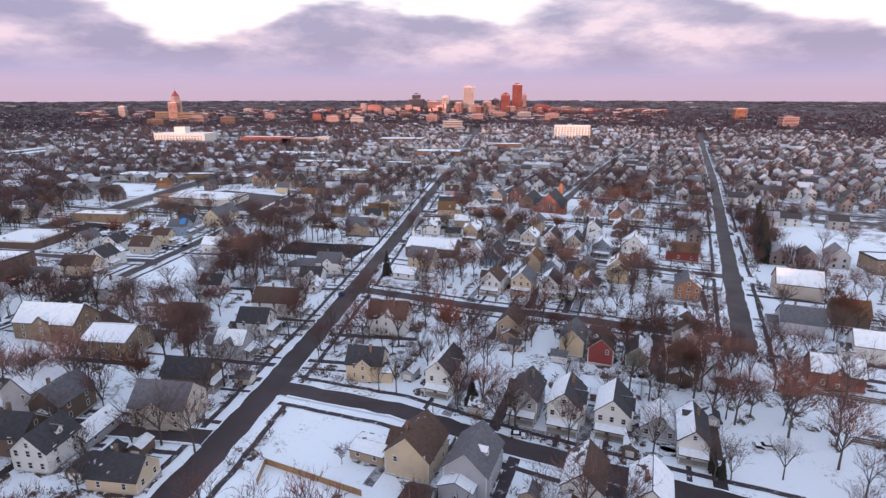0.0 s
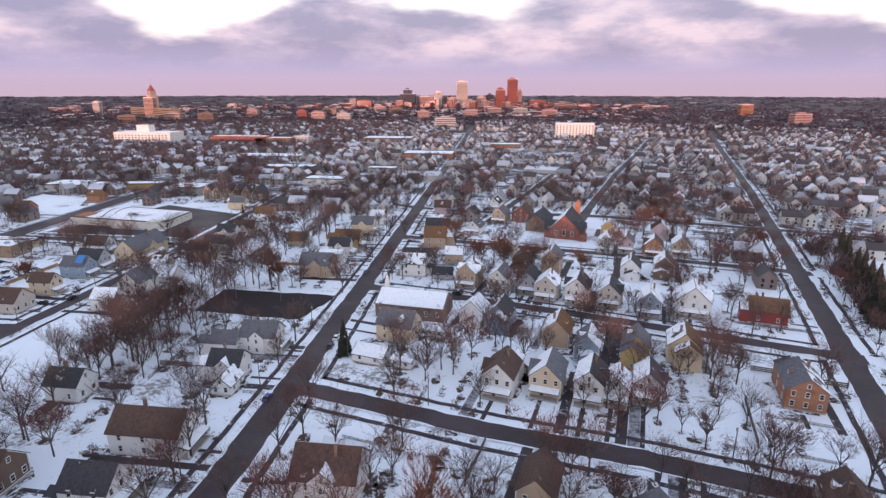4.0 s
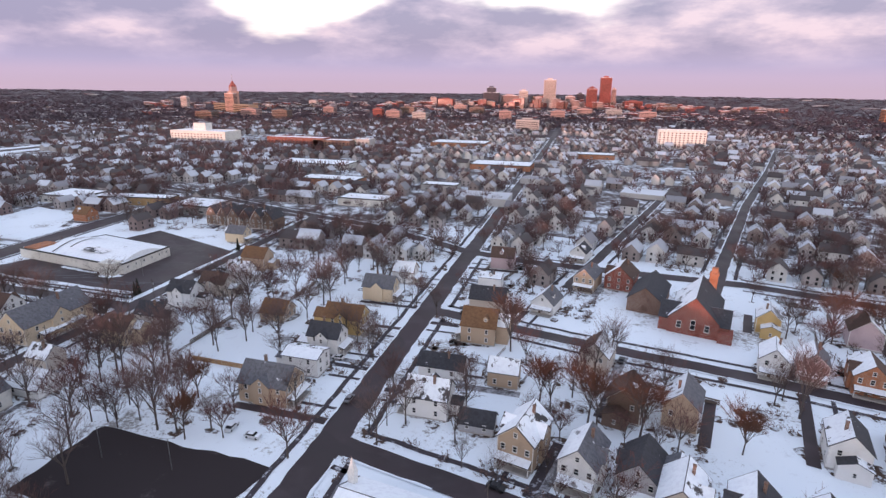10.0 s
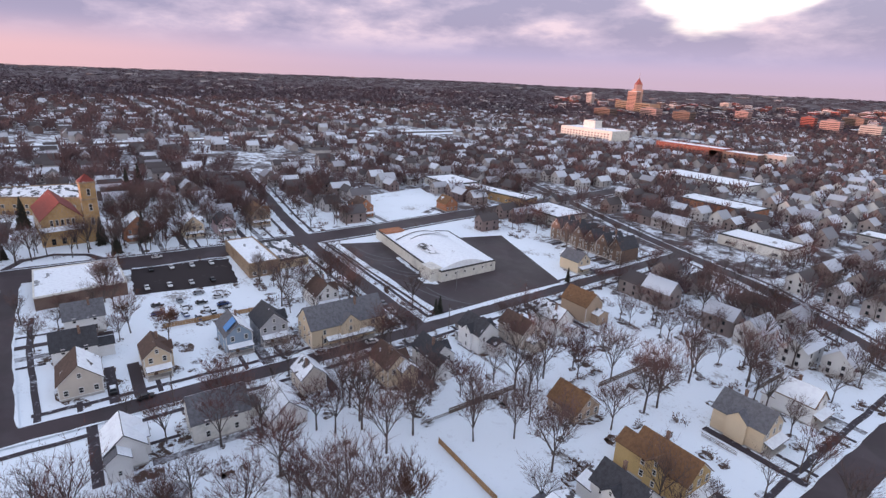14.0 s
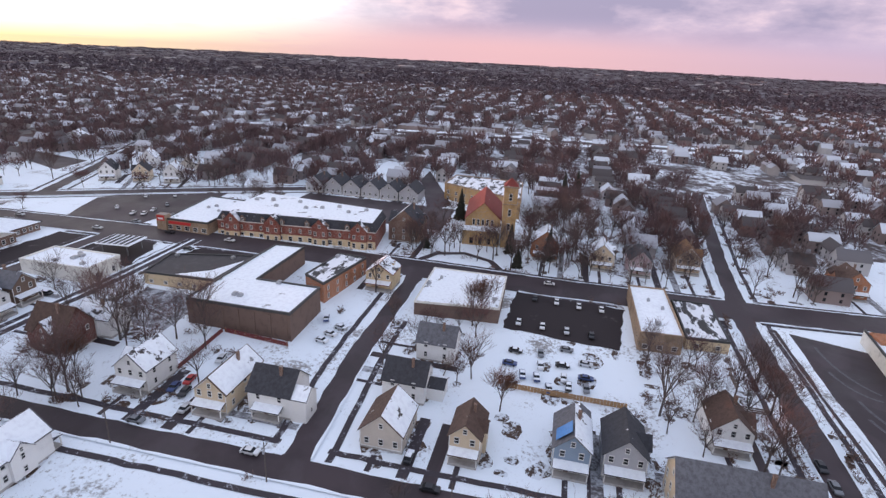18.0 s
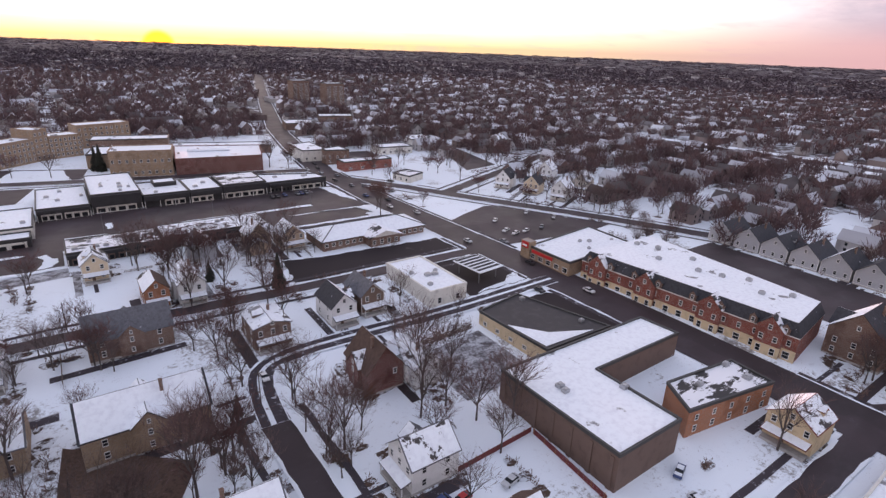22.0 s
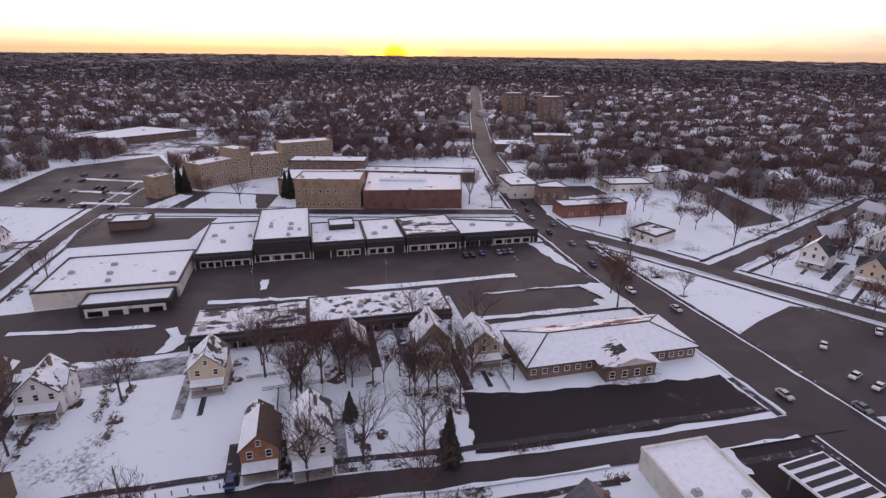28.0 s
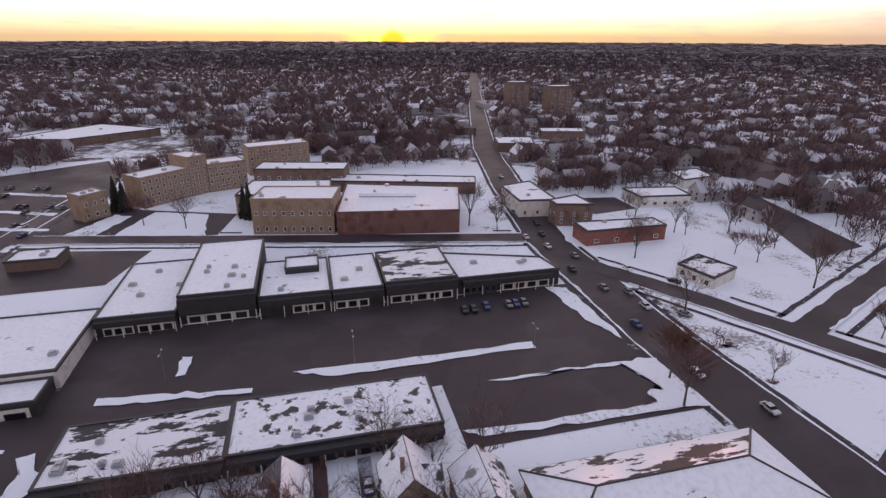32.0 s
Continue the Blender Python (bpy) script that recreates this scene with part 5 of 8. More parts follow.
for sx in (-24.0, -17.5):
    g = Geo()
    for i in range(n + 1):
        s = i / n
        yy, zz = -13.6 + 29.2 * s, 5.55 + 3.2 * math.sin(math.pi * s)
        g.v += [(sx, yy + 3.4, zz), (sx + 1.0, yy + 3.3, zz)]
    g.f = [(2 * i, 2 * i + 1, 2 * i + 3, 2 * i + 2) for i in range(n)]
    g.m = [0] * n
    part("roof_rib", g.mesh("roof_rib", "trim_dark"), t, "dark raised edge across the barrel roof")
part("bare_roof", Geo().add([(-6, -8.6, 7.55), (9, -9.6, 7.55), (12, -5.5, 8.2), (1, -3.4, 8.5), (-5, -5, 8.3)], [(0, 1, 2, 3, 4)]).mesh("bare_roof", "snow_thin"), t, "patch of dark roof where the snow has slid")
part("front_bay", Geo().box(17, -20, -0.5, 26, -14, 6.4).mesh("front_bay", "stucco_white"), t)
part("end_wall", Geo().box(-44, -9.5, -0.5, -36, 3, 6.2).mesh("end_wall", "brick_orange"), t, "orange brick end of the store")

# ---------------- hospital ----------------
def wing(x0, y0, x1, y1, depth, h, floors, n, name="hospital", label="tan brick hospital wing with rows of windows"):
    """A block whose window wall runs from (x0, y0) to (x1, y1), with the building behind it to the left."""
    e = Vector((x1 - x0, y1 - y0)).normalized()
    m = Vector((-e.y, e.x)) * depth
    ring = [(x0, y0), (x1, y1), (x1 + m.x, y1 + m.y), (x0 + m.x, y0 + m.y)]
    rows = [(0, 1.6 + i * (h - 1.5) / floors, n, 1.5, 1.9) for i in range(floors)]
    if depth > 9:
        rows += [(1, 1.6 + i * (h - 1.5) / floors, 3, 1.4, 1.8) for i in range(floors)]
    return flat_block(name, ring, h, "brick_tan", label, "hospital", cap="brick_tan", rows=rows, units=2, group="hospital wings")


wing(-133, -139, -152, -158, 15, 15, 4, 8)
wing(-152, -157.5, -160, -165, 17, 20.5, 5, 3, "hospital_tower", "taller tan brick middle tower of the hospital")
wing(-160, -164, -179, -172, 15, 15, 4, 7)
wing(-178, -199, -214, -210, 16, 17, 4, 10)
wing(-112, -122, -120, -131, 10, 12, 2, 3)
t = wing(-188, -87.5, -222, -80, 21, 15.5, 2, 9, "clinic", "tan brick clinic block with a cluttered roof")
flat_block("red_hall", [(-223, -78), (-275, -70), (-285, -108), (-231, -126)], 10, "brick_dark", "dark red brick hall with a broad snowy roof", "hall", cap="brick_dark", units=4)
part("roof_monitor", Geo().slab([(-262, -98, 0), (-236, -104, 0), (-235, -100, 1.6), (-261, -94, 1.6)], 1.4).mesh("roof_monitor", "snow_roof"), bpy.data.objects["red_hall"], "low raised roof light under snow", (254, 95, 10.4))
flat_block("low_wing", [(-223, -150), (-300, -128), (-304, -142), (-226, -166)], 6, "brick_brown", "low brick wing with snowy roof", "hospital", units=4)
flat_block("low_wing", [(-178, -120), (-222, -112), (-224, -140), (-184, -148)], 9, "brick_tan", "tan brick service wing with snowy roof", "hospital", units=5)
flat_block("low_wing", [(-183, -166), (-232, -155), (-236, -172), (-187, -184)], 11, "brick_brown", "brown brick service block with a snowy roof", "hospital", units=4, rows=((0, 5.5, 9, 1.6, 1.8),))
flat_block("warehouse", [(12, -335), (-36, -324), (-92, -367), (-36, -404)][::-1], 6, "brick_brown", "long low warehouse with a snowy roof", "warehouse", units=4)
flat_block("lot_kiosk", rect(-121, -78, -104, -66), 4, "stucco_brown", "small brown shop with a snowy roof", "shop", units=2)
for x, y, w in ((-457, -478, 24), (-481, -417, 26)):
    t = flat_block("apartment_tower", rect(x - w / 2, y - 10, x + w / 2, y + 10), 31, "brick_brown", "dark red brick apartment tower", "apartments", rows=[(2, 2 + 3 * i, 3, 5.0, 1.5) for i in range(9)])

# ---------------- long hall with a small steeple ----------------
t = thing("chapel", -46, 305, land(-46, 305), 83, "long brown brick chapel with a snowy roof", "chapel")
part("wall", gable_body(Geo(), 17, 29, -0.8, 6, 4).mesh("wall", "brick_brown"), t)
roof_slopes(t, 17, 29, 6, 4, "roof_grey", "LR", 0.5)
for i in range(6):
    for sd in (-1, 1):
        part("window", window_mesh(1.2, 2.0), t, "", (sd * 8.55, -12 + i * 4.8, 2.2), 90 * sd)
part("steeple", Geo().box(-0.8, -0.8, 8, 0.8, 0.8, 11.0).add([(-0.9, -0.9, 11.0), (0.9, -0.9, 11.0), (0.9, 0.9, 11.0), (-0.9, 0.9, 11.0), (0, 0, 15.0)], [(0, 1, 4), (1, 2, 4), (2, 3, 4), (3, 0, 4)]).mesh("steeple", "trim"), t, "white pointed steeple", (4, 13.5, 0))
TAKEN.append((-66, 288, -28, 322))

# ---------------- downtown ----------------
def tower(mat, x, y, w, top, style=0):
    z = land(x, y)
    h = top - z
    t = thing("tower", x, y, z, 4, {"tower_rose": "rosy stone office building", "tower_red": "red-brown downtown building", "tower_white": "pale downtown building", "tower_pink": "pinkish stone downtown building", "tower_dark": "dark downtown building", "concrete": "grey concrete downtown building", "brick_yellow": "yellow brick industrial block", "brick_brown": "brown brick industrial block", "brick_orange": "orange brick apartment block"}[mat] + (" lit by the low sun" if h > 40 else " with rows of windows"), "building", "downtown buildings")
    d = w * (0.8 if h > 60 else 0.6) + 4
    part("shaft", Geo().box(-w / 2, -d / 2, -3, w / 2, d / 2, h).mesh("shaft", mat), t)
    n = min(8, max(2, int(h / 9)))
    g = Geo()
    rows = max(2, int(h / 4.2))
    for i in range(rows):
        zz = 2.5 + (h - 4) * i / rows
        g.box(-w / 2 * 0.94, -d / 2 - 0.15, zz, w / 2 * 0.94, d / 2 + 0.15, zz + 1.5)
        g.box(-w / 2 - 0.15, -d / 2 * 0.9, zz, w / 2 + 0.15, d / 2 * 0.9, zz + 1.5)
    part("glazing", g.mesh("glazing", "glass"), t, "dark window glazing in bands")["kind"] = "stuff"
    part("roof", Geo().box(-w / 2, -d / 2, h, w / 2, d / 2, h + 0.8).mesh("roof", "snow_roof" if h > 40 else "roof_grey"), t)
    part("plant_room", Geo().box(-w * 0.25, -d * 0.25, h + 0.8, w * 0.2, d * 0.25, h + 0.8 + min(6, h * 0.08)).mesh("plant_room", mat), t)
    return t


for mat, x, y, w, top in (
    ("tower_dark", -469, 2608, 66, 68),
    ("tower_dark", -470, 2608, 37, 87),
    ("tower_dark", -708, 2550, 29, 47),
    ("tower_red", -662, 2573, 67, 40),
    ("brick_brown", -414, 2068, 48, 24),
    ("tower_white", -335, 2630, 36, 76),
    ("tower_pink", -399, 2671, 75, 56),
    ("tower_pink", -267, 2587, 28, 52),
    ("tower_white", -227, 2642, 50, 121),
    ("tower_pink", -141, 2648, 40, 55),
    ("tower_dark", -103, 2699, 31, 66),
    ("tower_red", -54, 2601, 41, 86),
    ("tower_red", -2, 2651, 44, 131),
    ("tower_pink", 33, 2671, 18, 86),
    ("concrete", 27, 2120, 48, 24),
    ("tower_pink", -65, 2129, 48, 24),
    ("tower_pink", 120, 1972, 48, 24),
    ("tower_pink", -134, 1897, 40, 24),
    ("concrete", -160, 1406, 48, 24),
    ("tower_red", 115, 2698, 69, 39),
    ("brick_brown", -622, 1963, 48, 24),
    ("concrete", -471, 1622, 37, 24),
    ("tower_red", -656, 1788, 29, 24),
    ("tower_pink", -522, 2278, 47, 24),
    ("tower_pink", -278, 1830, 35, 24),
    ("tower_pink", -570, 1693, 38, 24),
    ("brick_brown", 242, 2538, 48, 24),
    ("tower_rose", -1158, 1778, 30, 62),
    ("brick_brown", -1023, 1485, 48, 20),
    ("tower_pink", -986, 1629, 48, 22),
    ("tower_white", -1491, 1961, 24, 44),
    ("tower_white", -1204, 2398, 33, 27),
    ("tower_pink", -847, 1848, 35, 24),
    ("brick_brown", -847, 1566, 44, 24),
    ("brick_orange", 761, 2046, 39, 40),
    ("tower_pink", 739, 1641, 42, 28),
):
    tower(mat, x, y, w, top)


def infill():
    r3 = random.Random(9)
    mats = ("tower_red", "tower_pink", "tower_white", "brick_brown", "brick_red", "snow_patchy")
    g = Geo()
    for i in range(640):
        a = radians(r3.uniform(-16, 42) if i % 2 else r3.gauss(4, 7))
        r = r3.uniform(1750, 2750)
        x, y = -math.sin(a) * r - 40, math.cos(a) * r + 150
        core = math.exp(-((x + 250) / 420) ** 2)
        w, d, h = r3.uniform(6, 17), r3.uniform(6, 14), (r3.uniform(5, 9) if r < 2300 else r3.uniform(8, 15) + core * r3.uniform(0, 34))
        z = land(x, y)
        m = r3.choice((0, 0, 1, 1, 2, 3, 4))
        g.box(x - w, y - d, z - 2, x + w, y + d, z + h, m)
        g.box(x - w + 0.5, y - d + 0.5, z + h, x + w - 0.5, y + d - 0.5, z + h + 0.5, 5)
        for q in range(int(h / 4.5)):
            g.box(x - w * 0.92, y - d - 0.2, z + 2 + q * 4.5, x + w * 0.92, y - d, z + 3.9 + q * 4.5, 6)
    tagged(new("downtown_blocks", g.mesh("downtown_blocks", *mats, "glass")), "low and middling downtown blocks in brick and pale stone", "buildings", "", "stuff")


infill()


def pointed(t, w, d, z0, z1, mat, label):
    part("spire", Geo().add([(-w / 2, -d / 2, z0), (w / 2, -d / 2, z0), (w / 2, d / 2, z0), (-w / 2, d / 2, z0), (0, 0, z1)], [(0, 1, 4), (1, 2, 4), (2, 3, 4), (3, 0, 4)]).mesh("spire", mat), t, label)


t = thing("company_tower", -1158, 1790, land(-1158, 1790), -30, "tall orange-lit office tower with a pointed roof", "tower")
part("shaft", Geo().box(-14, -12, 0, 14, 12, 70).mesh("shaft", "tower_rose"), t)
part("setback", Geo().box(-10, -9, 70, 10, 9, 84).mesh("setback", "tower_pink"), t)
pointed(t, 20, 18, 84, 104, "tower_red", "steep pyramid roof")
part("mast", Geo().tube((0, 0, 102), (0, 0, 122), 0.8, 0.2, 6).mesh("mast", "steel"), t)
for px, pw in ((-75, 105), (80, 110)):
    part("wing", Geo().box(px - pw / 2, -16, -2, px + pw / 2, 16, 31).mesh("wing", "brick_tan"), t, "long tan brick office wing")
    for q in range(5):
        part("window_band", Geo().box(px - pw / 2 * 0.95, -16.3, 3 + q * 5.5, px + pw / 2 * 0.95, -16, 5 + q * 5.5).mesh("window_band", "glass"), t, "band of dark windows")
t = thing("dome_crown", -54, 2601, 88, 4, "pointed red gable crown of an office tower", "roof")
pointed(t, 41, 33, 0, 10, "tower_red", "low red gable")
for x, y, w, d, h, mat, lab in ((-614, 965, 100, 40, 22, "stucco_white", "long white hospital-like block with window bands"), (-455, 975, 95, 24, 16, "brick_red", "long red brick factory"), (-395, 975, 60, 24, 14, "brick_brown", "long brown brick factory"), (-354, 992, 26, 22, 15, "concrete", "grey concrete box building"), (115, 1182, 72, 22, 29, "stucco_white", "long white apartment slab with rows of windows")):
    t = flat_block("slab_block", rect(x - w / 2, y - d / 2, x + w / 2, y + d / 2), h, mat, lab, "building", cap=mat, units=3)
    g = Geo()
    for i in range(int((h - 2) / 3.6)):
        for q in range(int(w / 6)):
            g.box(-w / 2 + 3 + q * 6 - 1.3, -d / 2 - 0.08, 2.3 + 3.6 * i, -w / 2 + 3 + q * 6 + 1.3, -d / 2 + 0.02, 3.9 + 3.6 * i)
    part("glazing", g.mesh("glazing", "glass"), t, "rows of dark windows")["kind"] = "stuff"
flat_block("slab_top", rect(-632, 960, -610, 976), 34, "stucco_white", "white lift tower on the long block", "building")
for x, y, w, d in ((-300, 560, 36, 28), (-190, 620, 40, 22), (-260, 700, 60, 26), (-420, 560, 40, 30), (-150, 700, 34, 18), (-330, 800, 90, 40), (-120, 860, 70, 40), (-20, 1000, 60, 30), (-230, 1100, 90, 50)):
    flat_block("low_store", rect(x - w / 2, y - d / 2, x + w / 2, y + d / 2), 6, random.Random(int(x)).choice(("stucco_white", "brick_orange", "concrete", "brick_red")), "low flat-roofed store under snow", "shop", units=1, rows=((0, 1.3, 3, 3.6, 1.6),))

# tyre marks and snow rims on the market's car park
rng = random.Random(12)
for i in range(7):
    x0, y0 = -300 + i * 12 + rng.uniform(-3, 3), 411 + rng.uniform(-4, 5)
    r, a0 = rng.uniform(14, 34), rng.uniform(-0.2, 0.4)
    pts = [(x0 + r * math.sin(a0 + 0.16 * k), y0 + r * (1 - math.cos(a0 + 0.16 * k)) * 0.5) for k in range(9)]
    pts = [p for p in pts if not inside(p[0], p[1], [(-314, 429), (-233, 421), (-233, 460), (-290, 470)])]
    if len(pts) > 3:
        LAYER[0] += 1
        structure("tyre_mark", strip(pts, -0.5, 0.5, 0.13 + 0.003 * i).mesh("tyre_mark", "tyre_slush"), "pale curved tyre mark of slush", "tyre mark")
patch("snow_rim", [(-311, 403), (-212, 403), (-212, 405.5), (-311, 407)], "snow_ground", "ploughed snow along the edge of the car park", "snow bank", 0.22)
patch("snow_rim", [(-246, 417), (-238, 418), (-234, 423), (-246, 422.3)], "snow_ground", "ploughed snow in front of the store", "snow bank", 0.22)
patch("snow_rim", [(-276, 423), (-250, 420.5), (-250, 422), (-276, 425)], "snow_ground", "ploughed snow in front of the store", "snow bank", 0.22)
patch("snow_rim", [(-281, 124.5), (-277, 124.5), (-277, 133), (-281, 133)], "snow_ground", "ploughed snow on the forecourt", "snow bank", 0.22)
patch("snow_rim", [(-303, 148), (-294, 153.5), (-280, 155.5), (-303, 156)], "snow_ground", "ploughed snow on the forecourt", "snow bank", 0.22)
structure("church_drive", strip([(-327, 262), (-338, 268), (-343, 280), (-338, 293), (-327, 300)], -1.6, 1.6, 0.09).mesh("church_drive", "asphalt"), "curved dark drive in front of the church", "drive")
finish_streets()

# ---------------- houses, street by street ----------------
house(-89.5, 98.6, 90, 8, 12, 4, "cream", "roof_dark", 42, "", "", "")
house(-113.1, 103, 0, 9, 10, 5.5, "white", "roof_dark", 42, "", "", "")
house(-125, 106.3, 90, 9, 12, 5.5, "brown", "roof_dark", 42, "", "", "")
house(-109.9, 113.9, 0, 6, 12, 3, "grey", "roof_dark", 42, "R", "", "", chimney=False, label="low grey garage with a snowy roof")
house(-95.2, 125.3, 90, 11, 15, 6, "beige", "roof_grey", 42, "", "", "L")
house(-99.8, 143.9, 90, 9, 14, 5, "brown", "roof_dark", 42, "", "F", "")
house(-97.9, 167.5, 90, 8, 10, 5, "grey", "roof_grey", 42, "L", "F", "L")
house(-98.7, 186.8, 90, 9, 11, 5.5, "white", "roof_dark", 42, "", "F", "")
house(-98.4, 207.5, 90, 10, 18, 6, "white", "roof_brown", 42, "", "F", "")
house(-139.2, 226.9, 90, 8, 10, 5, "white", "roof_dark", 42, "", "", "")
house(-128.1, 188.1, 90, 9, 12, 5, "brown", "roof_brown", 42, "", "", "")
house(-47.4, 196.7, -90, 11, 14, 6.5, "white", "roof_brown", 42, "L", "F", "R")
house(-46.7, 159.8, -90, 9, 11, 5.5, "cream", "roof_dark", 42, "", "", "R")
house(-19.9, 156.4, -13.5, 8, 12, 7, "white", "roof_dark", 42, "L", "F", "R")
house(5.9, 145.4, -13.5, 8, 12, 6.5, "grey", "roof_dark", 42, "", "F", "L")
house(17.2, 141.9, -13.5, 8.5, 12, 7, "white", "roof_dark", 42, "L", "F", "R")
house(30.1, 141, -13.5, 8.5, 12, 6.5, "white", "roof_dark", 42, "L", "F", "R")
house(49.5, 133.9, -13.5, 7, 14, 5, "white", "roof_dark", 42, "L", "F", "")
house(42.2, 139.4, -13.5, 8.5, 9, 3.4, "grey", "roof_grey", 42, "LR", "", "", chimney=False, label="low grey garage with a snowy roof")
house(-7.4, 112.6, 166.5, 10, 13, 6.5, "grey", "roof_grey", 42, "", "F", "")
house(-22, 116.1, 166.5, 11, 12, 6, "cream", "roof_brown", 42, "", "F", "R")
house(-34, 118.3, 76, 7, 9, 3, "tan", "roof_grey", 12, "LR", "", "", chimney=False, label="low tan garage with a snowy roof")
house(18.7, 110.5, 166.5, 8.5, 12, 6, "white", "roof_brown", 42, "R", "F", "")
house(32.8, 107.8, 166.5, 8.5, 12, 5.5, "white", "roof_dark", 42, "LR", "F", "")
house(66.7, 199.8, 166.5, 9, 11, 5.5, "beige", "roof_brown", 42, "", "F", "")
house(0.8, 198.6, 166.5, 8, 11, 6, "tan", "roof_brown", 42, "", "F", "")
house(23.6, 187.7, 166.5, 8, 11, 6, "cream", "roof_grey", 42, "", "F", "")
house(33, 182.4, 166.5, 8, 11, 5.5, "darkred", "roof_brown", 42, "", "", "")
house(44.9, 180.6, 166.5, 7, 10, 4.5, "green", "roof_dark", 42, "L", "F", "")
house(58.7, 174.7, 166.5, 9, 11, 5.5, "brown", "roof_brown", 42, "", "F", "")
house(-8.4, 247.7, -13.5, 9, 12, 6.5, "white", "roof_brown", 42, "", "F", "L")
house(6.2, 249.7, -13.5, 9, 12, 6, "cream", "roof_grey", 42, "L", "F", "L")
house(18.7, 247, -13.5, 8, 12, 6.5, "white", "roof_dark", 42, "L", "F", "R")
house(26.6, 246.8, -13.5, 7, 10, 5, "white", "roof_grey", 42, "LR", "F", "")
house(36.5, 249.5, -13.5, 8, 11, 5.5, "grey", "roof_dark", 42, "L", "F", "R")
house(81.8, 252.1, -13.5, 10, 14, 6, "brick_orange", "roof_grey", 36, "R", "", "")
house(98.1, 313.6, 76, 9, 13, 5, "darkred", "roof_tan", 42, "", "", "R")
house(104.9, 173.8, 76, 9, 14, 5, "brick_red", "roof_brown", 42, "LR", "", "L")
house(133, 259.8, 76, 12, 18, 6, "beige", "roof_brown", 42, "L", "", "")
house(114.2, 216.2, 76, 10, 14, 5, "grey", "roof_grey", 42, "R", "", "")
house(128.4, 194.5, 76, 9, 13, 5.5, "white", "roof_grey", 42, "LR", "", "")
house(137.8, 227.4, 76, 10, 12, 5, "brown", "roof_tan", 42, "", "", "")
house(-94.9, 264.9, 90, 9, 12, 6, "white", "roof_grey", 42, "", "F", "L")
house(-106.6, 261.1, 90, 7, 9, 4.5, "white", "roof_grey", 42, "", "", "")
house(-97.6, 245.2, 90, 8, 10, 5, "white", "roof_dark", 42, "R", "", "L")
house(-94, 236.6, 0, 6, 8, 3.5, "white", "roof_dark", 42, "R", "", "", chimney=False, label="low white garage with a snowy roof")
house(-178.5, 314.3, 0, 10, 13, 5.5, "stucco_white", "roof_grey", 42, "L", "L", "")
house(-174.7, 330, -90, 9, 12, 3.5, "white", "roof_grey", 42, "LR", "", "", chimney=False, label="low white garage with a snowy roof")
house(-184.2, 341.5, -90, 7, 8, 5, "beige", "roof_grey", 42, "LR", "F", "")
house(-177.2, 292.9, -90, 8, 10, 5, "white", "roof_grey", 42, "LR", "F", "L")
house(-176.6, 364.9, -90, 8, 11, 6, "cream", "roof_brown", 42, "", "F", "L")
house(-175.6, 380, -90, 8, 11, 5.5, "white", "roof_dark", 42, "", "F", "L")
house(-179.5, 401.5, -90, 8, 11, 6.5, "white", "roof_dark", 42, "", "F", "LR")
house(-175.2, 416.9, -90, 8, 12, 5.5, "beige", "roof_brown", 42, "", "F", "R")
house(-175.6, 434.8, -90, 8, 11, 5.5, "white", "roof_brown", 42, "R", "F", "")
house(-178.4, 453.2, -90, 9, 12, 6.5, "tan", "roof_tan", 42, "", "F", "L")
house(-211.5, 364.5, 0, 12, 26, 6.5, "cream", "roof_grey", 42, "", "R", "R")
house(-240.1, 368.7, 90, 9, 11, 5.5, "white", "roof_brown", 42, "", "F", "R")
house(-222.8, 341.7, 90, 9, 12, 6, "grey", "roof_dark", 42, "", "F", "R")
t = house(-221.5, 329.7, 90, 8, 12, 6, "bluegrey", "roof_grey", 42, "R", "F", "")
q = math.tan(radians(42)) * 4.48
part("tarp", Geo().slab([(-0.5, -5.6, 7.5 + q - 0.2), (-3.9, -5.6, 7.4 + q * 0.18), (-3.9, -1.5, 7.4 + q * 0.18), (-0.5, -1.5, 7.5 + q - 0.2)][::-1], 0.05).mesh("tarp", "tarp"), t, "bright blue tarpaulin on the roof")
house(-217.6, 305.2, 90, 7, 10, 6, "cream", "roof_brown", 42, "", "F", "R")
house(-216.4, 285.5, 90, 10, 12, 4.5, "beige", "roof_brown", 42, "R", "", "")
house(-234.2, 285, 0, 9, 11, 5.5, "white", "roof_dark", 42, "", "", "")
house(-256.1, 288.5, 0, 9, 11, 5.5, "white", "roof_grey", 42, "", "", "")
house(-298.3, 255.7, 90, 10, 10, 6, "stucco_cream", "roof_red", 34, "LR", "F", "")
house(-218.6, 254.5, 0, 10, 11, 6, "white", "roof_dark", 42, "", "R", "")
house(-218.7, 240, 90, 8.5, 16, 5.5, "cream", "roof_brown", 42, "R", "F", "")
house(-217.6, 215.4, 90, 9, 11, 6, "white", "roof_grey", 42, "R", "F", "L")
house(-224.4, 180.6, 0, 10, 12, 6, "brick_dark", "roof_brown", 50, "L", "F", "LR")
house(-235.1, 185.3, 0, 8, 11, 5.5, "white", "roof_grey", 42, "LR", "", "R")
house(-230, 144.1, 180, 8, 12, 6, "white", "roof_dark", 42, "R", "F", "R")
house(-241.2, 142, 180, 8, 12, 6, "brown", "roof_grey", 42, "", "F", "L")
house(-206.8, 145.1, 180, 10, 12, 6.5, "brick_brown", "roof_grey", 14, "LR", "F", "")
house(-172.5, 127.8, 90, 11, 20, 6, "brick_brown", "roof_grey", 42, "", "", "LR")
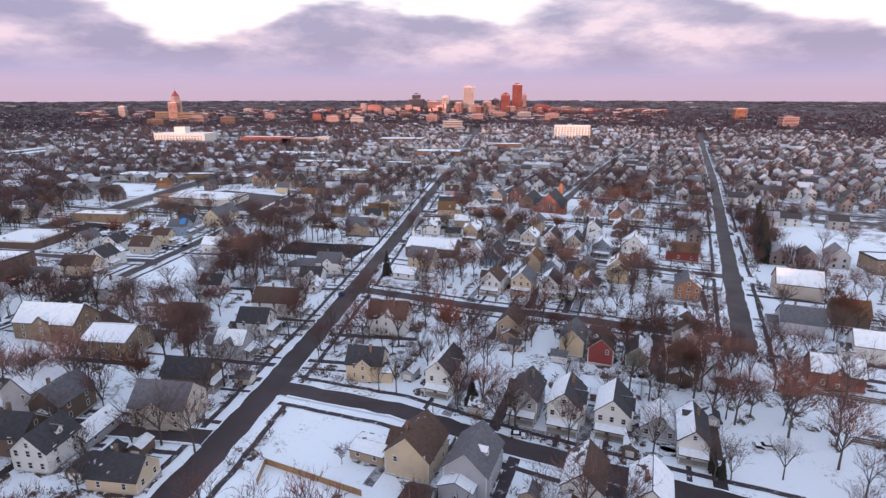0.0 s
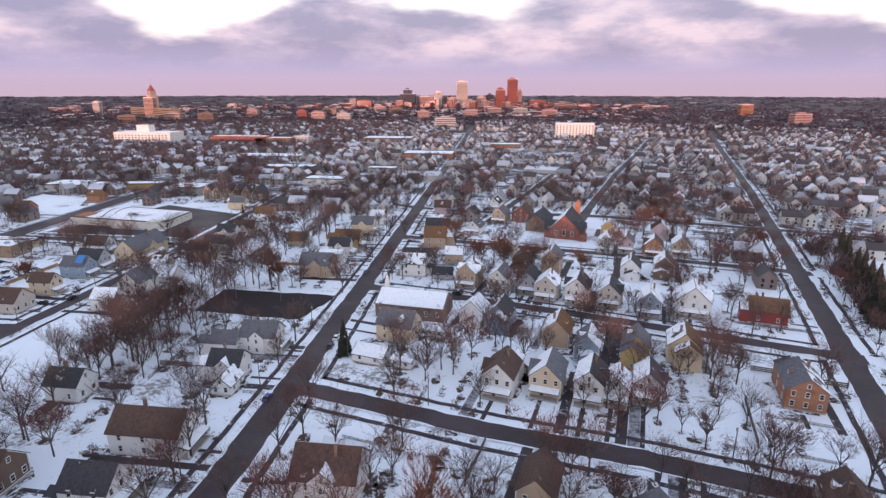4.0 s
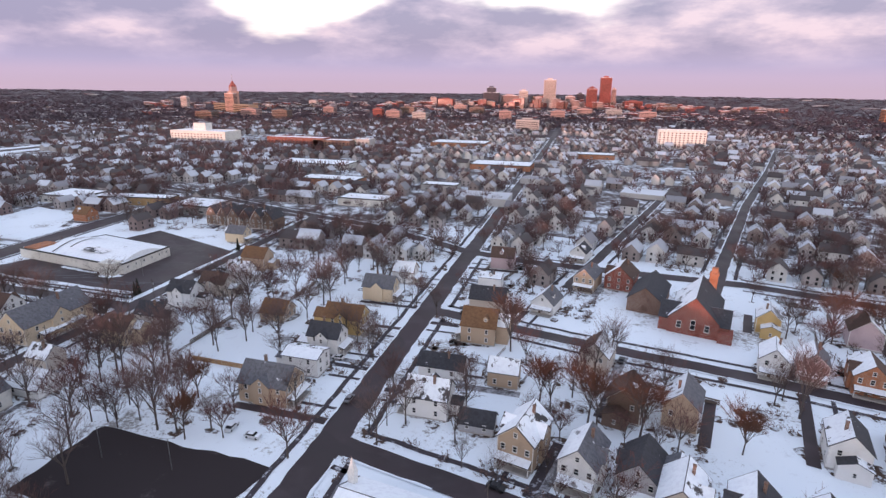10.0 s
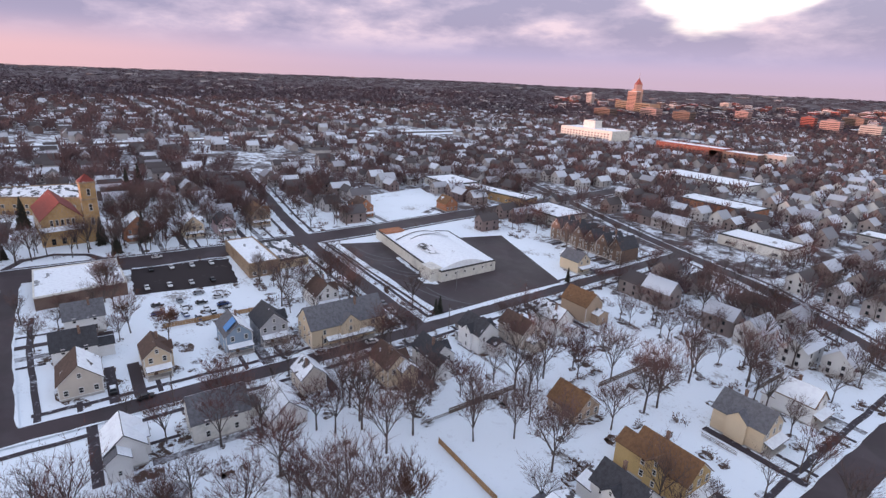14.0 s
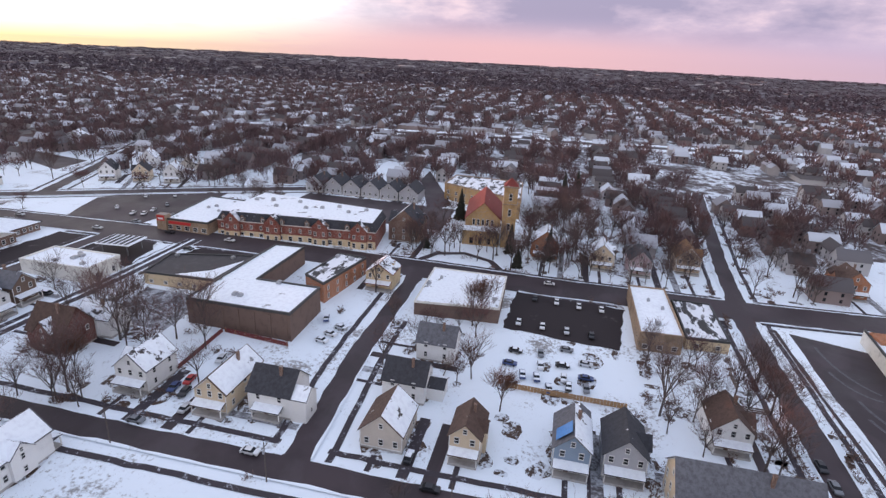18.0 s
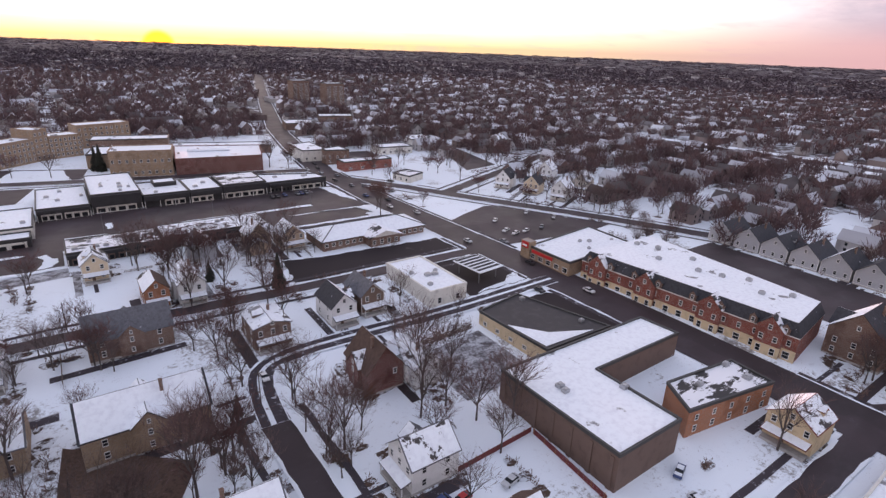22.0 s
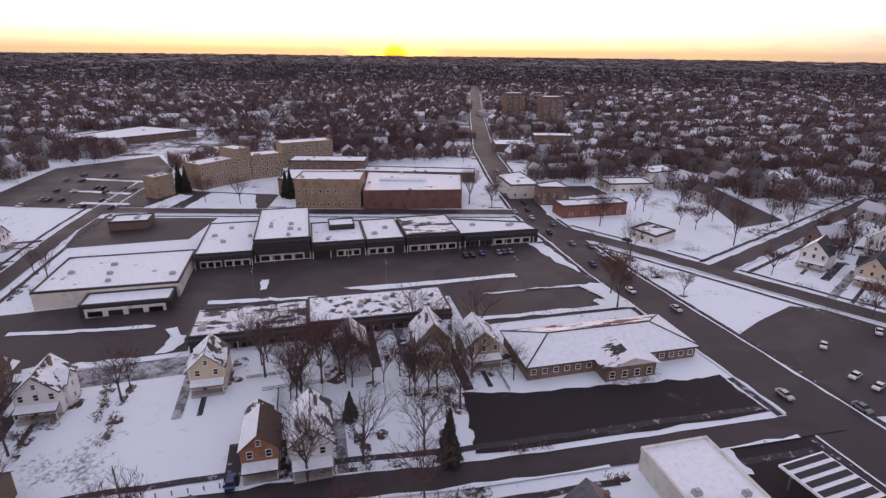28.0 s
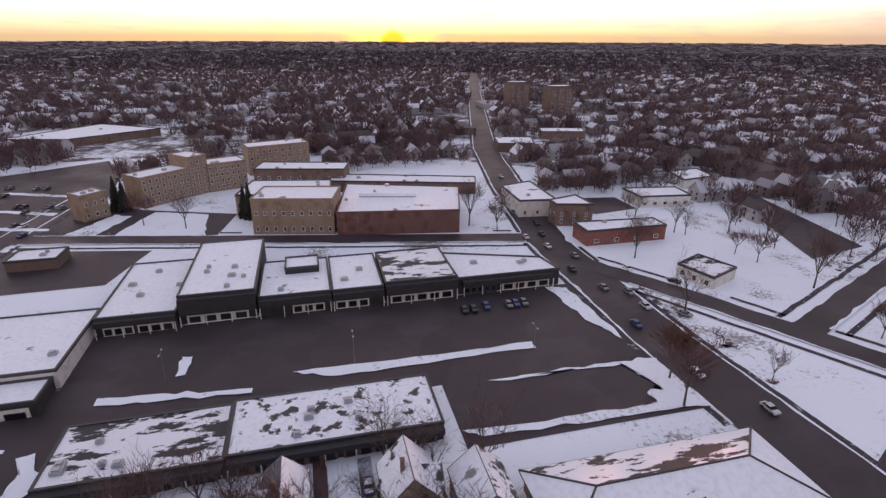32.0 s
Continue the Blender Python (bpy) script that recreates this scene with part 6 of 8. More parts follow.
house(-138.7, 127.1, 180, 9, 13, 6, "grey", "roof_grey", 42, "LR", "F", "")
house(-125.6, 122, 180, 9, 12, 6, "brown", "roof_grey", 42, "R", "F", "")
house(-183, 103.4, 180, 7, 10, 6, "brick_orange", "roof_brown", 42, "L", "F", "")
house(-193.4, 103.7, 180, 8, 13, 6.5, "white", "roof_grey", 42, "LR", "F", "L")
house(-130.6, 71.3, 180, 9, 10, 6, "white", "roof_dark", 42, "LR", "F", "LR")
house(-112.6, 63.9, 180, 9, 11, 6, "brown", "roof_brown", 42, "L", "F", "L")
house(-168.1, 70.4, 180, 8, 10, 6, "cream", "roof_grey", 42, "LR", "F", "")
house(-170.7, 170.6, 90, 12, 24, 6.5, "brick_tan", "roof_dark", 42, "LR", "", "LR")
house(-139.8, 162.9, 90, 14, 16, 6, "brick_tan", "roof_grey", 24, "LR", "", "")
house(-180.4, 210.8, -90, 9, 14, 5.5, "white", "roof_grey", 42, "LR", "F", "L")
house(-103.1, 347.9, 90, 10, 15, 6, "tan", "roof_grey", 42, "", "F", "L")
house(-101.3, 365.3, 90, 8, 12, 6, "white", "roof_grey", 18, "LR", "", "")
house(-101.4, 381.1, 90, 8, 11, 6, "white", "roof_dark", 42, "", "F", "L")
house(-101.9, 398, 90, 9, 14, 6, "yellow", "roof_tan", 42, "", "F", "L")
house(-134.2, 401, 90, 9, 10, 3.5, "tan", "roof_tan", 42, "", "", "", chimney=False, label="low tan garage with a dark roof")
house(-101.7, 433.1, 90, 9, 13, 6, "cream", "roof_grey", 42, "", "F", "L")
house(-98.8, 457.5, 90, 8, 10, 5.5, "white", "roof_tan", 42, "L", "F", "")
house(-50.3, 405.8, -90, 11, 12, 6.5, "tan", "roof_tan", 42, "", "F", "")
house(-52.5, 433, -90, 9, 14, 6, "beige", "roof_dark", 42, "", "F", "")
house(-57.2, 462.3, -90, 8, 10, 5, "white", "roof_grey", 16, "LR", "", "")
house(-56.5, 493.4, -90, 9, 11, 6, "pink", "roof_brown", 42, "L", "F", "")
house(-28.9, 441.6, -13.5, 9, 12, 4.5, "white", "roof_grey", 42, "L", "F", "")
house(-13.1, 474.8, -13.5, 9, 12, 6, "tan", "roof_grey", 42, "", "F", "")
house(-17.7, 518.9, -13.5, 8, 11, 5, "white", "roof_dark", 42, "L", "F", "")
house(-25.4, 342.6, -13.5, 9, 13, 7, "tan", "roof_dark", 42, "LR", "F", "LR")
house(-10.5, 337.9, -13.5, 8.5, 12, 6.5, "white", "roof_grey", 42, "L", "F", "R")
house(2.9, 337.5, -13.5, 8.5, 12, 6, "grey", "roof_dark", 42, "", "F", "L")
house(11, 330.2, -13.5, 9, 12, 6.5, "beige", "roof_grey", 42, "LR", "F", "R")
house(24.2, 327.5, -13.5, 9, 13, 7, "white", "roof_dark", 42, "L", "F", "LR")
house(37.6, 325.7, -13.5, 9, 13, 6, "beige", "roof_dark", 42, "L", "F", "R")
house(52.6, 316.9, -13.5, 9, 12, 6, "bluegrey", "roof_grey", 42, "LR", "F", "L")
house(70.7, 319.3, -13.5, 12, 13, 6.5, "white", "roof_brown", 42, "LR", "F", "R")
house(-20.3, 300.1, 166.5, 9, 10, 5, "white", "roof_grey", 42, "LR", "", "")
house(-9.7, 297.1, 166.5, 9, 12, 5.5, "bluegrey", "roof_dark", 42, "R", "F", "")
house(11.8, 283.3, 166.5, 9, 12, 6, "tan", "roof_tan", 42, "R", "F", "")
house(21.4, 273.3, 166.5, 8, 11, 5.5, "bluegrey", "roof_grey", 42, "L", "F", "")
house(37.8, 273.5, 166.5, 8.5, 11, 6, "yellow", "roof_grey", 42, "", "F", "")
house(54.5, 276, 166.5, 10, 12, 6, "cream", "roof_tan", 42, "R", "F", "")
house(-47.8, 280.1, 76, 10, 13, 6, "cream", "roof_grey", 42, "", "", "")
house(-33.4, 283.7, 76, 6, 7, 3, "white", "roof_grey", 14, "LR", "", "", chimney=False, label="low white garage with a snowy roof")
house(-53.4, 261.6, 76, 8, 11, 3.2, "white", "roof_grey", 30, "LR", "", "", chimney=False, label="low white garage with a snowy roof")
house(-41.8, 258.7, 76, 5.5, 7, 2.8, "white", "roof_grey", 10, "LR", "", "", chimney=False, label="low white garage with a snowy roof")
house(-56.8, 376.3, -90, 7, 14, 4, "white", "roof_dark", 42, "", "", "")
house(-54.8, 354.4, -90, 9, 12, 6, "white", "roof_dark", 42, "R", "F", "L")
house(-36.3, 375.9, -90, 7, 9, 5, "tan", "roof_grey", 42, "LR", "", "")
house(-39.3, 349.8, -90, 6, 9, 3, "grey", "roof_dark", 42, "", "", "", chimney=False, label="low grey garage with a dark roof")
house(16, 369.9, 166.5, 9, 12, 7, "tan", "roof_grey", 42, "R", "F", "")
house(1, 369.7, 166.5, 9, 11, 6, "brown", "roof_brown", 42, "", "F", "")
house(-7.6, 395.9, 166.5, 9, 11, 6, "beige", "roof_brown", 42, "L", "F", "")
house(54.4, 363.3, 166.5, 8.5, 12, 6, "white", "roof_dark", 42, "R", "F", "")
house(71.9, 368.5, 166.5, 9, 12, 6, "brown", "roof_brown", 42, "R", "F", "")
house(49.5, 409.3, -13.5, 8, 11, 6, "white", "roof_grey", 42, "LR", "F", "R")
house(61.3, 409.9, -13.5, 8, 11, 6, "pink", "roof_grey", 42, "L", "F", "")
house(75.5, 404.9, -13.5, 9, 11, 6, "brick_orange", "roof_brown", 42, "L", "F", "L")
house(91, 407.1, -13.5, 9, 11, 6, "tan", "roof_grey", 42, "L", "F", "")
house(57, 445.1, 166.5, 8, 9, 6, "yellow", "roof_grey", 42, "LR", "", "")
house(88.5, 442.3, 166.5, 10, 11, 6, "pink", "roof_brown", 42, "L", "", "")
house(-357.3, 316.3, 90, 11, 13, 7, "brick_orange", "roof_brown", 42, "LR", "F", "L")
house(-354.1, 341.7, 90, 9, 12, 6.5, "cream", "roof_brown", 42, "LR", "F", "R")
house(-353.8, 358.3, 90, 9, 12, 6, "pink", "roof_dark", 42, "", "F", "L")
house(-365.2, 380.1, 90, 10, 13, 6.5, "tan", "roof_tan", 42, "", "F", "R")
house(-353.4, 249.4, 90, 14, 14, 8, "brick_brown", "roof_dark", 42, "L", "", "LR")
house(-239.2, 76.1, 180, 9, 11, 5.5, "tan", "roof_grey", 42, "LR", "F", "")
house(-226.5, 71.6, 0, 9, 10, 6, "tan", "roof_grey", 48, "LR", "F", "L")
house(-204.6, 69.1, 0, 8, 10, 5.5, "grey", "roof_grey", 42, "L", "F", "R")

house(-394, 40, 120, 9, 12, 6, "white", "roof_dark", 45, "L", "F", "R")
house(-399, 60, 120, 9, 12, 6, "cream", "roof_dark", 45, "", "F", "L")
house(-404, 79, 115, 9, 12, 6.5, "white", "roof_brown", 45, "R", "F", "L")
house(-430, 71, 115, 9, 12, 6, "beige", "roof_dark", 45, "R", "F", "R")
house(-436, 34, 120, 10, 13, 6, "white", "roof_grey", 45, "LR", "F", "L")
house(-486, -76, 110, 10, 14, 6, "grey", "roof_dark", 42, "LR", "F", "L")
house(-62, -52, -90, 9, 12, 5.5, "white", "roof_grey", 42, "LR", "F", "")
house(-63, -36, -90, 8, 11, 5.5, "grey", "roof_dark", 42, "R", "F", "L")
house(-64, -20, -90, 9, 12, 6, "white", "roof_brown", 42, "LR", "F", "")
house(-62, -3, -90, 8, 11, 5.5, "beige", "roof_grey", 42, "L", "F", "R")
house(-40, -30, -90, 8, 10, 3.5, "white", "roof_grey", 30, "LR", "", "", chimney=False, label="low white garage with a snowy roof")
house(-361, 446, 90, 10, 12, 6.5, "brick_orange", "roof_brown", 42, "", "F", "L")
house(-352, 508, 90, 9, 11, 5, "brick_orange", "roof_tan", 42, "", "", "")
for i in range(6):
    house(-262 + i * 9, 531 - i * 0.5, 0, 7.6, 13, 7, "brown", "roof_dark", 52, "L" if i % 3 == 1 else "", "", "", detail=1, label="dark brown gabled terrace house in a row")
house(-219, 494, 90, 8, 11, 5.5, "cream", "roof_grey", 42, "R", "F", "R")

# ---------------- trees ----------------
def bare_tree(seed, height, spread, twig_mat, twigs=8, slim=3):
    """A leafless tree: the trunk with its limbs, and the crown of thin twigs."""
    rng = random.Random(seed)
    wood, fine = Geo(), Geo()

    def grow(p, d, ln, r, lvl):
        q = p + d * ln
        if lvl < slim:
            wood.tube(p, q, r, r * 0.62, 6 if lvl == 0 else (4 if lvl == 1 else 3))
        else:
            k = d.orthogonal().normalized() * r
            wood.add([p - k, p + k, q], [(0, 1, 2)])
            k = d.cross(k)
            wood.add([p - k, p + k, q], [(0, 1, 2)])
        if lvl >= 3:
            for _ in range(twigs):
                s = p.lerp(q, rng.uniform(0.15, 1.0))
                e = (d + Vector((rng.uniform(-1, 1), rng.uniform(-1, 1), rng.uniform(-0.35, 0.9))) * 0.85).normalized() * rng.uniform(0.8, 2.1) * height / 12
                side = e.orthogonal().normalized() * 0.032
                fine.add([s - side, s + side, s + e], [(0, 1, 2)])
            return
        n = (rng.randint(4, 6), rng.randint(4, 5), rng.randint(3, 4))[lvl]
        a0 = rng.uniform(0, 6.3)
        for i in range(n):
            a = a0 + 6.283 * i / n + rng.uniform(-0.4, 0.4)
            out = Vector((math.cos(a), math.sin(a), 0)) * spread * rng.uniform(0.55, 1.1)
            nd = (d * (1.0 if lvl == 0 else 0.8) + out + Vector((0, 0, 0.25))).normalized()
            start = p.lerp(q, rng.uniform(0.75, 1.0) if lvl == 0 else rng.uniform(0.45, 1.0))
            grow(start, nd, ln * (rng.uniform(0.8, 1.15) if lvl == 0 else rng.uniform(0.55, 0.85)), r * 0.45, lvl + 1)
        if lvl < 2:
            grow(q, (d + Vector((rng.uniform(-0.2, 0.2), rng.uniform(-0.2, 0.2), 0))).normalized(), ln * 0.8, r * 0.6, lvl + 1)

    grow(Vector((0, 0, -0.3)), Vector((rng.uniform(-0.06, 0.06), rng.uniform(-0.06, 0.06), 1)).normalized(), height * 0.36, height * 0.018, 0)
    return wood.mesh("trunk", "bark"), fine.mesh("crown", twig_mat)


def conifer(seed, height, width):
    rng = random.Random(seed)
    wood, fine = Geo(), Geo()
    wood.tube((0, 0, -0.3), (0, 0, height * 0.95), height * 0.02, 0.03, 6)
    n = int(height * 26)
    for i in range(n):
        s = (i + rng.random()) / n
        z = height * (0.06 + 0.94 * s)
        r = width / 2 * (1 - s) ** 0.85 * rng.uniform(0.65, 1.1) + 0.1
        a = rng.uniform(0, 6.283)
        d = Vector((math.cos(a), math.sin(a), 0))
        side = Vector((-d.y, d.x, 0)) * (0.22 + 0.25 * r)
        tip = d * r + Vector((0, 0, z - r * 0.35))
        root = Vector((0, 0, z + 0.1)) + d * r * 0.15
        mid = d * r * 0.6 + Vector((0, 0, z - r * 0.12))
        fine.add([root, mid - side, tip, mid + side], [(0, 1, 2), (0, 2, 3)])
        fine.add([mid - side * 0.6, tip - Vector((0, 0, 0.5)), mid + side * 0.6 - Vector((0, 0, 0.35))], [(0, 1, 2)])
    return wood.mesh("trunk", "bark"), fine.mesh("crown", "needle")


TREES = [(bare_tree(11, 13, 0.75, "twig_grey"), "bare grey-brown deciduous tree"), (bare_tree(12, 12, 0.9, "twig_red"), "bare reddish-brown deciduous tree"),
         (bare_tree(13, 15, 0.6, "twig_grey"), "tall bare grey-brown tree"), (bare_tree(14, 10, 0.95, "twig_red"), "small bare spreading tree"),
         (bare_tree(15, 12, 0.7, "twig_rust", 16), "tree holding rust-brown withered leaves"), (bare_tree(16, 14, 0.8, "twig_grey", 10), "bare deciduous tree with fine grey twigs"),
         (bare_tree(17, 7, 0.8, "twig_grey", 6), "small bare yard tree")]
GARDEN = [(bare_tree(31 + i, 10 + i % 5, 0.65 + 0.07 * (i % 5), "twig_grey", 4, 2), "") for i in range(8)]
CONIFERS = [(conifer(21, 12, 6), "tall dark green spruce tree"), (conifer(22, 7, 4.5), "small dark green conifer tree"), (conifer(23, 5, 2.2), "narrow dark evergreen shrub")]
GROWN = []


def tree(kind, x, y, scale=1.0, yaw=0.0, stock=TREES):
    (trunk, crown), label = stock[kind]
    ob = new("tree", trunk)
    ob.matrix_basis = pose(x, y, land(x, y), 0, 0, yaw) @ Matrix.Scale(scale, 4)
    tagged(ob, label, "tree", "trees of the neighbourhood")
    c = new("crown", crown)
    c.parent = ob
    GROWN.append((x, y))
    return ob


def grove(seed, *places):
    rng = random.Random(seed)
    for x, y in places:
        if any((x - q[0]) ** 2 + (y - q[1]) ** 2 < 45 for q in GROWN):
            continue
        tree(rng.choice((0, 0, 1, 1, 2, 3, 5, 5, 4)), x, y, rng.uniform(1.05, 1.5), rng.uniform(0, 360))


grove(0, (-137.5, 123.7), (-127.3, 128.9), (-124.4, 134.5), (-116.7, 155.4), (-106.6, 159.4), (-79.5, 111.4), (-21.9, 182.9), (-11.6, 186.6), (-2.3, 133.8), (56.5, 212.2), (64.8, 145.3), (80.6, 150.2), (54.0, 162.6), (61.2, 163.5), (87.8, 137.9), (91.9, 137.7), (-82.1, 142.1), (183.8, 338.6), (198.8, 340.6), (-111.6, 135.1), (-121.4, 199.3), (114.0, 231.4))
grove(1, (-19.2, 265.0), (-1.1, 263.4), (27.9, 266.8), (-33.0, 248.7), (-26.0, 264.2), (59.3, 261.5), (-135.1, 249.3), (-123.6, 253.4), (-142.3, 293.6), (-138.8, 310.3), (-113.7, 322.2), (-123.8, 323.6), (-83.2, 323.2), (86.5, 297.5), (-11.1, 275.7), (21.5, 291.6), (-87.1, 318.7))
grove(2, (-14.6, 373.3), (4.2, 374.1), (-3.2, 396.6), (-136.9, 465.8), (-114.1, 458.6), (-140.8, 309.7), (97.6, 488.0), (77.8, 439.9), (106.3, 499.0), (115.6, 510.7), (69.5, 426.1), (96.5, 444.8), (105.8, 447.2), (29.7, 357.9), (-151.3, 406.0), (-145.3, 415.2))
grove(3, (-141.4, 310.8), (-138.3, 324.3), (-129.2, 328.8), (-122.9, 333.2), (-124.1, 340.4), (-145.8, 346.6), (-148.5, 356.0), (-151.6, 321.9), (-142.9, 371.6), (-139.0, 376.2), (-133.4, 377.9), (-147.7, 417.8), (-125.2, 444.5), (-122.1, 423.4), (-119.0, 377.2), (-179.8, 316.6), (-163.4, 335.4), (-119.5, 340.3), (-161.2, 346.8), (-138.7, 423.0), (-156.6, 377.3))
grove(4, (-269.8, 298.0), (-173.9, 347.6), (-239.6, 509.6), (-236.8, 532.3), (-244.8, 353.6), (-277.4, 295.5))
grove(5, (-275.6, 300.6), (-175.7, 196.3), (-233.5, 311.0), (-237.4, 208.9), (-234.2, 200.4), (-245.7, 213.0), (-202.8, 177.1))
grove(6, (-175.7, 187.8), (-181.8, 191.0), (-230.4, 204.1), (-237.2, 213.6), (-201.1, 190.0), (-206.2, 200.4), (-231.4, 193.8), (-239.7, 201.2))
grove(7, (-140.2, 132.4), (-153.4, 130.5), (-162.7, 134.0), (-186.9, 140.7), (-193.7, 164.9), (-200.8, 178.0), (-203.7, 110.4), (-214.0, 124.2), (-192.2, 112.7), (-120.9, 78.8), (-129.0, 89.1), (-203.3, 175.4), (-236.3, 182.6), (-243.9, 189.1), (-195.8, 117.4))
grove(8, (-152.4, 130.1), (-161.3, 137.3), (-216.4, 122.1), (-200.8, 75.8), (-219.4, 84.5), (-207.8, 77.6), (-123.1, 94.2))
grove(9, (-196.0, 76.4), (-203.6, 80.5), (-219.9, 86.7), (-209.0, 79.8), (-181.6, 72.7), (-190.9, 81.2), (-297.1, 47.8), (-372.7, 82.3))
grove(10, (-158.2, -102.5), (-139.0, -111.0), (-281.6, -77.5), (-291.6, -67.3), (-374.4, -20.3), (-376.5, -10.9), (-372.2, -23.9), (-378.2, 12.7), (-382.0, 15.9), (-368.2, 44.9), (-293.6, 58.4))
grove(11, (56.9, 163.6), (63.4, 145.7), (80.0, 150.8), (86.6, 138.3), (94.1, 139.2), (77.1, 140.8), (68.5, 184.4), (92.0, 190.0), (39.8, 180.7), (29.9, 179.4), (-2.4, 137.1), (72.0, 170.0), (100.0, 158.0), (84.0, 166.0))
grove(12, (-19.6, 376.5), (62.2, 439.2), (-137.5, 309.7), (-132.9, 325.3), (-104.3, 325.7), (-128.1, 131.6), (-152.0, 131.5), (-156.9, 134.9), (-200.9, 130.3), (-183.0, 188.8), (-145.2, 170.8), (-212.2, 196.7), (-200.6, 176.5))
for i, (x, y, q) in enumerate(((-9.7, 361, 1.5), (4, 357, 1.6), (-24, 366, 1.3), (80, 447, 1.5), (92, 445, 1.6), (130.5, 216.4, 1.4), (-283, 298, 1.3), (-246, 301, 1.2))):
    tree(4, x, y, q, 47 * i)
for i, (x, y) in enumerate(((-155, 268), (-139, 276), (-137, 261), (-136, 250), (-147, 295), (-128, 300), (-150, 281))):
    tree((0, 1, 5, 2, 1)[i % 5], x, y, 1.25 + 0.06 * (i % 4), 61 * i)
tree(6, -40.8, 113.1, 0.8, 10)
for k, x, y, s in ((1, -10.5, 146.5, 1.1), (0, 140, 313, 1.45), (0, 144, 324, 1.6), (0, 149, 337, 1.5), (0, 153, 349, 1.55), (0, 162, 378, 1.6), (0, 168, 394, 1.5), (0, 158, 362, 1.35), (0, -392, 268, 1.2), (1, -336, 305, 1.2), (0, -64.3, 263.5, 0.95), (0, -221.4, 114.3, 0.95), (1, -202.2, 95, 0.9), (2, -189.6, 175.8, 1.0), (2, -209.2, 405.6, 1.2), (2, -208.6, 403.2, 1.1),
                   (2, -207.9, 477.1, 1.2), (0, -124.8, -137, 1.1), (0, -120.8, -139, 1.2), (0, -182.3, -113.5, 1.1), (0, -184.9, -111, 1.2), (2, 51.6, 123.3, 1.2), (2, 53, 121, 1.0), (0, -352, 300, 1.0), (0, -350, 318, 1.1), (1, -343, 262, 0.8), (0, -470, 330, 1.3), (0, -462, 322, 1.2)):
    tree(k, x, y, s * 1.2, k * 50 + x, CONIFERS)


def blocked(x, y, gap=2.0):
    if any(a - gap < x < c + gap and b - gap < y < e + gap for a, b, c, e in TAKEN):
        return True
    if any(inside(x, y, ring) for ring in LOTS):
        return True
    return near_road(x, y, gap) or any((x - q[0]) ** 2 + (y - q[1]) ** 2 < (q[2] + gap) ** 2 for q in HOUSES)


OPEN = [(-194, 206, -162, 288), (74, 222, 104, 250), (-425, 436, -340, 530), (-180, 60, -150, 112), (-246, 298, -203, 346), (-64, 94, -26, 142), (-142, 288, -78, 324), (-185, 205, -142, 262), (-195, 128, -150, 168), (-232, 162, -200, 200), (-255, 125, -205, 156), (-306, -12, -150, 66), (-320, 400, -205, 505), (-300, 60, -246, 110), (-318, 100, -246, 122),
        (-190, 88, -128, 112), (-310, 300, -245, 350), (-270, 225, -205, 262), (-240, 268, -200, 300), (-330, 160, -295, 300), (-380, 60, -315, 135), (-410, -30, -325, 60), (-150, 330, -112, 372), (155, 290, 240, 345), (40, 112, 85, 142), (20, 330, 60, 372), (-40, 400, 60, 432)]

rng = random.Random(5)
count = 0
for _ in range(4000):
    x, y = rng.uniform(-420, 190), rng.uniform(-20, 560)
    if count >= 60:
        break
    if blocked(x, y, 1.0) or any(a < x < c and b < y < e for a, b, c, e in OPEN) or any((x - q[0]) ** 2 + (y - q[1]) ** 2 < 30 for q in GROWN):
        continue
    tree(rng.choice((0, 0, 1, 1, 2, 3, 3, 5, 6, 6, 4)), x, y, rng.uniform(0.9, 1.4), rng.uniform(0, 360))
    count += 1


def joined_trees(name, places, label):
    """Many bare trees in one mesh, from the same stock as the single ones."""
    vs, fs, ms, o = [], [], [], 0
    for i, (x, y, kind, s) in enumerate(places):
        a = i * 2.4
        m = pose(x, y, land(x, y), 0, 0, math.degrees(a)) @ Matrix.Scale(s, 4)
        for j, me in enumerate(GARDEN[kind][0]):
            n, t = len(me.vertices), len(me.polygons)
            co = np.empty(n * 3, np.float32)
            me.vertices.foreach_get("co", co)
            me.calc_loop_triangles()
            tri = np.empty(len(me.loop_triangles) * 3, np.int32)
            me.loop_triangles.foreach_get("vertices", tri)
            r = np.array(m.to_3x3())
            vs.append(co.reshape(-1, 3) @ r.T + np.array(m.translation))
            fs.append(tri.reshape(-1, 3) + o)
            ms.append(np.full(len(tri) // 3, 0 if j == 0 else 1 + (kind % 2)))
            o += n
    return bulk(name, np.vstack(vs), np.vstack(fs), ("bark", "twig_grey", "twig_red"), np.concatenate(ms), label, "trees")


def bulk(name, verts, tris, mats, index, label, category):
    """One mesh from arrays of corners and triangles."""
    me = bpy.data.meshes.new(name)
    nv, nt = len(verts), len(tris)
    me.vertices.add(nv)
    me.vertices.foreach_set("co", verts.astype(np.float32).ravel())
    me.loops.add(nt * 3)
    me.loops.foreach_set("vertex_index", tris.astype(np.int32).ravel())
    me.polygons.add(nt)
    me.polygons.foreach_set("loop_start", np.arange(0, nt * 3, 3, dtype=np.int32))
    for q in mats:
        me.materials.append(M[q])
    if index is not None:
        me.polygons.foreach_set("material_index", index.astype(np.int32))
    me.update(calc_edges=True)
    return tagged(new(name, me), label, category, "", "stuff")


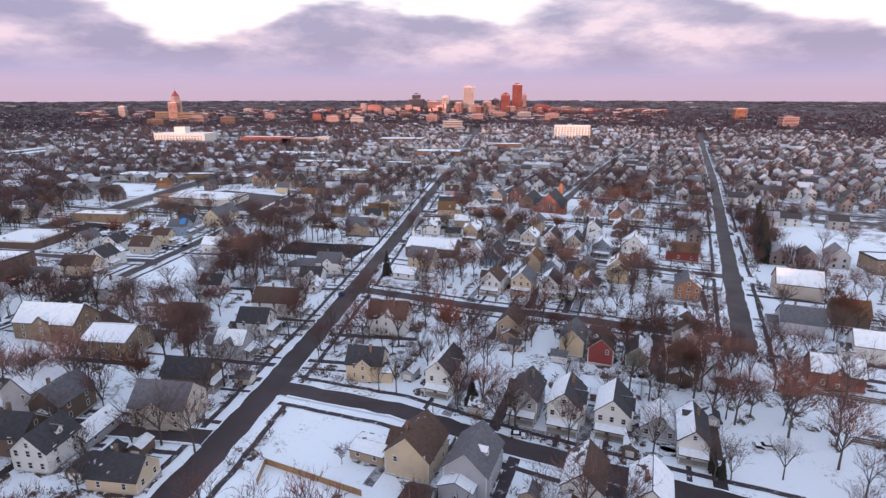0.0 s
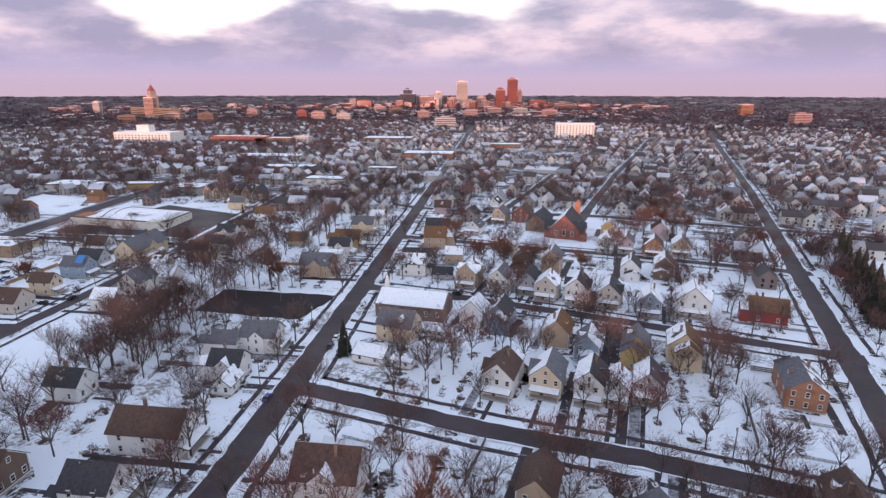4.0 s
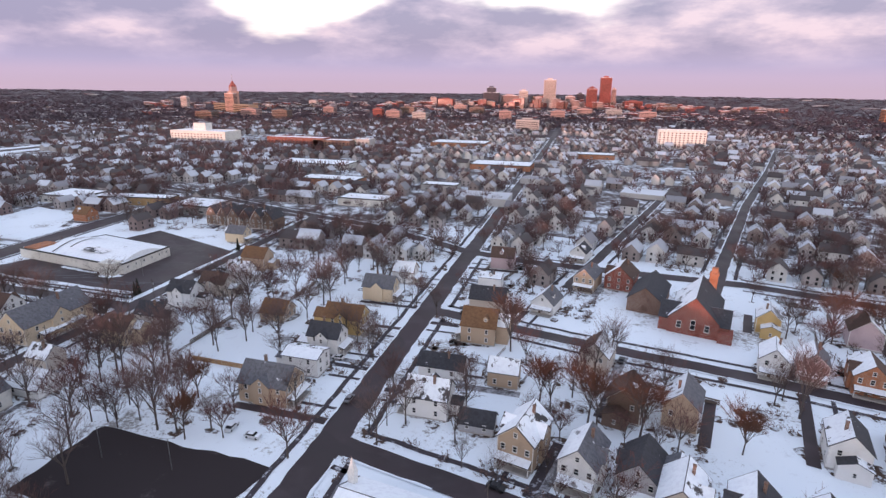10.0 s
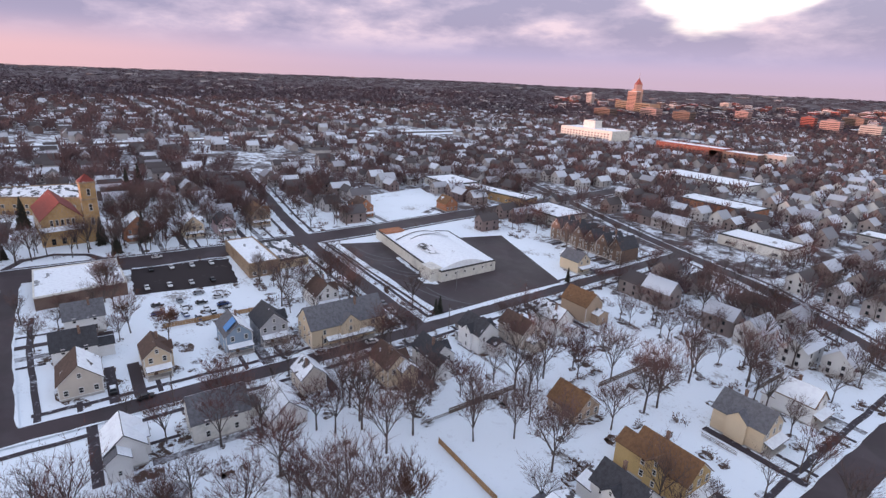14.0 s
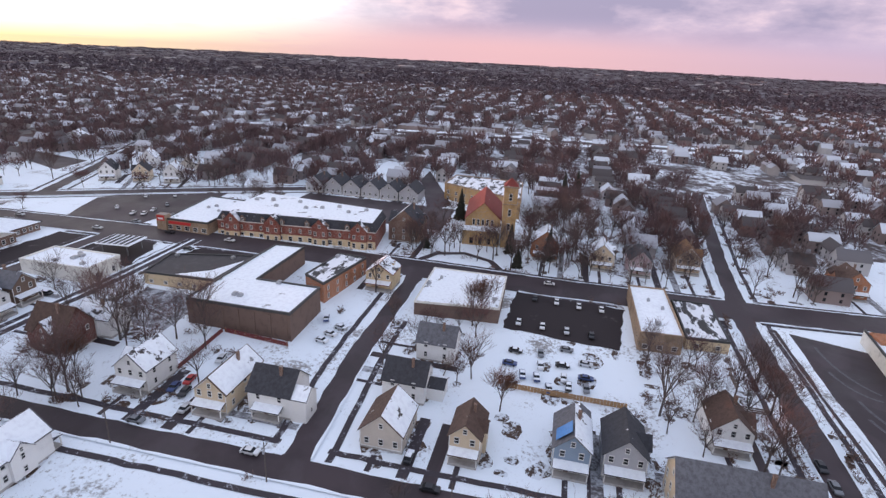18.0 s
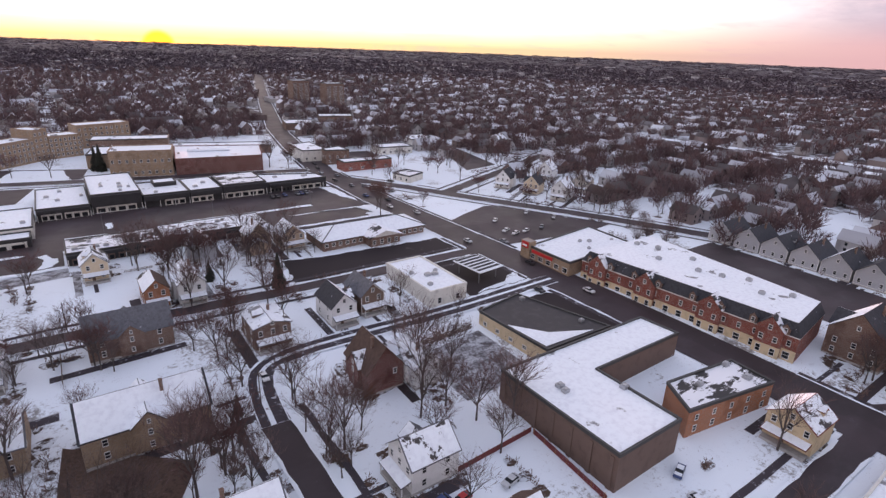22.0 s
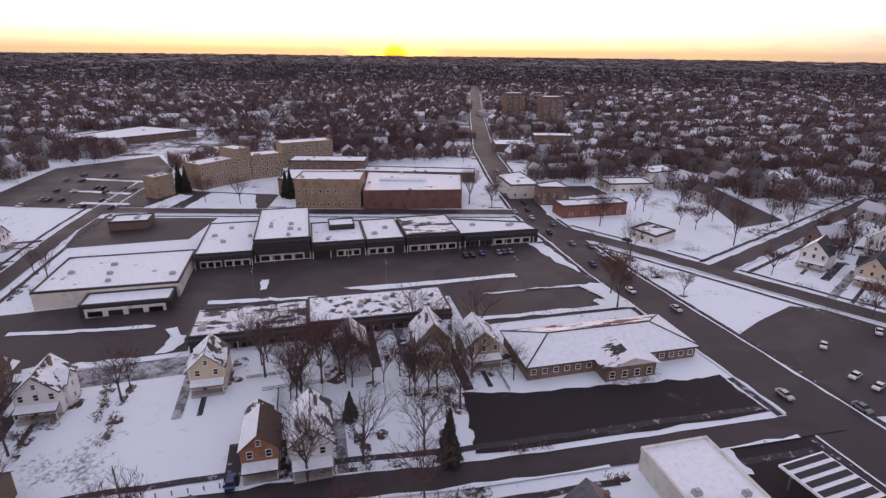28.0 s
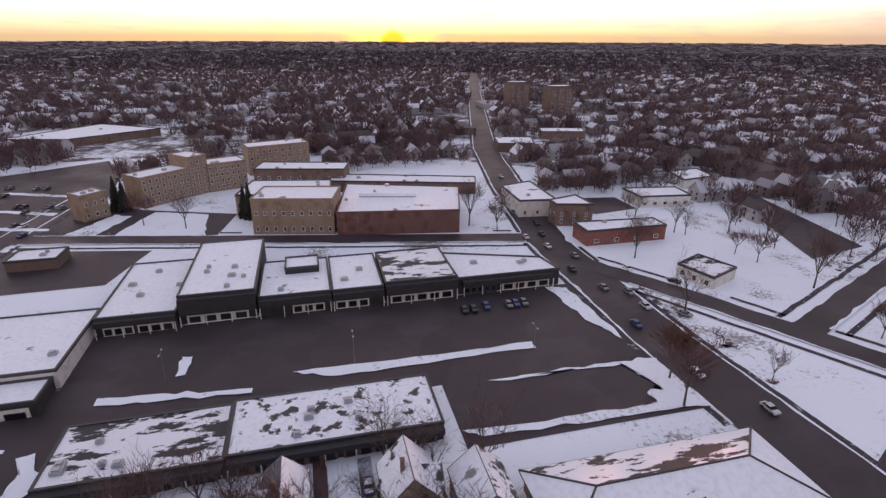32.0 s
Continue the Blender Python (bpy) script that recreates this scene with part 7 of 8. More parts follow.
more = []
for _ in range(16000):
    x, y = rng.uniform(-440, 230), rng.uniform(-20, 620)
    if len(more) >= 900:
        break
    if blocked(x, y, 0.8) or any(a < x < c and b < y < e for a, b, c, e in OPEN) or any((x - q[0]) ** 2 + (y - q[1]) ** 2 < 14 for q in GROWN):
        continue
    GROWN.append((x, y))
    more.append((x, y, rng.randint(0, 7), rng.uniform(0.75, 1.45)))
    blot(x, y, rng.uniform(0.8, 2.6), rng.uniform(0.8, 2.6), 0, rng, 0.055)
for x0, y0, x1, y1, n in ((-205, 230, -130, 425, 45), (-205, 100, -84, 250, 90), (-330, 130, -205, 260, 25), (-60, 100, 60, 220, 30), (-376, 222, -327, 335, 60), (-300, 348, -206, 392, 40), (0, 170, 95, 265, 45), (38, 118, 112, 198, 20), (-190, 190, -142, 208, 10), (-160, 240, -128, 290, 26), (-35, 255, 85, 300, 20), (134, 305, 172, 400, 14), (-250, 58, -165, 92, 46), (-330, -140, -300, -62, 12), (-420, -80, -330, -10, 14), (-470, 240, -335, 400, 70), (-420, 330, -330, 520, 40), (-400, -130, -330, -110, 8), (-560, -60, -410, 60, 40), (130, 150, 260, 280, 30)):
    for _ in range(n):
        x, y = rng.uniform(x0, x1), rng.uniform(y0, y1)
        if not blocked(x, y, 0.8) and not any(p < x < q and u < y < v for p, u, q, v in OPEN[:6]):
            more.append((x, y, rng.randint(0, 7), rng.uniform(0.9, 1.5)))
joined_trees("garden_trees", more, "bare grey and reddish garden trees")
for _ in range(60):
    x, y = rng.uniform(-300, -205), rng.uniform(302, 390)
    if not blocked(x, y, 0.5):
        blot(x, y, rng.uniform(1, 4), rng.uniform(1, 3), 0, rng, 0.05)
# scrub and hedges along the lot lines
scrub = []
for _ in range(2700):
    x, y = rng.uniform(-420, 200), rng.uniform(-10, 560)
    if any(a < x < c and b < y < e for a, b, c, e in OPEN):
        continue
    a = radians(rng.choice((0, 90)) + (-13.5 if x > -80 else 0))
    for i in range(rng.randint(2, 7)):
        X, Y = x + math.cos(a) * i * 1.7, y + math.sin(a) * i * 1.7
        if not blocked(X, Y, 0.3):
            scrub.append((X, Y, rng.uniform(1.0, 3.2), rng.uniform(1.8, 3.2)))
            if i % 3 == 0:
                blot(X, Y, rng.uniform(0.8, 2.2), rng.uniform(0.8, 2.2), 0, rng, 0.05)


# ---------------- vehicles ----------------
def car_meshes(paint):
    g = Geo()
    side = [(-2.25, 0.35), (2.25, 0.35), (2.28, 0.75), (2.0, 0.95), (1.15, 1.0), (0.45, 1.48), (-1.0, 1.5), (-1.75, 1.02), (-2.25, 0.95)]
    n = len(side)
    for w0, w1 in ((-0.88, 0.88),):
        v = [(x, w0 + (0.16 if z > 1.2 else 0), z) for x, z in side] + [(x, w1 - (0.16 if z > 1.2 else 0), z) for x, z in side]
        g.add(v, [tuple(range(n)), tuple(range(n, 2 * n))[::-1]] + [(i, n + i, n + (i + 1) % n, (i + 1) % n) for i in range(n)])
    body = g.mesh("body", paint)
    lo = [(1.14, -0.80, 1.03), (1.14, 0.80, 1.03), (-1.74, 0.80, 1.06), (-1.74, -0.80, 1.06)]
    hi = [(0.50, -0.735, 1.45), (0.50, 0.735, 1.45), (-1.04, 0.735, 1.47), (-1.04, -0.735, 1.47)]
    gl = Geo().add([(x * 1.01, y * 1.09, z) for x, y, z in lo] + [(x * 1.03, y * 1.02, z) for x, y, z in hi], [(0, 1, 5, 4), (1, 2, 6, 5), (2, 3, 7, 6), (3, 0, 4, 7)])
    return body, gl.mesh("car_glass", "glass")


CARS = [car_meshes("paint_" + str(i)) for i in range(7)]
WHEEL = Geo().tube((0, -0.11, 0), (0, 0.11, 0), 0.33, 0.33, 12).mesh("wheel", "rubber")
CAR_WORDS = ("silver", "black", "red", "white", "dark blue", "grey", "orange")


def car(kind, x, y, yaw, snowy=False):
    t = thing("car", x, y, land(x, y) + 0.22, yaw, "%s saloon car %s" % (CAR_WORDS[kind], "under snow beside a house" if snowy else "on the wet asphalt"), "car", "cars")
    body, glass = CARS[kind]
    part("body", body, t)
    part("car_glass", glass, t, "dark car glazing")
    for wx in (-1.4, 1.4):
        for wy in (-0.8, 0.8):
            part("wheel", WHEEL, t, "", (wx, wy, 0.33))
    if snowy:
        part("snow_cap", Geo().box(-1.0, -0.7, 1.5, 0.45, 0.7, 1.6).box(1.1, -0.8, 1.0, 2.1, 0.8, 1.08).mesh("snow_cap", "snow_roof"), t, "cap of snow")


car(5, -307.4, -3.2, 90)
car(5, -313.8, 1.9, 90)
car(0, -313.4, 12.3, 90)
car(0, -311.8, 64.4, 90)
car(0, -300.4, -56.3, 90)
car(1, -308.4, -58.1, 90)
car(5, -307.7, -90.6, 90)
car(0, -307.6, -113.7, 90)
car(4, -264.3, 0.5, 90)
car(5, -271.6, 1.1, 90)
car(4, -274, 0.9, 90)
car(5, -276.8, 0.7, 90)
car(1, -256.9, 1.5, 90)
car(1, -259.9, 1.5, 90)
car(3, -324.3, -16, 90)
car(3, -333.2, 109.9, 20)
car(3, -334.5, 115.3, 20)
car(3, -341.5, 115, 20)
car(5, -352.5, 114.4, 40)
car(3, -339, 95, 40)
car(3, -363.1, 92, 40)
car(0, -370.1, 105.4, 40)
car(5, -322.1, 121.4, 90)
car(0, -308.1, 112.7, 90)
car(1, -314.8, 145.8, 90)
car(3, -315.5, 176.4, 90)
car(1, -300.1, 166.5, 90)
car(3, -199.5, 164.8, 90)
car(3, -322, 319.9, 90)
car(3, -200, 257.1, 90)
car(0, -200.7, 352.1, 90)
car(3, -199.3, 370.2, 90)
car(0, -104.5, 329.8, 90, True)
car(0, -96.6, 327.9, 0, True)
car(0, -37.3, 436.3, 0, True)
car(0, 66.6, 134.4, 80, True)
car(3, 69.3, 134.8, 0, True)
car(3, -63.9, 196.4, 80, True)
car(3, 3.2, 131.1, 0, True)
car(4, -215.6, 224.9, 8)
car(2, -219.6, 226.7, 8)
car(1, -214.7, 228.8, 8)
car(0, -231.2, 228.6, 8)
car(4, -251.9, 319.6, 8, True)
car(4, -252, 315.4, 8, True)
car(3, -254, 327.5, 0, True)
car(3, -258.6, 320.3, 8, True)
car(4, -247.2, 323.4, 8, True)
car(3, -332.2, 332.7, 8)
for i, (x, y, a) in enumerate(((-250, 329, 0), (-250.5, 334, 4), (-256, 334, 90), (-261, 327, 90), (-264, 334, 86), (-266, 320, 5), (-265, 312, 90), (-257, 311, 88), (-271, 328, 90))):
    car((1, 5, 4, 1, 0, 5, 1, 4, 5)[i], x, y, a, i % 3 == 0)
car(3, -250.5, 251.5, 80, True)
car(3, -255, 252.5, 78, True)
car(0, -260, 254, 80, True)
car(4, -264, 247, 20, True)


rng = random.Random(31)
for i in range(26):
    row = (-114, -126, -146, -155, -174, -190)[i % 6]
    x = -44 - rng.uniform(0, 52)
    if all(abs(x - o.location.x) > 3 or abs(row - o.location.y) > 4 for o in bpy.data.objects if o.name.startswith("car")):
        car(rng.choice((0, 1, 3, 4, 5, 5, 1)), x, row + (x + 70) * -0.32, 72)
for i in range(8):
    car(rng.choice((1, 1, 3, 0, 5)), (-306 if i % 2 else -284) + rng.uniform(-1, 1), 311 + i * 4.2, 0)
for k, (x, y, a) in enumerate(((-234, 389.3, 0), (-227, 389.6, 0), (-219, 389.2, 0), (-210, 388.6, 0), (-79, 232, 90), (-71, 268, 90), (-71, 275, 90), (-79.5, 352, 90), (-30, 327, -14), (20, 314, -14), (-201.5, 225, 90), (-201, 300, 90), (-304, -20, 88), (-311, -32, 90), (-305, -44, 90), (-312, -72, 92), (-304, 22, 90), (-310.5, 36, 90), (-305, 48, 90), (-318, -104, 96), (-316, -128, 96), (-326, -160, 100), (-322, 20, 122), (-334, -2, 120))):
    car((1, 5, 0, 1, 4, 1, 3, 5, 1, 0, 5, 1)[k % 12], x, y, a)
for i, (x, y, a) in enumerate(DRIVE_SPOTS):
    if i % 5 == 2 and -290 < x < 110 and y < 430:
        car(rng.choice((0, 1, 3, 4, 5, 1)), x, y, a, i % 2 == 0)

# ---------------- poles, lamps, fences, pools ----------------
POLE = Geo().tube((0, 0, -0.5), (0, 0, 10.5), 0.16, 0.11, 8).mesh("pole", "pole")
ARM = Geo().box(-1.2, -0.06, 0, 1.2, 0.06, 0.12).box(-0.9, -0.05, 0.12, -0.8, 0.05, 0.3).box(0.8, -0.05, 0.12, 0.9, 0.05, 0.3).mesh("crossarm", "pole")


def utility_pole(x, y, yaw):
    ob = new("utility_pole", POLE)
    ob.matrix_basis = pose(x, y, land(x, y), 0, 0, yaw)
    tagged(ob, "brown wooden utility pole beside the street", "utility pole", "utility poles")
    part("crossarm", ARM, ob, "", (0, 0.14, 9.4))
    if int(abs(x + y)) % 2:
        part("transformer", CAN, ob, "grey metal transformer can", (0.35, 0, 7.8))


CAN = Geo().tube((0, 0, 0), (0, 0, 0.9), 0.24, 0.24, 10).mesh("transformer", "metal")
POST_L = Geo().tube((0, 0, -0.3), (0, 0, 9), 0.11, 0.07, 8).mesh("mast", "steel")


def lot_lamp(x, y, yaw, arms=2):
    ob = new("lamp_post", POST_L)
    ob.matrix_basis = pose(x, y, land(x, y), 0, 0, yaw)
    tagged(ob, "tall grey steel car park lamp", "lamp post", "car park lamps")
    for i in range(arms):
        s = 1 if i == 0 else -1
        part("arm", Geo().tube((0, 0, 8.9), (s * 1.3, 0, 9.15), 0.05, 0.04, 6).mesh("arm", "steel"), ob)
        part("lamp_head", Geo().box(-0.35, -0.18, -0.08, 0.35, 0.18, 0.08).mesh("lamp_head", "metal"), ob, "", (s * 1.5, 0, 9.15))


for x, y, a in ((-41.8, 241.8, 76), (-62.3, 261.1, 0), (-64, 343.5, 0), (-157.5, 111.1, 90), (-128.5, 109, 90), (-195.4, 175, 0), (-193.6, 306.1, 0), (-210.8, 150, 90), (-84, 150, 0), (-84, 195, 0), (-84, 238, 0), (-84, 285, 0), (-85, 380, 0), (-86, 430, 0),
                (-193.5, 225, 0), (-193.5, 265, 0), (-194, 350, 0), (-195, 400, 0), (-197, 440, 0), (-20, 130, 76), (20, 117, 76), (-30, 235, 76), (10, 226, 76), (50, 218, 76), (-30, 316, 76), (10, 305, 76), (60, 290, 76), (75, 170, 16), (100, 260, 16)):
    utility_pole(x, y, a)
for x, y, a, n in ((-108.1, 311.1, 20, 2), (-128.5, 310, 20, 1), (-221, 22.7, 90, 2), (-175, 20, 90, 2), (-268, 30, 90, 2), (-250, 440, 0, 1), (-225, 425, 0, 1)):
    lot_lamp(x, y, a, n)

BOARD = Geo().box(-0.43, -0.02, 0, 0.43, 0.02, 1.75).mesh("board", "board")
FPOST = Geo().box(-0.06, -0.06, -0.3, 0.06, 0.06, 1.9).mesh("fence_post", "board")


RED_BOARD = Geo().box(-0.43, -0.03, 0, 0.43, 0.03, 1.5).mesh("board", "red_board")


def fence(pts, label, mesh=BOARD):
    x, y = pts[0]
    t = thing("fence", x, y, 0, 0, label, "fence")
    for (x0, y0), (x1, y1) in zip(pts, pts[1:]):
        d = math.hypot(x1 - x0, y1 - y0)
        a = math.degrees(math.atan2(y1 - y0, x1 - x0))
        n = int(d / 0.9)
        for i in range(n):
            s = (i + 0.5) / n
            X, Y = x0 + (x1 - x0) * s, y0 + (y1 - y0) * s
            part("board", mesh, t, "", (X - x, Y - y, land(X, Y) + 0.05), a)
            if i % 4 == 0:
                part("fence_post", FPOST, t, "", (X - x, Y - y - 0.08, land(X, Y)), a)


fence([(-58.2, 102.2), (-59.7, 110.1), (-32.7, 102.6)], "new yellow-brown board fence round a snowy yard")
fence([(-142.3, 359.9), (-118.3, 359.5)], "tan wooden board fence behind a snowy yard")
fence([(-245, 311), (-245, 345)], "brown wooden board fence behind the parked cars")
fence([(-221, 220), (-245.8, 219.4)], "low dark red board fence round a snowy lot", RED_BOARD)
fence([(-245.9, 220), (-244.6, 243)], "low dark red board fence beside the brown block", RED_BOARD)


SNOW_POST = Geo().box(-0.09, -0.09, -0.3, 0.09, 0.09, 1.0).box(-0.11, -0.11, 1.0, 0.11, 0.11, 1.1).mesh("bollard", "fence_grey")
for i in range(16):
    ob = new("bollard", SNOW_POST)
    ob.matrix_basis = pose(-130 - i * 3.0, 108.2 + i * 0.12, land(-130 - i * 3.0, 108))
    tagged(ob, "short wooden post beside a snowy field", "bollard", "posts beside the field")


def yard_fences():
    """Low weathered fences along the lot lines of the back yards."""
    g = Geo()
    r4 = random.Random(44)
    for _ in range(420):
        x, y = r4.uniform(-330, 150), r4.uniform(70, 480)
        turn = -13.5 if x > -80 else 0
        a = radians(turn + r4.choice((0, 90)))
        dx, dy = math.cos(a), math.sin(a)
        n = r4.randint(4, 10)
        if any(p < x < q and u < y < v for p, u, q, v in OPEN):
            continue
        high = r4.choice((0.9, 1.1, 1.5))
        for i in range(n):
            X, Y = x + dx * i * 2.4, y + dy * i * 2.4
            if blocked(X, Y, 0.4) or blocked(X + dx * 2.4, Y + dy * 2.4, 0.4):
                break
            z = land(X, Y)
            g.tube((X, Y, z - 0.1), (X, Y, z + high + 0.1), 0.06, 0.06, 4)
            for hz in (0.15, high * 0.5, high - 0.1):
                nx, ny = -dy * 0.03, dx * 0.03
                e, f = X + dx * 2.4, Y + dy * 2.4
                hh = 0.14 if high < 1.4 else high * 0.32
                g.add([(X - nx, Y - ny, z + hz), (e - nx, f - ny, z + hz), (e - nx, f - ny, z + hz + hh), (X - nx, Y - ny, z + hz + hh), (X + nx, Y + ny, z + hz), (e + nx, f + ny, z + hz), (e + nx, f + ny, z + hz + hh), (X + nx, Y + ny, z + hz + hh)], [(0, 1, 2, 3), (7, 6, 5, 4), (3, 2, 6, 7)])
    tagged(new("yard_fences", g.mesh("yard_fences", "fence_grey")), "weathered grey-brown fences between the back yards", "fence", "", "stuff")


def pool(x, y, r):
    t = thing("swimming_pool", x, y, land(x, y), 0, "round above-ground swimming pool with a dark winter cover", "swimming pool")
    n = 28
    g = Geo()
    g.v = [(r * q * math.cos(6.2832 * i / n), r * q * math.sin(6.2832 * i / n), zz) for q, zz in ((1, -0.3), (1, 1.2), (0.94, 1.2), (0.94, 0.6)) for i in range(n)]
    g.f = [(j * n + i, j * n + (i + 1) % n, (j + 1) * n + (i + 1) % n, (j + 1) * n + i) for j in range(3) for i in range(n)]
    g.m = [0] * len(g.f)
    part("pool_wall", g.mesh("pool_wall", "trim"), t)
    part("cover", Geo().tube((0, 0, 0.9), (0, 0, 1.0), r * 0.95, r * 0.95, 28).mesh("cover", "slush"), t, "dark wet winter cover")


pool(-157.7, 300.3, 3.6)
pool(-120.3, 278.4, 2.8)


# ---------------- sheds and garages in the back yards ----------------
def shed(x, y, yaw, w, l, h, wall, roof, snow):
    t = thing("shed", x, y, land(x, y), yaw, "small %s shed in a snowy back yard" % {"white": "white", "grey": "grey", "tan": "tan", "brown": "dark brown", "beige": "beige"}[wall], "shed", "sheds and garages")
    rise = w * 0.3
    part("wall", gable_body(Geo(), w, l, -0.4, h, rise).mesh("wall", wall), t)
    roof_slopes(t, w, l, h, rise, roof, snow, 0.25)
    part("garage_door", Geo().box(-w * 0.32, -l / 2 - 0.06, 0, w * 0.32, -l / 2 + 0.02, 2.0).mesh("garage_door", "trim"), t)
    HOUSES.append((x, y, max(w, l) / 2))
    blot(x, y, w / 2 + 1, l / 2 + 1, yaw, random.Random(int(x * y)), 0.045)


rng = random.Random(77)
count = 0
for hx, hy, hr in list(HOUSES):
    if count >= 28 or not (-280 < hx < 130 and 80 < hy < 430):
        continue
    for _ in range(6):
        a, d = rng.uniform(0, 6.283), hr + rng.uniform(5, 9)
        x, y = hx + math.cos(a) * d, hy + math.sin(a) * d
        if not blocked(x, y, 3.2) and not any(p < x < q and u < y < v for p, u, q, v in OPEN):
            shed(x, y, (0 if x < -80 else -13.5) + rng.choice((0, 90)), rng.uniform(3.2, 5.5), rng.uniform(4, 6.5), rng.uniform(2.2, 2.7), rng.choice(("white", "grey", "tan", "brown", "beige")), rng.choice(("roof_dark", "roof_brown", "roof_grey")), rng.choice(("LR", "LR", "L", "R", "")))
            count += 1
            break


yard_fences()

# ---------------- the far neighbourhood and the city ----------------
def seen_side(x, y):
    """True for the sector of the land that the walk looks over."""
    a = math.degrees(math.atan2(-(x + 100), y - 150)) % 360
    return a < 232 or a > 300


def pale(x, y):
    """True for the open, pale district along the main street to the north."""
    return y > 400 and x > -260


def house_windows(w, l, h):
    """Dark window panes, two storeys on each of the four walls."""
    v, t = [], []
    for side in range(4):
        half, out = (w, l) if side % 2 == 0 else (l, w)
        sg = 1 if side < 2 else -1
        for z in (1.3, h * 0.62):
            for u in (-0.45, 0.45):
                o = len(v)
                for du, dz in ((-0.55, 0), (0.55, 0), (0.55, 1.5), (-0.55, 1.5)):
                    q, e = u * half + du, sg * (out + 0.04)
                    v.append((q, e, z + dz) if side % 2 == 0 else (e, q, z + dz))
                t += [(o, o + 1, o + 2), (o, o + 2, o + 3)]
    return np.array(v), np.array(t)


PV = np.array([(-1, -1, 0), (1, -1, 0), (1, 1, 0), (-1, 1, 0), (-1, -1, 1), (1, -1, 1), (1, 1, 1), (-1, 1, 1)], float)
WALLS = np.array([(0, 1, 5), (0, 5, 4), (1, 2, 6), (1, 6, 5), (2, 3, 7), (2, 7, 6), (3, 0, 4), (3, 4, 7), (4, 5, 8), (6, 7, 9)])
ROOFS = np.array([(10, 12, 14), (10, 14, 13), (12, 11, 15), (12, 15, 14)])
rs = np.random.RandomState(7)
hv, ht, hm, spots = [], [], [], []
hv_count = [0]
grid_a = radians(-13.5)
cells = [(gx, gy, east) for east in (0, 1) for gx in np.arange(-1600, 1600, 14.0) for gy in np.arange(-1600, 1800, 36.0)]
for gx, gy, east in cells:
        if (int(gx // 14) % 12) == 0:
            continue
        lx, ly = gx + rs.uniform(-2, 2), gy + rs.uniform(-2.5, 2.5) + (9 if int(gy // 36) % 2 else 0)
        x, y = (lx * math.cos(grid_a) - ly * math.sin(grid_a), lx * math.sin(grid_a) + ly * math.cos(grid_a)) if east else (lx, ly)
        if (x > -95) != bool(east):
            continue
        x += 16 * noise.noise(Vector((x * 0.004, y * 0.004, 5)))
        y += 26 * noise.noise(Vector((x * 0.004, y * 0.004, 9)))
        if rs.rand() < 0.10:
            continue
        r = math.hypot(x + 100, y - 150)
        if r > 1500 or not seen_side(x, y) or (-335 < x < 112 and 95 < y < 470) or (-335 < x < -40 and -215 < y < 100) or (-408 < x < -330 and -105 < y < 360):
            continue
        hole = noise.noise(Vector((x * 0.006, y * 0.006, 0)))
        if hole > 0.42 or blocked(x, y, 7.0):
            continue
        big = rs.rand() < (0.11 if x < -430 and y < 60 else 0.035) and r > 480
        w, l, h = (rs.uniform(9, 16), rs.uniform(14, 26), rs.uniform(4, 7)) if big else (rs.uniform(3.8, 5.0), rs.uniform(5.5, 7.2), rs.uniform(5.8, 7.4))
        rise = 0.3 if big else w * rs.uniform(0.7, 1.0)
        a = (grid_a if east else 0) + (math.pi / 2 if rs.rand() < 0.25 else 0)
        spots.append((x, y, r))
        v = np.vstack([PV * (w, l, h), [(0, -l, h + rise), (0, l, h + rise)], [(-w - 0.4, -l - 0.4, h - 0.3), (w + 0.4, -l - 0.4, h - 0.3), (0, -l - 0.4, h + rise + 0.1), (-w - 0.4, l + 0.4, h - 0.3), (0, l + 0.4, h + rise + 0.1), (w + 0.4, l + 0.4, h - 0.3)]])
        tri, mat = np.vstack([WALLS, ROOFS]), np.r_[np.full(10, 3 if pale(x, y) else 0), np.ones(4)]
        if r < 620 and not big:
            wv, wt = house_windows(w, l, h)
            tri, mat = np.vstack([tri, wt + len(v)]), np.r_[mat, np.full(len(wt), 2)]
            v = np.vstack([v, wv])
        c, s = math.cos(a), math.sin(a)
        v = np.c_[v[:, 0] * c - v[:, 1] * s + x, v[:, 0] * s + v[:, 1] * c + y, v[:, 2] + land(x, y) - 0.3]
        o = hv_count[0]
        hv_count[0] += len(v)
        hv.append(v)
        ht.append(tri + o)
        hm.append(mat)
bulk("far_houses", np.vstack(hv), np.vstack(ht), ("far_wall", "far_roof", "glass", "far_pale"), np.concatenate(hm), "rows of far houses with snowy and dark roofs", "houses")


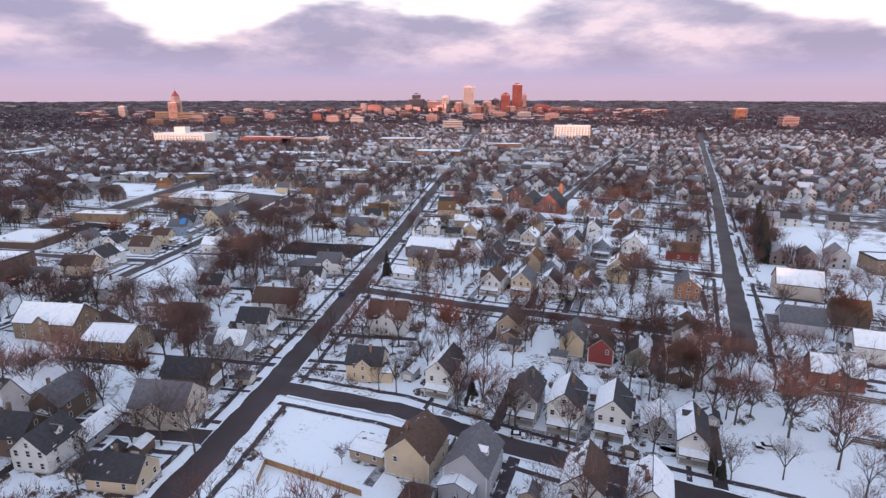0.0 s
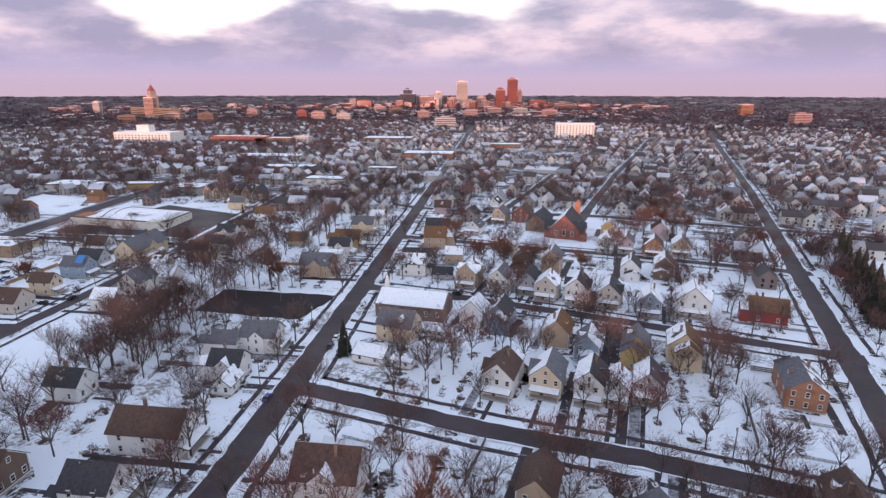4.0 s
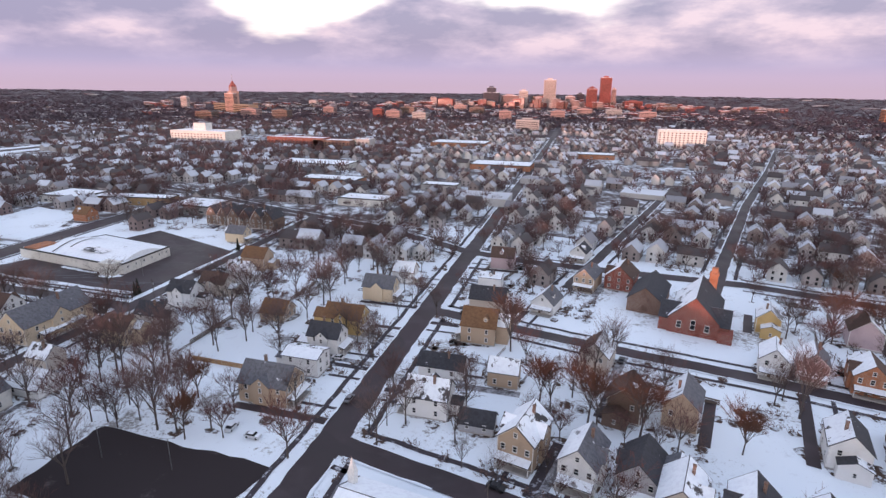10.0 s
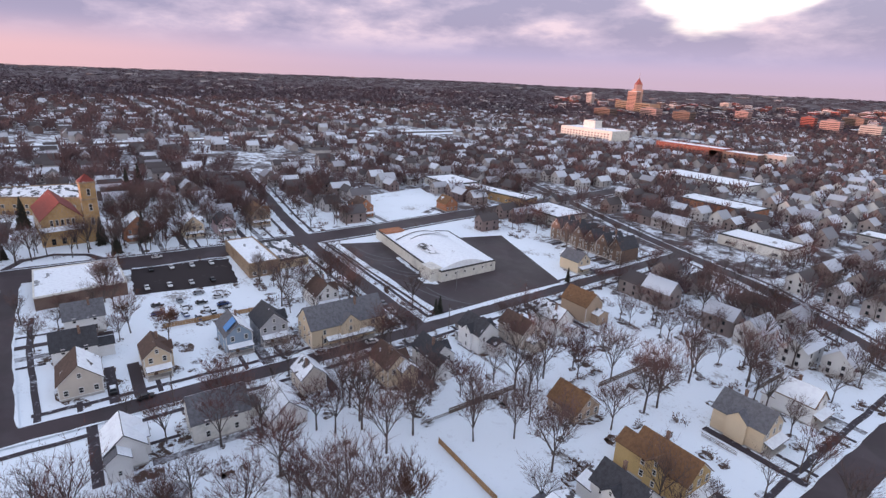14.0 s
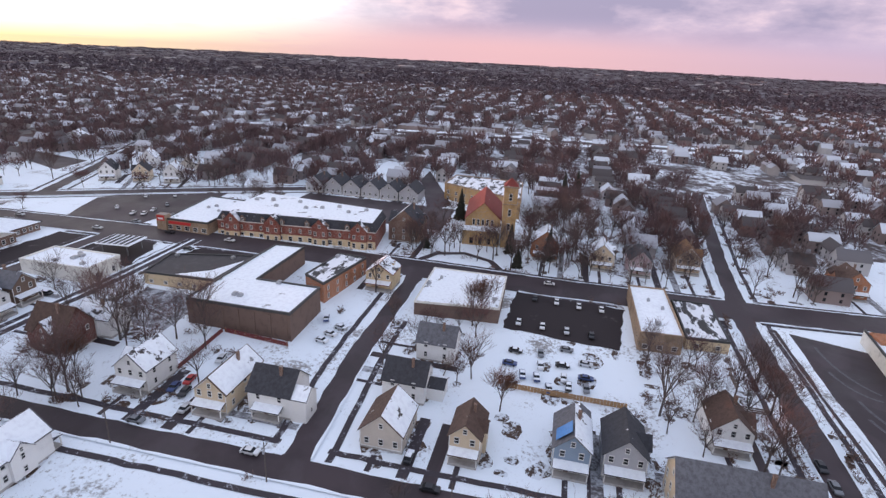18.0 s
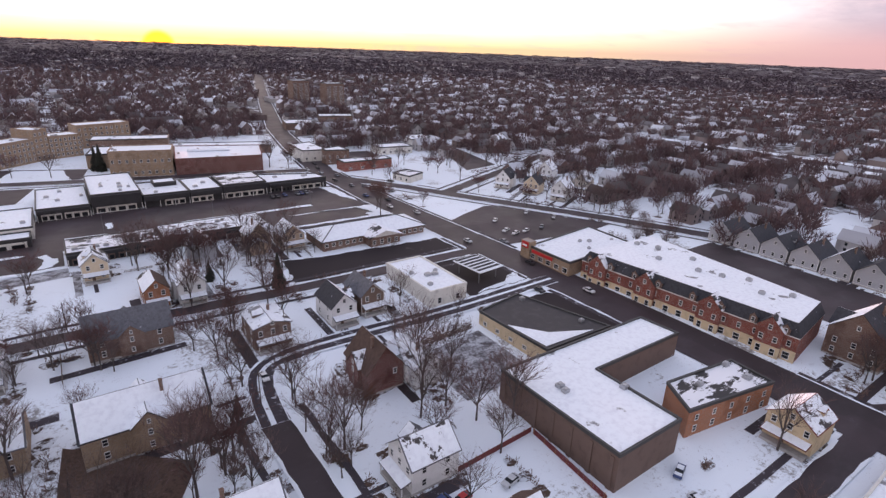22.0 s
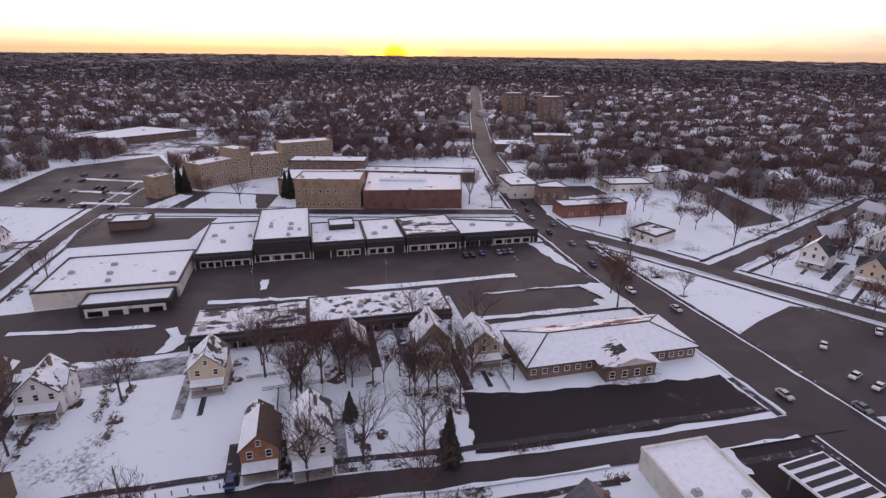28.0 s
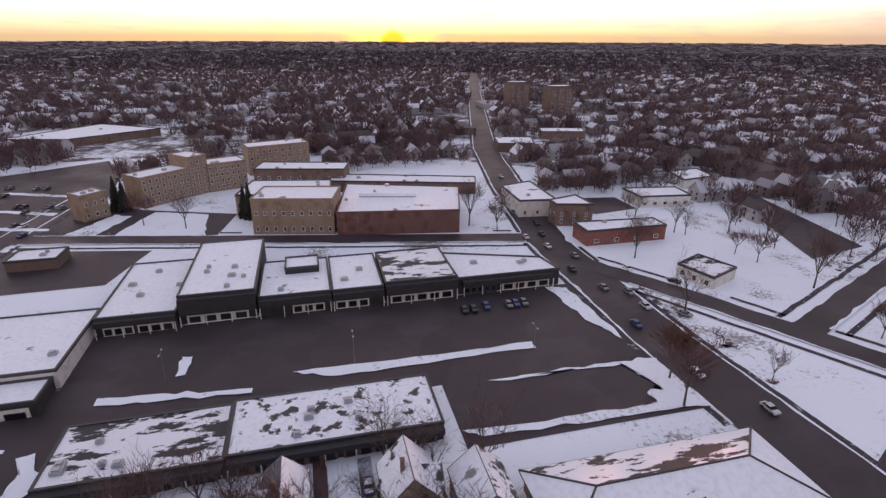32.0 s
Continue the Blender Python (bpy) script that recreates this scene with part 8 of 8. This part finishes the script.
def sliver_tree(n, seed, thick=0.22):
    """A light bare crown of n slivers over a short trunk, one unit high."""
    r2 = np.random.RandomState(seed)
    v, t = [], []
    for i in range(n):
        a, rr, z = r2.uniform(0, 6.283), 0.42 * math.sqrt(r2.rand()), r2.uniform(0.15, 0.75)
        p = np.array((math.cos(a) * rr * (0.3 + z), math.sin(a) * rr * (0.3 + z), z))
        d = np.array((math.cos(a) * 0.5, math.sin(a) * 0.5, 0.75)) + r2.normal(0, 0.25, 3)
        d *= r2.uniform(0.2, 0.36) / np.linalg.norm(d)
        s = np.cross(d, r2.normal(0, 1, 3))
        s *= (thick / math.sqrt(n)) / (np.linalg.norm(s) + 1e-6)
        o = len(v)
        v += [p - s, p + s, p + d]
        t.append((o, o + 1, o + 2))
    o = len(v)
    v += [np.array((-0.02, 0, -0.03)), np.array((0.02, 0, -0.03)), np.array((0, 0, 0.6)), np.array((0, -0.02, -0.03)), np.array((0, 0.02, -0.03))]
    t += [(o, o + 1, o + 2), (o + 3, o + 4, o + 2)]
    return np.array(v), np.array(t)


def woods(name, places, protos, mat, label):
    vs, ts, o = [], [], 0
    for i, (x, y, h, w) in enumerate(places):
        pv, pt = protos[i % len(protos)]
        a = i * 2.4
        c, s = math.cos(a), math.sin(a)
        vs.append(np.c_[(pv[:, 0] * c - pv[:, 1] * s) * w + x, (pv[:, 0] * s + pv[:, 1] * c) * w + y, pv[:, 2] * h + land(x, y)])
        ts.append(pt + o)
        o += len(pv)
    return bulk(name, np.vstack(vs), np.vstack(ts), (mat,), None, label, "trees")


fine_p = [sliver_tree(120, 100 + i, 0.22) for i in range(8)]
mid_p = [sliver_tree(34, 200 + i, 0.27) for i in range(8)]
out_p = [sliver_tree(14, 250 + i, 0.34) for i in range(8)]
low_p = [sliver_tree(12, 300 + i, 0.36) for i in range(8)]
near_t, mid_t, out_t = [], [], []
for x, y, r in spots:
    light = pale(x, y)
    for _ in range(rs.choice((3, 4, 4, 5)) if light else rs.choice((3, 4, 5, 5))):
        X, Y = x + rs.normal(0, 11), y + rs.normal(14, 11)
        if near_road(X, Y, 1.5) or any(a < X < c and b < Y < e for a, b, c, e in OPEN + TAKEN) or any(inside(X, Y, ring) for ring in LOTS):
            continue
        (near_t if r < 560 else (mid_t if r < 900 else out_t)).append((X, Y, rs.uniform(7, 14), rs.uniform(6, 11)) if light else (X, Y, rs.uniform(9, 17), rs.uniform(8, 14)))
# these crowns share a base colour brightened in place of haze over the distance
woods("bare_trees", near_t, fine_p, "hazed_far_tree", "bare brown street and garden trees")
woods("outer_bare_trees", out_t, out_p, "hazed_far_tree", "far bare brown trees in the outer streets")
woods("far_bare_trees", mid_t, mid_p, "hazed_far_tree", "far bare brown trees between the houses")
far_t, far_v, far_f, far_m = [], [], [], []
BOXT = np.vstack([WALLS[:8], [(4, 5, 6), (4, 6, 7)]])
for i in range(40000):
    r = 1350 * math.exp(rs.rand() * 1.22)
    a = rs.uniform(0, 6.2832)
    x, y = -100 + r * math.cos(a), 150 + r * math.sin(a)
    if not seen_side(x, y):
        continue
    patchy = noise.noise(Vector((x * 0.0022, y * 0.0022, 3)))
    if rs.rand() < (0.07 if r < 2600 else 0.010) and patchy > -0.25 and not near_road(x, y, 25):
        w, l, h = rs.uniform(8, 30) * r / 2200, rs.uniform(6, 16) * r / 2200, rs.uniform(4, 7)
        b = rs.choice((0, 1.57, grid_a))
        v = PV * (w, l, h)
        v = np.c_[v[:, 0] * math.cos(b) - v[:, 1] * math.sin(b) + x, v[:, 0] * math.sin(b) + v[:, 1] * math.cos(b) + y, v[:, 2] + land(x, y) - 1]
        far_f.append(BOXT + 8 * len(far_v))
        far_v.append(v)
        far_m.append(np.r_[np.zeros(8), np.ones(2)])
    elif rs.rand() < 0.9 + 0.4 * patchy:
        s = r / 2200
        far_t.append((x, y, rs.uniform(10, 17) if r < 2600 else rs.uniform(5, 9), rs.uniform(18, 40) * s))
bulk("distant_roofs", np.vstack(far_v), np.vstack(far_f), ("far_wall", "far_roof"), np.concatenate(far_m), "distant flat snowy roofs among trees", "buildings")
woods("distant_woods", far_t, low_p, "hazed_hill_tree", "distant dark bare woods in a haze-tinted colour towards the horizon")
shrub_p = [sliver_tree(20, 400 + i, 0.25) for i in range(5)]
woods("yard_scrub", scrub, shrub_p, "scrub", "bare hedges and scrub along the lot lines")
tagged(new("front_walks", WALKS.mesh("front_walks", "footpath")), "narrow cleared walks to the front doors", "walk", "", "stuff")
tagged(new("bare_soil", MELT.mesh("bare_soil", "soil")), "bare soil and leaf litter in the snow", "soil", "", "stuff")
